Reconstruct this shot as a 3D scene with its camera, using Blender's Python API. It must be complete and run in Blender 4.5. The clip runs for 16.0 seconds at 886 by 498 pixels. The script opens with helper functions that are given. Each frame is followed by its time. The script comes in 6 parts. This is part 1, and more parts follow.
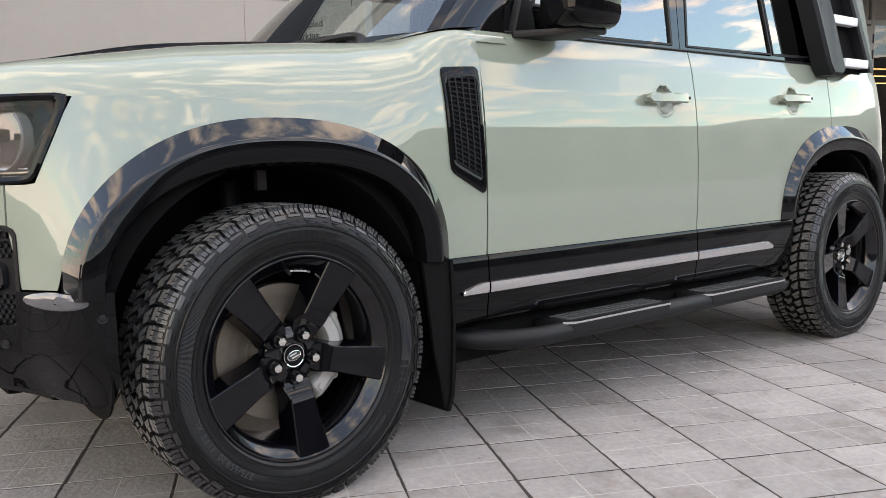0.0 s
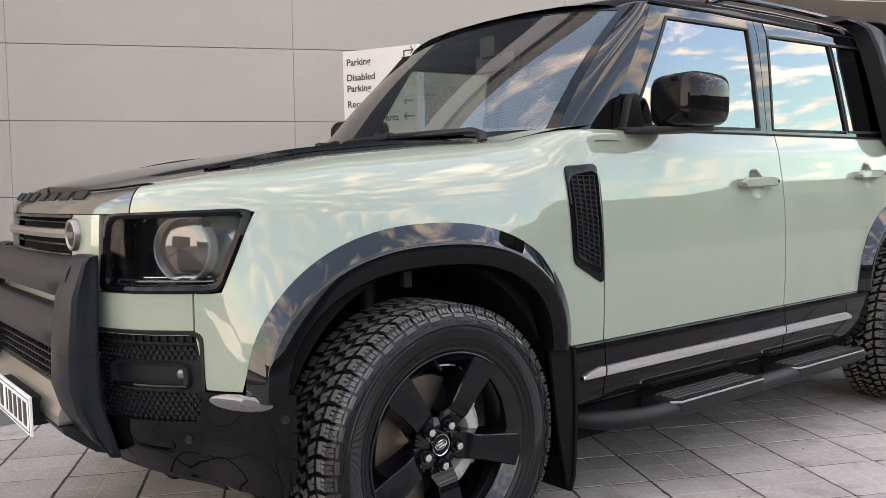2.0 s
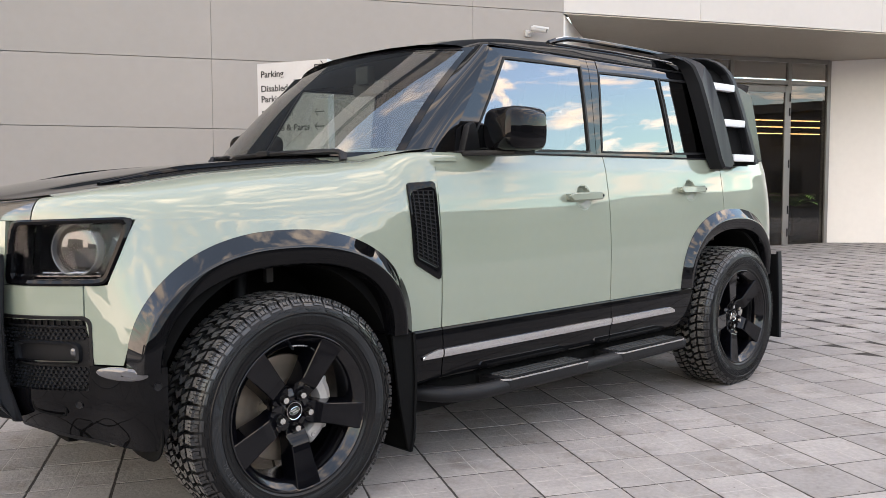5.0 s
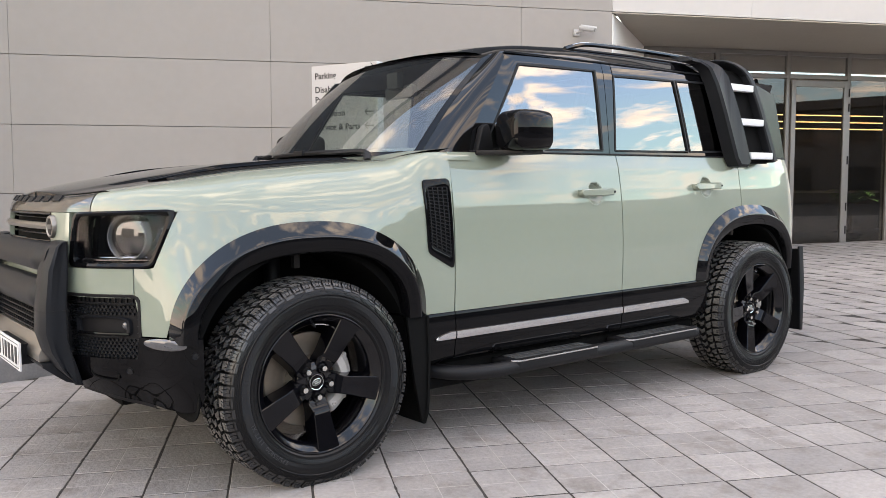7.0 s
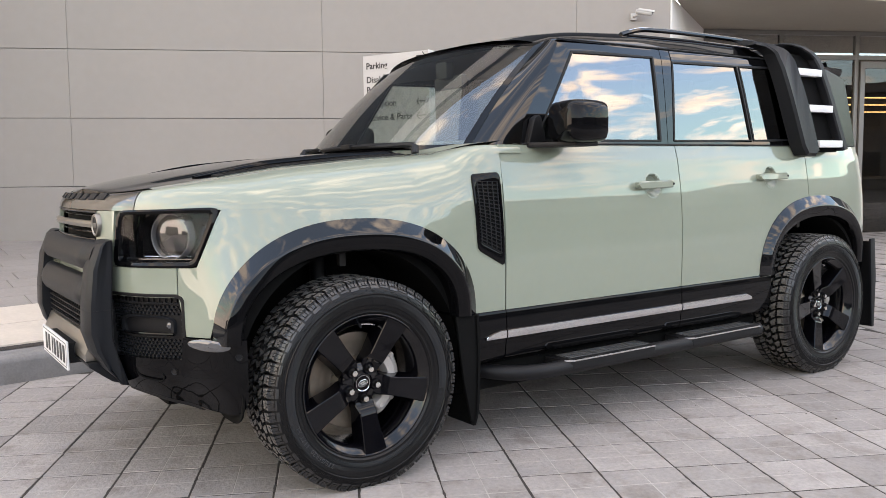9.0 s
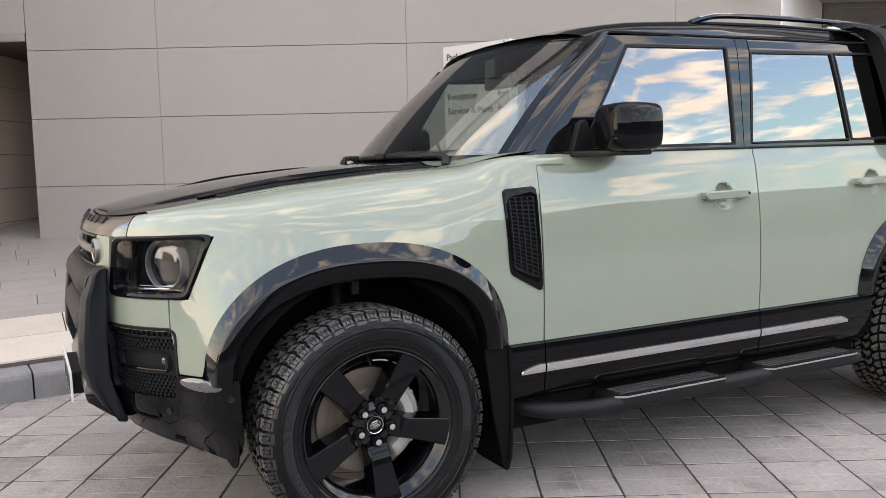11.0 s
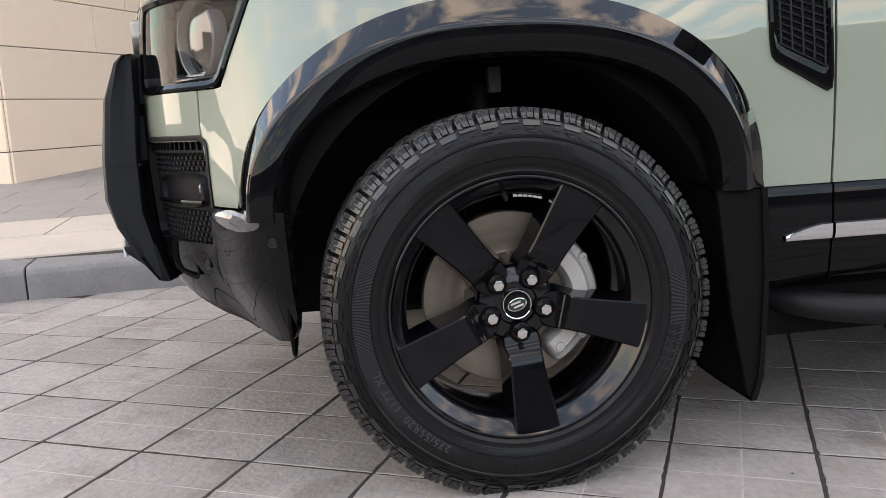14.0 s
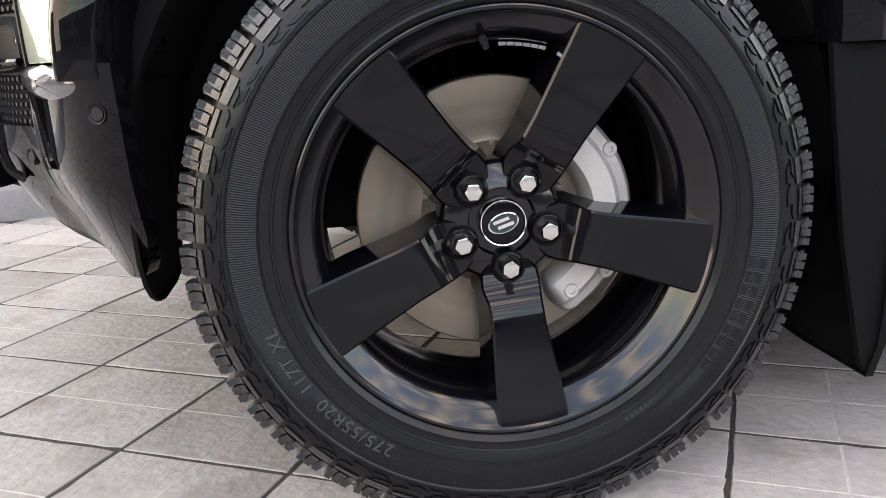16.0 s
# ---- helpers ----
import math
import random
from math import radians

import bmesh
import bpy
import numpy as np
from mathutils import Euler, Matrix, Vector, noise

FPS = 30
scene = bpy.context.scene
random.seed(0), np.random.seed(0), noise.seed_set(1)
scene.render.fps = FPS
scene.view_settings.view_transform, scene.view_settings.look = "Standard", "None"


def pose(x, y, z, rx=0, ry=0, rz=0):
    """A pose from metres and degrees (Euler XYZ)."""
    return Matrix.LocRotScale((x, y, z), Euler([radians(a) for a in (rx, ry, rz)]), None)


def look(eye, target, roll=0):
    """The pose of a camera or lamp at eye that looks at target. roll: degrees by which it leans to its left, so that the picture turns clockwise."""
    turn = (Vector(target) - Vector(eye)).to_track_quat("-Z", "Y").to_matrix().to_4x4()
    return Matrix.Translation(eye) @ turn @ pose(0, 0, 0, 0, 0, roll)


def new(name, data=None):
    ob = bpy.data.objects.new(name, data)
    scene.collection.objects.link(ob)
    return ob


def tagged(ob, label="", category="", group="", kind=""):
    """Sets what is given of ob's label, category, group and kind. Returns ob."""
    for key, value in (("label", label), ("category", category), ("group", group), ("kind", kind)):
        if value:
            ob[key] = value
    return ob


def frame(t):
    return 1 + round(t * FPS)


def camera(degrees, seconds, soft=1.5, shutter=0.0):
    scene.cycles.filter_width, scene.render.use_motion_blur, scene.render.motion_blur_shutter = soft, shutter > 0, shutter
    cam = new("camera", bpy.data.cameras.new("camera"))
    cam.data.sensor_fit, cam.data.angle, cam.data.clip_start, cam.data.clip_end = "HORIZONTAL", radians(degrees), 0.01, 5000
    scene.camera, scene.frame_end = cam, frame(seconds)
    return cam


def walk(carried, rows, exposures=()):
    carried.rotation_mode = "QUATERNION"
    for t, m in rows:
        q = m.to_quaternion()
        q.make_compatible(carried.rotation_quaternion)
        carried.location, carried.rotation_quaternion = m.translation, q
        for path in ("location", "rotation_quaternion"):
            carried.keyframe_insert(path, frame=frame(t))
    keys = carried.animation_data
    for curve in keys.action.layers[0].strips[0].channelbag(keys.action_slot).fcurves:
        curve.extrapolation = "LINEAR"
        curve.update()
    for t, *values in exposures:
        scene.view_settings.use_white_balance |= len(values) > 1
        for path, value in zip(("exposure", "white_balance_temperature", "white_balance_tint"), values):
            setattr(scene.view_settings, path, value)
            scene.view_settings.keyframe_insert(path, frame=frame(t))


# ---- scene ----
import functools

cam = camera(55.4, 16.0, soft=0.6)
PATH = [
    (0, (-1.07, -2.892, 0.897), (0.178, -1.343, 0.69), -1.4),
    (0.5, (-1.108, -2.915, 0.983), (0.128, -1.352, 0.806), -1.5),
    (1, (-1.17, -2.893, 1.058), (0.057, -1.321, 0.899), -1.4),
    (1.5, (-1.295, -2.825, 1.09), (-0.073, -1.248, 0.939), -1.4),
    (2, (-1.436, -2.777, 1.119), (-0.203, -1.209, 0.974), -1.3),
    (2.5, (-1.544, -2.77, 1.138), (-0.296, -1.213, 1.009), -1.2),
    (3, (-1.605, -2.873, 1.146), (-0.35, -1.32, 1.025), -1.1),
    (3.5, (-1.637, -3.027, 1.146), (-0.349, -1.503, 1.012), -0.9),
    (4, (-1.627, -3.147, 1.149), (-0.291, -1.665, 1.008), -0.7),
    (4.5, (-1.557, -3.265, 1.153), (-0.203, -1.8, 1.012), -0.6),
    (7, (-1.611, -3.795, 1.151), (-0.383, -2.224, 1.003), -0.6),
    (7.5, (-1.603, -3.799, 1.153), (-0.419, -2.194, 0.998), -0.3),
    (8, (-1.594, -3.794, 1.149), (-0.448, -2.163, 0.985), -0.7),
    (10.5, (-1.201, -3.582, 1.273), (-0.117, -1.913, 1.074), -1.3),
    (11, (-1.035, -3.573, 1.29), (-0.15, -1.792, 1.083), -1.8),
    (11.5, (-0.873, -3.478, 1.218), (-0.174, -1.618, 0.995), -2.2),
    (12, (-0.718, -3.307, 1.086), (-0.213, -1.385, 0.865), -2.8),
    (12.5, (-0.597, -3.132, 1.018), (-0.205, -1.183, 0.798), -3.1),
    (13, (-0.478, -2.976, 0.958), (-0.171, -1.013, 0.729), -3.3),
    (13.5, (-0.414, -2.795, 0.856), (-0.15, -0.831, 0.587), -3.3),
    (14, (-0.373, -2.596, 0.794), (-0.111, -0.639, 0.474), -3.1),
    (14.5, (-0.307, -2.415, 0.738), (-0.058, -0.458, 0.406), -3.3),
    (15, (-0.252, -2.243, 0.704), (0.003, -0.297, 0.32), -3.2),
    (15.5, (-0.22, -2.09, 0.657), (0.003, -0.153, 0.212), -3.1),
    (16, (-0.198, -1.978, 0.617), (0.017, -0.044, 0.153), -2.8),
]
walk(cam, [(t, look(eye, target, roll)) for t, eye, target, roll in PATH], exposures=[(t, stops + 0.16, 7750, 16) for t, stops in ((0.0, 0.22), (8.0, 0.22), (11.0, 0.13), (12.0, 0.08), (13.5, 0.06), (14.5, 0.17), (15.5, 0.55), (16.0, 0.75))])


# ---- world, sun ----
def sky_world():
    w = bpy.data.worlds.new("sky")
    scene.world = w
    w.use_nodes = True
    nt = w.node_tree
    nt.nodes.clear()
    out = nt.nodes.new("ShaderNodeOutputWorld")
    bg = nt.nodes.new("ShaderNodeBackground")
    sky = nt.nodes.new("ShaderNodeTexSky")
    sky.sky_type = "NISHITA"
    sky.sun_disc = False
    sky.sun_elevation = radians(14)
    sky.sun_rotation = radians(268)
    sky.air_density, sky.dust_density, sky.ozone_density = 1.0, 1.0, 2.2
    co = nt.nodes.new("ShaderNodeTexCoord")
    # flat cloud deck: direction divided by its height
    sep = nt.nodes.new("ShaderNodeSeparateXYZ")
    nt.links.new(co.outputs["Generated"], sep.inputs[0])
    up = nt.nodes.new("ShaderNodeMath"); up.operation = "MAXIMUM"; up.inputs[1].default_value = 0.06
    nt.links.new(sep.outputs[2], up.inputs[0])
    up2 = nt.nodes.new("ShaderNodeMath"); up2.operation = "ADD"; up2.inputs[1].default_value = 0.12
    nt.links.new(up.outputs[0], up2.inputs[0])
    comb = nt.nodes.new("ShaderNodeCombineXYZ")
    for k in range(2):
        dv = nt.nodes.new("ShaderNodeMath"); dv.operation = "DIVIDE"
        nt.links.new(sep.outputs[k], dv.inputs[0])
        nt.links.new(up2.outputs[0], dv.inputs[1])
        nt.links.new(dv.outputs[0], comb.inputs[k])
    n1 = nt.nodes.new("ShaderNodeTexNoise")
    n1.inputs["Scale"].default_value, n1.inputs["Detail"].default_value = 4.1, 6
    n1.inputs["Roughness"].default_value, n1.inputs["Distortion"].default_value = 0.56, 0.25
    nt.links.new(comb.outputs[0], n1.inputs["Vector"])
    ramp = nt.nodes.new("ShaderNodeValToRGB")
    ramp.color_ramp.elements[0].position, ramp.color_ramp.elements[1].position = 0.488, 0.62
    nt.links.new(n1.outputs["Fac"], ramp.inputs[0])
    n2 = nt.nodes.new("ShaderNodeTexNoise")
    n2.inputs["Scale"].default_value, n2.inputs["Detail"].default_value = 1.1, 5
    nt.links.new(comb.outputs[0], n2.inputs["Vector"])
    shade = nt.nodes.new("ShaderNodeValToRGB")
    shade.color_ramp.elements[0].position, shade.color_ramp.elements[1].position = 0.38, 0.64
    shade.color_ramp.elements[0].color = CLOUD_DARK
    shade.color_ramp.elements[1].color = CLOUD_LIGHT
    nt.links.new(n2.outputs["Fac"], shade.inputs[0])
    sc = nt.nodes.new("ShaderNodeVectorMath"); sc.operation = "MULTIPLY"; sc.inputs[1].default_value = SKY_GAIN
    nt.links.new(sky.outputs[0], sc.inputs[0])
    mix = nt.nodes.new("ShaderNodeMix"); mix.data_type = "RGBA"
    nt.links.new(ramp.outputs[0], mix.inputs["Factor"])
    veil = nt.nodes.new("ShaderNodeVectorMath"); veil.operation = "ADD"; veil.inputs[1].default_value = SKY_VEIL
    nt.links.new(sc.outputs[0], veil.inputs[0])
    haze = nt.nodes.new("ShaderNodeVectorMath"); haze.operation = "MINIMUM"; haze.inputs[1].default_value = HAZE_MOST
    nt.links.new(veil.outputs[0], haze.inputs[0])
    nt.links.new(haze.outputs[0], mix.inputs[6])
    nt.links.new(shade.outputs[0], mix.inputs[7])
    nt.links.new(mix.outputs[2], bg.inputs[0])
    bg.inputs[1].default_value = 1.0
    nt.links.new(bg.outputs[0], out.inputs[0])


SKY_GAIN = (0.42, 0.50, 0.58)
SKY_VEIL = (0.60, 0.74, 0.88)
CLOUD_DARK, CLOUD_LIGHT = (2.7, 2.5, 2.4, 1), (5.2, 4.75, 4.3, 1)
HAZE_MOST = (3.6, 3.3, 3.1)
sky_world()
sun_data = bpy.data.lights.new("sun", "SUN")
sun_data.energy, sun_data.angle, sun_data.color = 0.14, radians(60), (1.0, 0.82, 0.62)
sun = new("sun", sun_data)
sun.matrix_world = look((0, 0, 0), (0.90, 0.22, -0.38))


# ---- materials ----
def mat(name, colour, rough=0.5, metal=0.0, coat=0.0, var=0.0, scale=8.0, bump=0.0, bscale=40.0, spec=0.5, ior=1.5, island=0.0, coat_rough=0.03, coat_ior=1.5, rough_var=0.0, stain=None, fine=9.0):
    """Principled material: two-scale colour variation, fine relief, optional clear coat and piece-by-piece change of tone."""
    m = bpy.data.materials.new(name)
    m.use_nodes = True
    nt = m.node_tree
    p = nt.nodes["Principled BSDF"]
    p.inputs["Base Color"].default_value = (*colour, 1)
    p.inputs["Roughness"].default_value = rough
    p.inputs["Metallic"].default_value = metal
    p.inputs["Coat Weight"].default_value = coat
    p.inputs["Coat Roughness"].default_value = coat_rough
    p.inputs["Coat IOR"].default_value = coat_ior
    p.inputs["Specular IOR Level"].default_value = spec
    p.inputs["IOR"].default_value = ior
    co = nt.nodes.new("ShaderNodeTexCoord")
    vec = co.outputs["Object"]
    if island > 0:
        # pieces of a pavement or wall differ: shift the grain by each piece's place
        oi = nt.nodes.new("ShaderNodeObjectInfo")
        sh = nt.nodes.new("ShaderNodeVectorMath"); sh.operation = "ADD"
        nt.links.new(vec, sh.inputs[0])
        nt.links.new(oi.outputs["Location"], sh.inputs[1])
        vec = sh.outputs[0]
    last = None
    if var:
        a = nt.nodes.new("ShaderNodeTexNoise")
        a.inputs["Scale"].default_value, a.inputs["Detail"].default_value = scale, 6
        b = nt.nodes.new("ShaderNodeTexNoise")
        b.inputs["Scale"].default_value, b.inputs["Detail"].default_value = scale * fine, 5
        for n in (a, b):
            nt.links.new(vec, n.inputs["Vector"])
        add = nt.nodes.new("ShaderNodeMath"); add.operation = "ADD"
        nt.links.new(a.outputs["Fac"], add.inputs[0])
        nt.links.new(b.outputs["Fac"], add.inputs[1])
        mr = nt.nodes.new("ShaderNodeMapRange")
        mr.inputs[1].default_value, mr.inputs[2].default_value = 0.6, 1.4
        mr.inputs[3].default_value, mr.inputs[4].default_value = 1 - var, 1 + var
        nt.links.new(add.outputs[0], mr.inputs[0])
        last = mr.outputs[0]
        if rough_var:
            rr = nt.nodes.new("ShaderNodeMapRange")
            rr.inputs[1].default_value, rr.inputs[2].default_value = 0.6, 1.4
            rr.inputs[3].default_value, rr.inputs[4].default_value = max(0, rough - rough_var), min(1, rough + rough_var)
            nt.links.new(add.outputs[0], rr.inputs[0])
            nt.links.new(rr.outputs[0], p.inputs["Roughness"])
    if island:
        if island > 0:
            src = nt.nodes.new("ShaderNodeObjectInfo").outputs["Random"]
        else:
            src = nt.nodes.new("ShaderNodeNewGeometry").outputs["Random Per Island"]
        mr = nt.nodes.new("ShaderNodeMapRange")
        mr.inputs[3].default_value, mr.inputs[4].default_value = 1 - abs(island), 1 + abs(island)
        nt.links.new(src, mr.inputs[0])
        if last:
            mu = nt.nodes.new("ShaderNodeMath"); mu.operation = "MULTIPLY"
            nt.links.new(last, mu.inputs[0])
            nt.links.new(mr.outputs[0], mu.inputs[1])
            last = mu.outputs[0]
        else:
            last = mr.outputs[0]
    if last:
        sc = nt.nodes.new("ShaderNodeVectorMath"); sc.operation = "SCALE"
        sc.inputs[0].default_value = colour
        nt.links.new(last, sc.inputs["Scale"])
        col = sc.outputs[0]
        if stain:
            tint, amount, sscale = stain
            s = nt.nodes.new("ShaderNodeTexNoise")
            s.inputs["Scale"].default_value, s.inputs["Detail"].default_value, s.inputs["Roughness"].default_value = sscale, 8, 0.65
            nt.links.new(vec, s.inputs["Vector"])
            r = nt.nodes.new("ShaderNodeMapRange")
            r.inputs[1].default_value, r.inputs[2].default_value, r.inputs[3].default_value, r.inputs[4].default_value = 0.52, 0.72, 0, amount
            nt.links.new(s.outputs["Fac"], r.inputs[0])
            mx = nt.nodes.new("ShaderNodeMix"); mx.data_type = "RGBA"
            nt.links.new(r.outputs[0], mx.inputs["Factor"])
            nt.links.new(col, mx.inputs[6])
            mx.inputs[7].default_value = (*tint, 1)
            col = mx.outputs[2]
        nt.links.new(col, p.inputs["Base Color"])
    if bump:
        n = nt.nodes.new("ShaderNodeTexNoise")
        n.inputs["Scale"].default_value, n.inputs["Detail"].default_value = bscale, 6
        nt.links.new(vec, n.inputs["Vector"])
        bp = nt.nodes.new("ShaderNodeBump")
        bp.inputs["Strength"].default_value, bp.inputs["Distance"].default_value = bump, 0.01
        nt.links.new(n.outputs["Fac"], bp.inputs["Height"])
        nt.links.new(bp.outputs[0], p.inputs["Normal"])
    return m


def glass(name, tint, ior=1.5, rough=0.0):
    """Thin pane: tinted see-through with mirror gloss by Fresnel."""
    m = bpy.data.materials.new(name)
    m.use_nodes = True
    nt = m.node_tree
    nt.nodes.clear()
    out = nt.nodes.new("ShaderNodeOutputMaterial")
    tr = nt.nodes.new("ShaderNodeBsdfTransparent")
    tr.inputs[0].default_value = (*tint, 1)
    gl = nt.nodes.new("ShaderNodeBsdfGlossy")
    gl.inputs["Roughness"].default_value = rough
    # Schlick gloss from the facing angle, alike on both sides of the pane
    lw = nt.nodes.new("ShaderNodeLayerWeight")
    lw.inputs[0].default_value = 0.5
    pw = nt.nodes.new("ShaderNodeMath"); pw.operation = "POWER"; pw.inputs[1].default_value = 5.0
    nt.links.new(lw.outputs["Facing"], pw.inputs[0])
    fr = nt.nodes.new("ShaderNodeMapRange")
    fr.inputs[3].default_value, fr.inputs[4].default_value = ((ior - 1) / (ior + 1)) ** 2, 1.0
    nt.links.new(pw.outputs[0], fr.inputs[0])
    mx = nt.nodes.new("ShaderNodeMixShader")
    nt.links.new(fr.outputs[0], mx.inputs[0])
    nt.links.new(tr.outputs[0], mx.inputs[1])
    nt.links.new(gl.outputs[0], mx.inputs[2])
    nt.links.new(mx.outputs[0], out.inputs[0])
    return m


def lamp_mat(name, colour, strength):
    m = bpy.data.materials.new(name)
    m.use_nodes = True
    p = m.node_tree.nodes["Principled BSDF"]
    p.inputs["Base Color"].default_value = (*colour, 1)
    p.inputs["Emission Color"].default_value = (*colour, 1)
    p.inputs["Emission Strength"].default_value = strength
    return m


PAINT = mat("pale_green_paint", (0.219, 0.246, 0.194), 0.35, spec=0.15, coat=1.0, coat_rough=0.012, coat_ior=1.6, var=0.02, scale=3, ior=1.5)
GLOSS = mat("gloss_black_paint", (0.0025, 0.0025, 0.003), 0.3, spec=0.0, coat=1.0, coat_rough=0.008, coat_ior=1.27)
ROOFBLACK = mat("gloss_black_roof_paint", (0.0025, 0.0025, 0.003), 0.3, spec=0.0, coat=1.0, coat_rough=0.010, coat_ior=1.5)
ARCH = mat("gloss_black_arch_plastic", (0.0025, 0.0025, 0.003), 0.3, spec=0.0, coat=0.95, coat_rough=0.010, coat_ior=1.52)
SATIN = mat("dark_grey_satin_plastic", (0.0100, 0.0108, 0.0128), 0.45, spec=0.2, var=0.06, scale=20, bump=0.05, bscale=900)
LIP = mat("gloss_black_bonnet_lip", (0.004, 0.004, 0.004), 0.3, spec=0.3, coat=1.0, coat_rough=0.03, coat_ior=1.75)
BRONZE = mat("satin_grey_metal", (0.25, 0.23, 0.205), 0.30, 0.8, var=0.05, scale=20)
TRIM = mat("black_grained_plastic", (0.007, 0.007, 0.008), 0.5, spec=0.22, var=0.1, scale=20, bump=0.08, bscale=700)
MATT = mat("matt_black_liner", (0.0035, 0.0035, 0.0035), 0.85, spec=0.1, var=0.2, scale=12, bump=0.1, bscale=200)
RUBBER = mat("tyre_rubber", (0.0035, 0.0035, 0.004), 0.42, spec=0.14, coat=0.20, coat_rough=0.16, var=0.18, scale=14, bump=0.06, bscale=300, rough_var=0.08)
TREAD = mat("tread_rubber", (0.007, 0.007, 0.0075), 0.34, coat=0.4, coat_rough=0.17, var=0.25, scale=25, bump=0.2, bscale=260, stain=((0.06, 0.057, 0.054), 0.2, 18))
TREAD_TOP = mat("dusty_tread_face", (0.085, 0.082, 0.078), 0.6, var=0.3, scale=30, bump=0.2, bscale=260)
RIM = mat("gloss_black_alloy", (0.002, 0.002, 0.003), 0.3, spec=0.0, coat=1.0, coat_rough=0.05, coat_ior=1.33)
BARREL = mat("gloss_black_rim_barrel", (0.002, 0.002, 0.003), 0.3, spec=0.0, coat=1.0, coat_rough=0.12, coat_ior=1.46)
SILVER = mat("satin_silver_trim", (0.60, 0.60, 0.60), 0.13, 1.0, var=0.03, scale=30)
RIB = mat("worn_grey_rib", (0.11, 0.11, 0.11), 0.35, 0.6, var=0.1, scale=30)
CHROME = mat("chrome", (0.75, 0.75, 0.76), 0.08, 1.0)
DISC = mat("machined_iron_disc", (0.20, 0.165, 0.13), 0.45, 0.7, var=0.08, scale=6, bump=0.05, bscale=400, stain=((0.25, 0.17, 0.11), 0.35, 14))
CALIPER = mat("silver_cast_caliper", (0.45, 0.425, 0.40), 0.45, 0.35, var=0.06, scale=20, bump=0.1, bscale=250)
WHITE = mat("white_plastic", (0.648, 0.648, 0.648), 0.45, var=0.04, scale=20)
# white camera casing toned down to grey: its shade is in the colour
CAMERA_SHADED = mat("shaded_white_casing", (0.42, 0.41, 0.40), 0.5, var=0.08, scale=20)
INK = mat("black_ink", (0.015, 0.015, 0.016), 0.5, var=0.05)
CABIN = mat("dark_cabin_plastic", (0.010, 0.0105, 0.0115), 0.65, var=0.1, scale=15)
SEAT = mat("dark_leather", (0.016, 0.016, 0.017), 0.5, var=0.12, scale=10, bump=0.08, bscale=120)
W_SIDE = glass("tinted_side_glass", (0.10, 0.11, 0.11), 3.0)
W_DOOR = glass("lightly_tinted_door_glass", (0.46, 0.50, 0.48), 3.0)
W_FRONT = glass("windscreen_glass", (0.88, 0.95, 0.91), 2.35)
W_LAMP = glass("clear_lamp_glass", (0.90, 0.91, 0.92), 1.3)
W_LOBBY = glass("lobby_glass", (0.50, 0.48, 0.44), 1.75)
W_TRANSOM = glass("lobby_transom_glass", (0.66, 0.64, 0.60), 5.0)
PRIVACY = mat("black_privacy_glass", (0.003, 0.003, 0.0035), 0.25, spec=0.12, var=0.05)
REFLECTOR = mat("smoked_reflector", (0.07, 0.07, 0.075), 0.12, coat=1.0, var=0.1, scale=60)
EMBLEM = mat("green_enamel", (0.006, 0.016, 0.010), 0.35, coat=0.3)

TILE = mat("grey_paving_tile", (0.276, 0.254, 0.243), 0.66, var=0.25, scale=3.2, fine=14, bump=0.35, bscale=60, island=0.15, stain=((0.13, 0.108, 0.092), 0.8, 4.2))
TILE_BULK = mat("grey_paving_tile_bulk", (0.276, 0.254, 0.243), 0.66, var=0.25, scale=3.2, fine=14, bump=0.35, bscale=60, island=-0.15, stain=((0.13, 0.108, 0.092), 0.8, 4.2))
JOINT = mat("dark_sandy_joint", (0.030, 0.025, 0.022), 0.95, var=0.3, scale=30, bump=0.4, bscale=300)
SCORE = mat("pale_dusty_score", (0.335, 0.312, 0.292), 0.8, var=0.25, scale=8, island=0.08)
# passage soffit: the soffit brown darkened, its shade put into the colour
SOFFIT_SHADED = mat("shade_painted_soffit", (0.10, 0.085, 0.072), 0.7, var=0.05, scale=2)
PANEL = mat("taupe_wall_panel", (0.276, 0.247, 0.224), 0.55, var=0.035, scale=1.2, island=0.02, bump=0.03, bscale=300)
PANEL_B = mat("light_fascia_panel", (0.476, 0.442, 0.416), 0.55, var=0.03, scale=1.2, island=0.02)
PALE = mat("pale_painted_return", (0.74, 0.70, 0.66), 0.6, var=0.03, scale=1.2)
SOFFIT = mat("brown_grey_soffit", (0.34, 0.30, 0.25), 0.6, var=0.04, scale=1.5)
BEIGE = mat("beige_wall_panel", (0.70, 0.57, 0.45), 0.55, var=0.035, scale=1.1, island=0.025, bump=0.03, bscale=250)
SHADOWGAP = mat("dark_panel_gap", (0.10, 0.092, 0.085), 0.9)
KERB = mat("grey_granite_kerb", (0.170, 0.166, 0.166), 0.7, var=0.2, scale=9, bump=0.2, bscale=150, island=0.08, stain=((0.12, 0.115, 0.11), 0.5, 5))
SLAB = mat("pale_stone_slab", (0.450, 0.398, 0.345), 0.7, var=0.1, scale=4, bump=0.12, bscale=120, island=0.06)
FRAME = mat("grey_aluminium_frame", (0.24, 0.225, 0.21), 0.42, 0.5, var=0.04, scale=12)
SIGN = mat("pale_sign_panel", (0.480, 0.464, 0.456), 0.5, var=0.03, scale=4)
LEAF = mat("plant_leaf", (0.10, 0.22, 0.03), 0.5, var=0.3, scale=9)
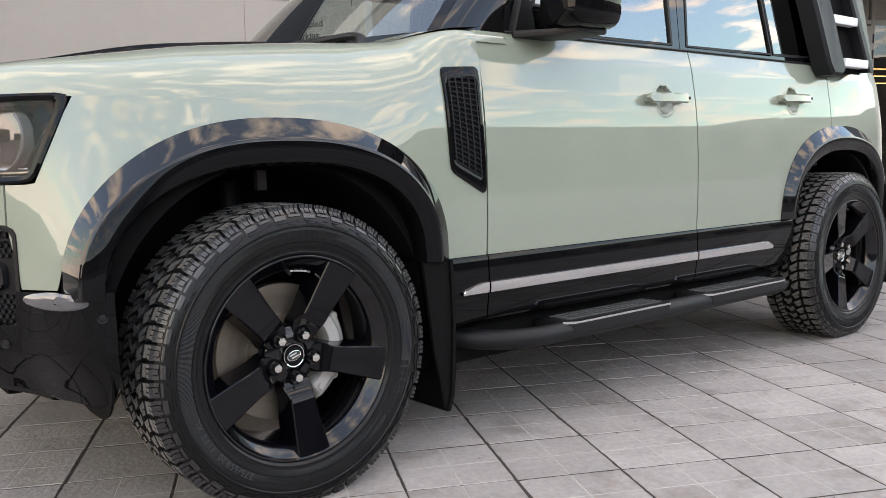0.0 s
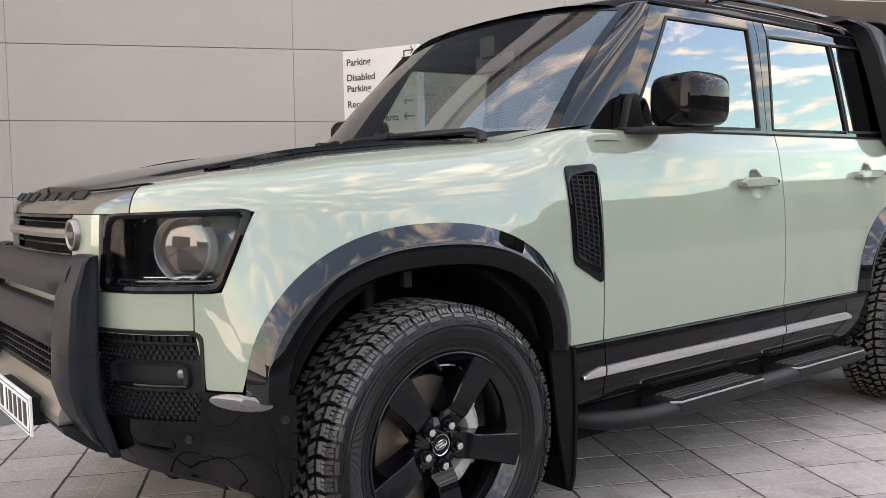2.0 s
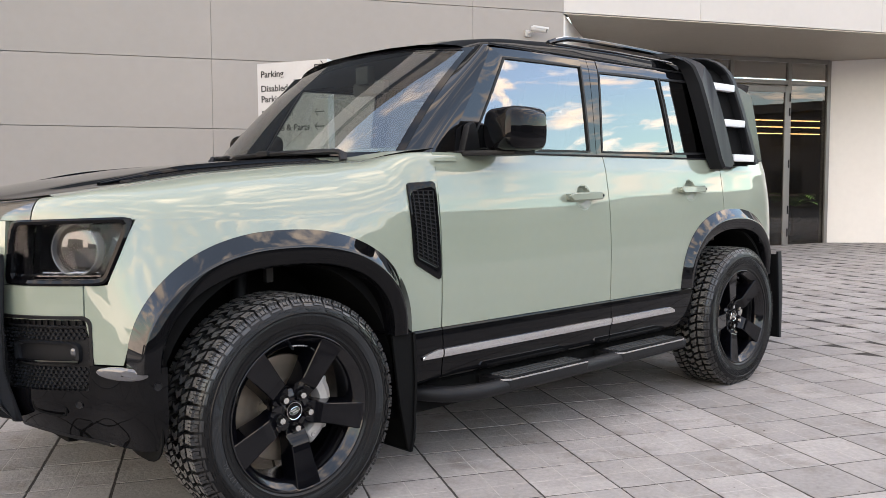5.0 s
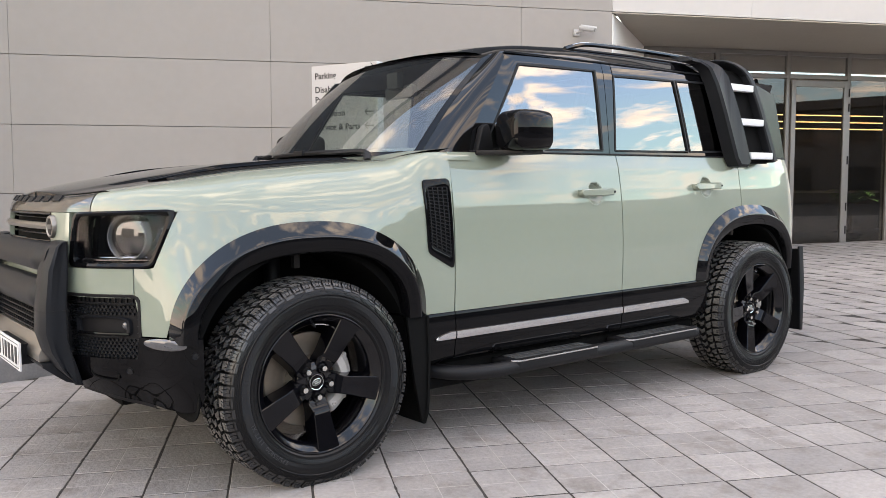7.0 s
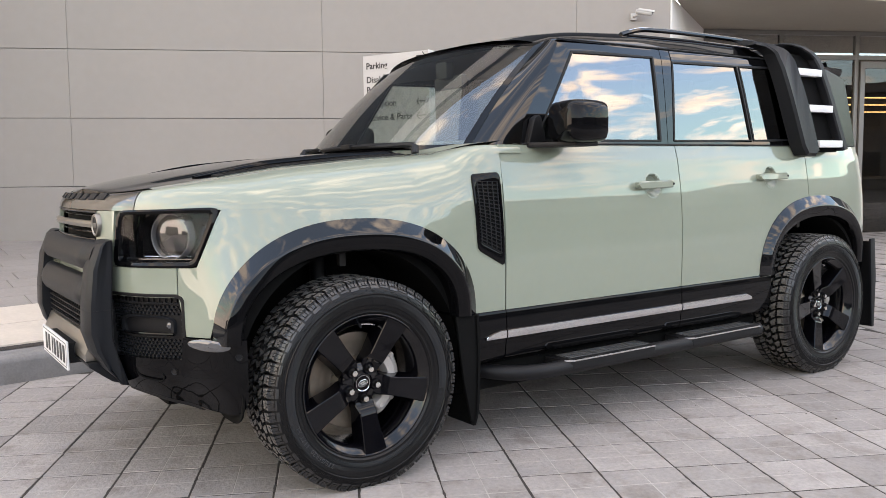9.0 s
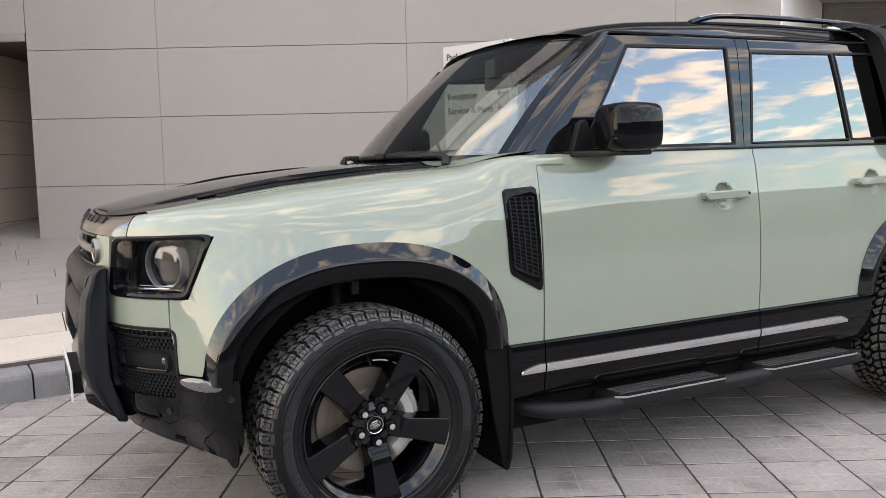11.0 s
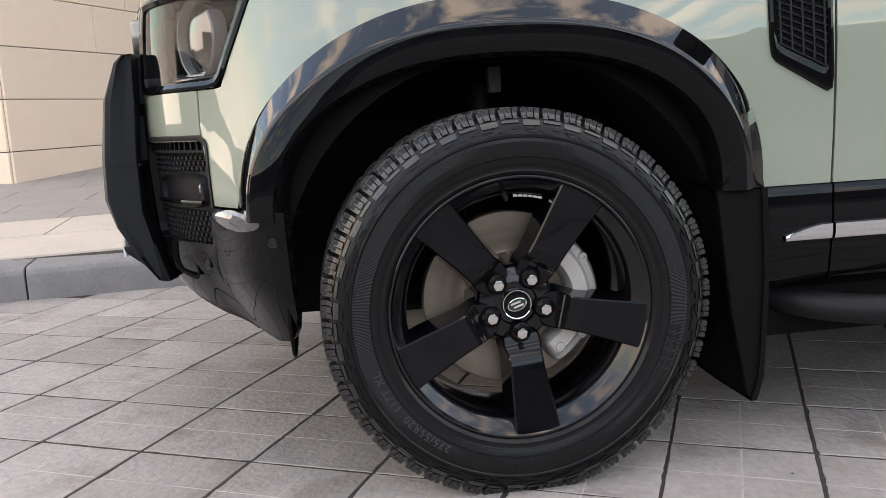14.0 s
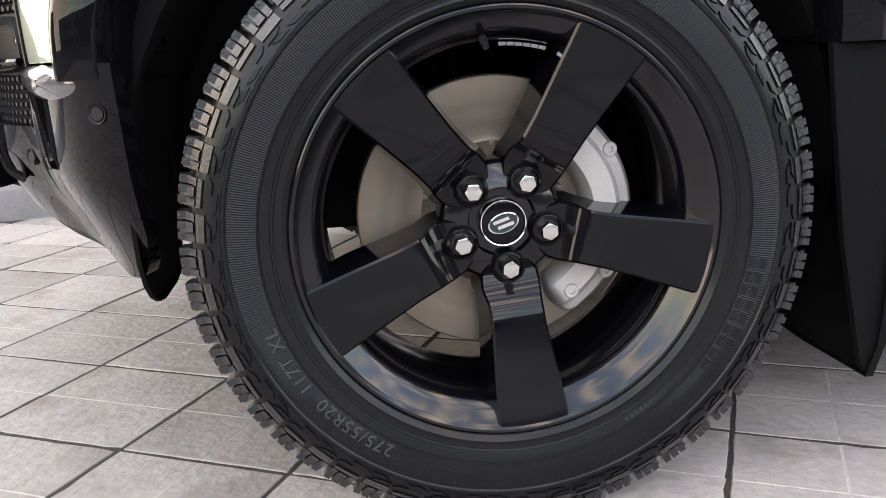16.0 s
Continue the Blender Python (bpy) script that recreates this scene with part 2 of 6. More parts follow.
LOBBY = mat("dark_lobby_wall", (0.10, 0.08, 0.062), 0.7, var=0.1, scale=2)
FACADE = mat("far_facade", (0.20, 0.19, 0.185), 0.8, var=0.12, scale=0.4)
FACADE_DARK = mat("far_facade_dark", (0.10, 0.095, 0.095), 0.8, var=0.12, scale=0.4)
WINDOWS = mat("far_window_glass", (0.03, 0.034, 0.04), 0.35, spec=0.25)
WARM = lamp_mat("warm_lamp_strip", (1.0, 0.72, 0.36), 7.0)


# ---- mesh tools ----
def finish(bm, smooth=True, weld=0.0):
    if weld:
        bmesh.ops.remove_doubles(bm, verts=bm.verts, dist=weld)
    bmesh.ops.recalc_face_normals(bm, faces=bm.faces)
    if smooth:
        for f in bm.faces:
            f.smooth = True
        for e in bm.edges:
            if len(e.link_faces) == 2 and e.calc_face_angle(0) > 0.6:
                e.smooth = False
    return bm


def to_mesh(name, bm, material, smooth=True, weld=0.0):
    finish(bm, smooth, weld)
    me = bpy.data.meshes.new(name)
    bm.to_mesh(me)
    bm.free()
    me.materials.append(material)
    return me


def part(name, bm, material, parent, label="", smooth=True, weld=0.0):
    """Links a bmesh (or a ready mesh) as one mesh object under a thing or under a part."""
    me = to_mesh(name, bm, material, smooth, weld) if isinstance(bm, bmesh.types.BMesh) else bm
    ob = new(name, me)
    ob.parent = parent
    return tagged(ob, label)


def thing(name, label, category, at=None, group="", kind=""):
    ob = new(name)
    ob.empty_display_size = 0.1
    if at is not None:
        ob.matrix_basis = at
    return tagged(ob, label, category, group, kind)


def box(bm, lo, hi, bevel=0.0, m=None, segs=2):
    c = [(a + b) / 2 for a, b in zip(lo, hi)]
    d = [abs(b - a) for a, b in zip(lo, hi)]
    r = bmesh.ops.create_cube(bm, size=1, matrix=Matrix.Translation(c) @ Matrix.Diagonal((*d, 1)))
    vs = r["verts"]
    if bevel:
        es = list({e for v in vs for e in v.link_edges})
        r = bmesh.ops.bevel(bm, geom=es, offset=bevel, segments=segs, profile=0.7, affect="EDGES")
        vs = r["verts"]
    if m is not None:
        bmesh.ops.transform(bm, matrix=m, verts=list({v for v in vs}))
    return vs


def boxes(*items, bevel=0.0):
    bm = bmesh.new()
    for lo, hi in items:
        box(bm, lo, hi, bevel)
    return bm


def prism(bm, outline, lo, hi, axis="y", bevel=0.0, m=None, segs=2):
    """A closed outline in the two other axes, drawn out from lo to hi along axis."""
    def p(a, b, c):
        return {"y": (a, c, b), "x": (c, a, b), "z": (a, b, c)}[axis]
    v0 = [bm.verts.new(p(a, b, lo)) for a, b in outline]
    v1 = [bm.verts.new(p(a, b, hi)) for a, b in outline]
    n = len(outline)
    fs = [bm.faces.new(v0[::-1]), bm.faces.new(v1)]
    for k in range(n):
        fs.append(bm.faces.new((v0[k], v0[(k + 1) % n], v1[(k + 1) % n], v1[k])))
    vs = v0 + v1
    bmesh.ops.recalc_face_normals(bm, faces=fs)
    if bevel:
        es = list({e for v in vs for e in v.link_edges})
        r = bmesh.ops.bevel(bm, geom=es, offset=bevel, segments=segs, profile=0.7, affect="EDGES", clamp_overlap=True)
        vs = list({v for f in r["faces"] for v in f.verts} | {v for v in vs if v.is_valid})
    if m is not None:
        bmesh.ops.transform(bm, matrix=m, verts=vs)
    return vs


def grid(bm, rows, close=False, ring=False):
    """Quads over rows of points; close joins last row to first, ring joins the ends of each row."""
    vv = [[bm.verts.new(p) for p in row] for row in rows]
    n = len(vv)
    for i in range(n if close else n - 1):
        a, b = vv[i], vv[(i + 1) % n]
        m = len(a)
        for j in range(m if ring else m - 1):
            bm.faces.new((a[j], a[(j + 1) % m], b[(j + 1) % m], b[j]))
    return vv


def sheet(rows, depth=0.0, towards=(0, 1, 0)):
    """A surface with its edges turned back by depth along towards (a panel's returned flange)."""
    bm = bmesh.new()
    grid(bm, rows)
    if depth:
        edges = [e for e in bm.edges if len(e.link_faces) == 1]
        r = bmesh.ops.extrude_edge_only(bm, edges=edges)
        vs = [g for g in r["geom"] if isinstance(g, bmesh.types.BMVert)]
        bmesh.ops.translate(bm, verts=vs, vec=Vector(towards) * depth)
    return bm


def revolve(bm, profile, segs, axis="y", a0=0.0, a1=2 * math.pi, centre=(0, 0, 0)):
    """profile: (radius, along) pairs turned round the axis."""
    full = abs(a1 - a0 - 2 * math.pi) < 1e-6
    n = segs if full else segs + 1
    rows = []
    for k in range(n):
        a = a0 + (a1 - a0) * k / segs
        c, s = math.cos(a), math.sin(a)
        row = []
        for r, w in profile:
            q = {"y": (r * c, w, r * s), "z": (r * c, r * s, w), "x": (w, r * c, r * s)}[axis]
            row.append((q[0] + centre[0], q[1] + centre[1], q[2] + centre[2]))
        rows.append(row)
    grid(bm, rows, close=full)


def tube(bm, path, radius, segs=12, caps=True):
    """A round bar along a path; radius may be one number or one for each point."""
    pts = [Vector(p) for p in path]
    rows = []
    prev = None
    for k, p in enumerate(pts):
        d = (pts[min(k + 1, len(pts) - 1)] - pts[max(k - 1, 0)]).normalized()
        if prev is None:
            side = d.orthogonal().normalized()
        else:
            side = (prev - d * prev.dot(d)).normalized()
        prev = side
        up = d.cross(side)
        r = radius[k] if isinstance(radius, (list, tuple)) else radius
        rows.append([p + (side * math.cos(a) + up * math.sin(a)) * r for a in [2 * math.pi * j / segs for j in range(segs)]])
    vv = grid(bm, rows, ring=True)
    if caps:
        bm.faces.new(vv[0][::-1])
        bm.faces.new(vv[-1])


def smooth_path(points, n=24):
    """Catmull-Rom through the points."""
    P = [np.array(p, float) for p in points]
    P = [2 * P[0] - P[1]] + P + [2 * P[-1] - P[-2]]
    out = []
    for k in range(1, len(P) - 2):
        for j in range(n):
            t = j / n
            a, b, c, d = P[k - 1:k + 3]
            out.append(tuple(0.5 * (2 * b + (c - a) * t + (2 * a - 5 * b + 4 * c - d) * t * t + (3 * b - a - 3 * c + d) * t ** 3)))
    out.append(tuple(P[-2]))
    return out


def letters(text, size, depth=0.002, spacing=1.0, bold=0.0):
    """A mesh of the built-in font, in x (along) and y (up), drawn out by depth."""
    cu = bpy.data.curves.new("text", "FONT")
    cu.body, cu.size, cu.extrude, cu.space_character = text, size, depth, spacing
    cu.resolution_u, cu.offset = 3, bold
    ob = bpy.data.objects.new("text", cu)
    scene.collection.objects.link(ob)
    me = bpy.data.meshes.new_from_object(ob.evaluated_get(bpy.context.evaluated_depsgraph_get()))
    bpy.data.objects.remove(ob)
    bm = bmesh.new()
    bm.from_mesh(me)
    bpy.data.meshes.remove(me)
    bpy.data.curves.remove(cu)
    return bm


def lerp(a, b, t):
    return a + (b - a) * t


def ease(t):
    t = min(1.0, max(0.0, t))
    return t * t * (3 - 2 * t)


# ---- the place ----
def rise(x, y):
    """Height of the tiled forecourt: level round the car, rising a little towards the entrance."""
    return 0.012 * max(0.0, x - 4.0)


bm = bmesh.new()
grid(bm, [[(x, y, -0.012 if abs(x) < 30 and abs(y) < 30 else -0.05) for x in (-400, -120, -29, 29, 120, 400)] for y in (-400, -120, -29, 29, 120, 400)])
ground = new("ground", to_mesh("ground", bm, mat("dark_street_asphalt", (0.055, 0.053, 0.052), 0.85, var=0.2, scale=0.6, bump=0.2, bscale=40), smooth=False))
tagged(ground, "dark grey asphalt street running out from the forecourt", "ground", kind="structure")

PITCH, TURN_T = 0.3145, radians(63.2)
TD = Vector((math.cos(TURN_T), math.sin(TURN_T), 0))
TN = Vector((math.sin(TURN_T), -math.cos(TURN_T), 0))


def tile_place(i, j):
    c = TD * (-0.25 + PITCH * (i + 0.5 + 0.10 - 0.014 * max(0, j + 4))) + TN * (1.33 + PITCH * (j + 0.5))
    c.z = rise(c.x, c.y)
    return c


def kerb_line(x):
    return 1.69 + 0.10 * (x + 1.5)


def in_court(c):
    return not (c.x < 2.75 and c.y > kerb_line(c.x) + 0.1)


def tile_rows(half, h, bev, rnd):
    """Quarter-scored square tile: worn outline with small chips, chamfer and a shallow cross groove."""
    g = 0.0016
    inner = [-half * 0.8, -half * 0.6, -half * 0.4, -half * 0.2, -g * 1.6]
    xs = [-half, -half + bev] + inner + [0] + [-v for v in inner[::-1]] + [half - bev, half]
    n = len(xs)
    worn = [[rnd.uniform(0, 0.0014) + (rnd.uniform(0.001, 0.004) if rnd.random() < 0.10 else 0) for _ in range(n)] for _ in range(4)]
    rows = []
    for i, x in enumerate(xs):
        row = []
        for j, y in enumerate(xs):
            z = h
            if i in (0, n - 1) or j in (0, n - 1):
                z = h - bev * 1.2
            elif x == 0 or y == 0:
                z = h - 0.0008
            px, py = x, y
            if i < 2 or i > n - 3:
                px -= math.copysign(worn[0 if i < 2 else 1][j], x)
            if j < 2 or j > n - 3:
                py -= math.copysign(worn[2 if j < 2 else 3][i], y)
            row.append((px, py, z))
        rows.append(row)
    return rows


def plain_tile(bm, c, half, tilt, rot, h=0.0):
    bev = 0.002
    d, n = TD, TN
    def q(a, b, z):
        p = c + d * a + n * b
        return (p.x, p.y, p.z + h + z + tilt[0] * a + tilt[1] * b)
    o = [bm.verts.new(q(a * half, b * half, -0.0045)) for a, b in ((-1, -1), (1, -1), (1, 1), (-1, 1))]
    t = [bm.verts.new(q(a * (half - bev), b * (half - bev), 0)) for a, b in ((-1, -1), (1, -1), (1, 1), (-1, 1))]
    bm.faces.new(t)
    for k in range(4):
        bm.faces.new((o[k], o[(k + 1) % 4], t[(k + 1) % 4], t[k]))


bm = bmesh.new()
grid(bm, [[(x, y, rise(x, y) - 0.0016) for x in (-8.4, -4, 0, 4, 8, 12, 17)] for y in (-8.7, -5, -2, 0, 3, 6, 9)])
forecourt = new("pavement", to_mesh("pavement", bm, JOINT, smooth=False))
tagged(forecourt, "square grey paving tiles with dark open joints on the forecourt", "pavement", kind="structure")

# ---- main building wall ----
WALL = Matrix.Translation((3.15, 5.71, 0)) @ pose(0, 0, 0, 0, 0.55, -26)


def wall_panel(lo, hi, z0, z1, back=0.03):
    bm = bmesh.new()
    g = 0.003
    box(bm, (lo + g * 0.4, 0.0, z0 + g), (hi - g * 0.4, back, z1 - g), 0.0025, segs=1)
    return bm


bm = boxes(((-4.45, 0.034, -0.3), (4.40, 0.30, 5.4)), ((4.40, 0.034, 3.48), (18.0, 0.30, 5.4)), ((14.06, 0.034, -0.3), (18.0, 0.30, 3.48)), ((-10.0, 0.034, 5.4), (18.0, 0.30, 13.6)))
wall_main = new("wall_main", to_mesh("wall_main", bm, SHADOWGAP, smooth=False))
wall_main.matrix_basis = WALL
tagged(wall_main, "taupe building wall clad in large flat panels with thin joints", "wall", kind="structure")
zs = [-0.3, 0.29, 1.09, 1.89, 2.69, 3.475, 4.28, 5.4]
STRIPS = {6: WINDOWS}
cols = [-4.47, -2.94, 0.0, 3.19, 4.44]
for k in range(len(zs) - 1):
    for a, b in zip(cols, cols[1:]):
        part("panel", wall_panel(a, b, zs[k], zs[k + 1]), STRIPS.get(k, PANEL), wall_main, smooth=False)
    if k == 5:
        for a, b in ((4.44, 6.48), (6.48, 9.54), (9.54, 14.0), (14.0, 18.0)):
            part("panel", wall_panel(a, b, zs[k], zs[k + 1]), PANEL_B, wall_main, smooth=False)
    elif k > 5:
        for a, b in ((4.44, 6.48), (6.48, 9.54), (9.54, 14.0), (14.0, 18.0)):
            part("panel", wall_panel(a, b, zs[k], zs[k + 1]), STRIPS[k], wall_main, smooth=False)
    else:
        part("panel", wall_panel(14.0, 18.0, zs[k], zs[k + 1]), PANEL_B, wall_main, smooth=False)
# upper storeys: pale bands and one ribbon of dark windows
for z0, z1, m in ((5.4, 7.2, WINDOWS), (7.2, 9.0, WINDOWS), (9.0, 11.0, PANEL_B), (11.0, 11.7, WINDOWS), (11.7, 13.6, PANEL)):
    for k in range(7):
        part("panel", wall_panel(-10 + 4 * k, -6 + 4 * k, z0, z1), m, wall_main, smooth=False)
# end of the wall beside the passage
part("end_panel", boxes(((-4.47, 0.031, -0.3), (-4.452, 10.0, 2.83)), bevel=0.003), PANEL, wall_main, smooth=False)

# recess of the entrance: splayed returns, soffit
bm = bmesh.new()
prism(bm, [(4.44, 0.0), (18.0, 0.0), (18.0, 0.03), (14.05, 0.03), (10.62, 2.50), (5.98, 2.50), (4.50, 0.03)], 3.455, 3.468, "z")
entrance_soffit = new("soffit", to_mesh("soffit", bm, SOFFIT, smooth=False))
entrance_soffit.matrix_basis = WALL
tagged(entrance_soffit, "brown-grey soffit over the recessed entrance", "soffit", kind="structure")
bm = bmesh.new()
prism(bm, [(4.445, 0.034), (4.47, 0.034), (6.02, 2.36), (6.02, 2.5), (5.9, 2.5)], -0.3, 3.45, "z")
ret = new("wall_entrance_left", to_mesh("wall_entrance_left", bm, PALE, smooth=False))
ret.matrix_basis = WALL
tagged(ret, "pale splayed wall beside the recessed entrance", "wall", kind="structure")
bm = bmesh.new()
prism(bm, [(14.06, 0.034), (14.0, 0.034), (10.66, 2.36), (10.66, 2.5), (11.0, 2.5)], -0.3, 3.45, "z")
ret = new("wall_entrance_right", to_mesh("wall_entrance_right", bm, PALE, smooth=False))
ret.matrix_basis = WALL
tagged(ret, "pale splayed wall beside the recessed entrance", "wall", kind="structure")


def glazed_front():
    """Aluminium and glass entrance front with a single-leaf glass door."""
    g = thing("entrance_front", "grey aluminium entrance front with glass door and fixed panes", "entrance", WALL, kind="structure")
    y0, y1, base, top = 2.28, 2.36, 0.02, 3.45
    posts = [6.02, 7.3, 8.62, 9.79, 10.62]
    for k, a in enumerate(posts):
        part("mullion", boxes(((a - 0.035, y0, base), (a + 0.035, y1, top)), bevel=0.004), FRAME, g)
    for a, b in zip(posts, posts[1:]):
        for z, t in ((base, 0.06), (2.995, 0.075), (3.38, 0.07)):
            part("transom", boxes(((a + 0.035, y0 + 0.005, z), (b - 0.035, y1 - 0.005, z + t)), bevel=0.003), FRAME, g)
        part("pane", boxes(((a + 0.036, 2.315, 3.07), (b - 0.036, 2.323, 3.38))), W_TRANSOM, g, smooth=False)
        if (a, b) != (8.62, 9.79):
            part("pane", boxes(((a + 0.036, 2.315, 0.08), (b - 0.036, 2.323, 2.995))), W_LOBBY, g, smooth=False)
    leaf = part("door", boxes(((8.665, 2.24, 0.06), (8.745, 2.30, 2.97)), ((9.67, 2.24, 0.06), (9.75, 2.30, 2.97)),
                              ((8.745, 2.24, 0.06), (9.67, 2.30, 0.17)), ((8.745, 2.24, 2.86), (9.67, 2.30, 2.97)), bevel=0.004), FRAME, g)
    part("pane", boxes(((8.745, 2.262, 0.17), (9.67, 2.27, 2.86))), W_LOBBY, leaf, smooth=False)
    for z in (0.35, 0.75, 1.55, 2.45, 2.7):
        bm = bmesh.new()
        tube(bm, [(9.765, 2.235, z), (9.765, 2.235, z + 0.14)], 0.012)
        part("hinge", bm, TRIM, leaf)
    return g


glazed_front()

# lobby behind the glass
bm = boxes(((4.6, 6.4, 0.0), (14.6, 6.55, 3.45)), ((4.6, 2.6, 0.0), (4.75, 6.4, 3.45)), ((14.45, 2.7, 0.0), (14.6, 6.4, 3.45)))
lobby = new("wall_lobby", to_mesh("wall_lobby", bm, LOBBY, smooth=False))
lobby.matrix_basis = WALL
tagged(lobby, "dark brown lobby walls behind the glass front", "wall", kind="structure")
lob_f = new("floor_lobby", to_mesh("floor_lobby", boxes(((4.6, 2.4, -0.05), (14.6, 6.55, 0.015))), SLAB, smooth=False))
lob_f.matrix_basis = WALL
tagged(lob_f, "pale stone lobby floor", "floor", kind="structure")
lob_c = new("ceiling_lobby", to_mesh("ceiling_lobby", boxes(((4.6, 2.52, 3.46), (14.6, 6.55, 3.6))), SOFFIT, smooth=False))
lob_c.matrix_basis = WALL
tagged(lob_c, "brown-grey lobby ceiling", "ceiling", kind="structure")
for k in range(3):
    lt = thing("strip_light", "thin warm glowing strip light on the lobby wall", "light", WALL @ Matrix.Translation((11.9, 6.2, 2.46 + 0.15 * k)), group="strip lights in the lobby")
    part("housing", boxes(((-1.9, 0.02, -0.012), (1.9, 0.19, 0.03)), bevel=0.003), FRAME, lt)
    part("diffuser", boxes(((-1.88, -0.006, -0.010), (1.88, 0.018, 0.008)), bevel=0.003), WARM, lt)
desk = thing("reception_desk", "low reception desk with a pale lit plinth in the lobby", "desk", WALL @ Matrix.Translation((11.6, 5.3, 0.015)))
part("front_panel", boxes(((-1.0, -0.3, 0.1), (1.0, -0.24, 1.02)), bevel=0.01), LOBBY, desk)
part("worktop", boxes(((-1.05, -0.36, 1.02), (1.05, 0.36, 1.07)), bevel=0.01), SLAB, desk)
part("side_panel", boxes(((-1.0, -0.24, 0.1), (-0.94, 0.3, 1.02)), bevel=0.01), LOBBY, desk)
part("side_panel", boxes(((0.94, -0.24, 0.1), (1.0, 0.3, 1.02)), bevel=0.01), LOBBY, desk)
part("plinth", boxes(((-0.96, -0.26, 0.0), (0.96, 0.28, 0.1))), SLAB, desk)


def palm(at):
    t = thing("potted_palm", "green potted palm with arching fronds behind the glass", "plant", at)
    bm = bmesh.new()
    revolve(bm, [(0.0, 0.0), (0.13, 0.0), (0.17, 0.30), (0.185, 0.32), (0.16, 0.32), (0.15, 0.26), (0.0, 0.26)], 24, "z")
    part("pot", bm, TRIM, t)
    bm = bmesh.new()
    tube(bm, smooth_path([(0, 0, 0.25), (0.02, 0.01, 0.5), (0.0, 0.0, 0.78)], 5), [0.03] * 6 + [0.022] * 5, 8)
    part("trunk", bm, mat("palm_trunk", (0.12, 0.09, 0.05), 0.8, var=0.2), t)
    rnd = random.Random(5)
    for k in range(11):
        bm = bmesh.new()
        a, reach, hi = k * 2.399, rnd.uniform(0.3, 0.5), rnd.uniform(0.25, 0.55)
        spine = [Vector((math.cos(a) * reach * u, math.sin(a) * reach * u, 0.78 + hi * (1.7 * u - 1.25 * u * u))) for u in [i / 12 for i in range(13)]]
        sd = Vector((-math.sin(a), math.cos(a), 0))
        for i in range(2, 13):
            ln = 0.17 * math.sin(math.pi * (i / 13.5)) + 0.03
            for sg in (-1, 1):
                p = spine[i]
                d = (sd * sg * 0.85 + (spine[i] - spine[i - 1]).normalized() * 0.6 + Vector((0, 0, -0.15))).normalized()
                w = (spine[i] - spine[i - 1]).normalized() * 0.011
                bm.faces.new([bm.verts.new(v) for v in (p - w, p + d * ln * 0.5 - w * 1.3, p + d * ln, p + d * ln * 0.5 + w * 1.3, p + w)])
        part("frond", bm, LEAF, t, smooth=False)


palm(WALL @ Matrix.Translation((10.25, 2.72, 0.02)))

# added pale panel: stands in for the bright reflection in the transom glass
bulk = new("wall_bulkhead", to_mesh("wall_bulkhead", boxes(((4.8, 3.0, 3.02), (14.4, 3.1, 3.455))), PANEL_B, smooth=False))
bulk.matrix_basis = WALL
tagged(bulk, "pale panel added behind the transom in place of its reflection", "wall", kind="structure")

# passage to the side: upper storey on a soffit, beige wall behind
bm = bmesh.new()
prism(bm, [(-4.475, 0.0), (-5.6, 0.0), (-7.2, 10.0), (-4.475, 10.0)], 2.89, 5.38, "z")
fas = new("wall_upper_storey", to_mesh("wall_upper_storey", bm, PANEL, smooth=False))
fas.matrix_basis = WALL
tagged(fas, "taupe upper storey that bridges the side passage", "wall", kind="structure")
bm = boxes(((-5.62, -0.012, 2.80), (-4.48, 0.05, 2.886)), bevel=0.004)
trim = new("trim_fascia", to_mesh("trim_fascia", bm, FRAME))
trim.matrix_basis = WALL
tagged(trim, "grey metal edge trim under the upper storey", "trim", kind="structure")
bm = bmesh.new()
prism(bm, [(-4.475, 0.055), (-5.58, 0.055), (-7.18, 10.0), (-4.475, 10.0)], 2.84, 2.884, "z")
sof = new("soffit_passage", to_mesh("soffit_passage", bm, SOFFIT_SHADED, smooth=False))
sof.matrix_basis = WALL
tagged(sof, "soffit over the side passage, its shade painted dark", "soffit", kind="structure")


# unseen back wall, added to block sky light so the passage goes dark
back = new("wall_passage_end", to_mesh("wall_passage_end", boxes(((-9.5, 10.02, -0.3), (-4.40, 10.2, 5.38))), PANEL, smooth=False))
back.matrix_basis = WALL
tagged(back, "unseen wall added to keep daylight out of the passage", "wall", kind="structure")


def plaza_z(x, y):
    return 0.165 + 0.058 * (y - 1.7)


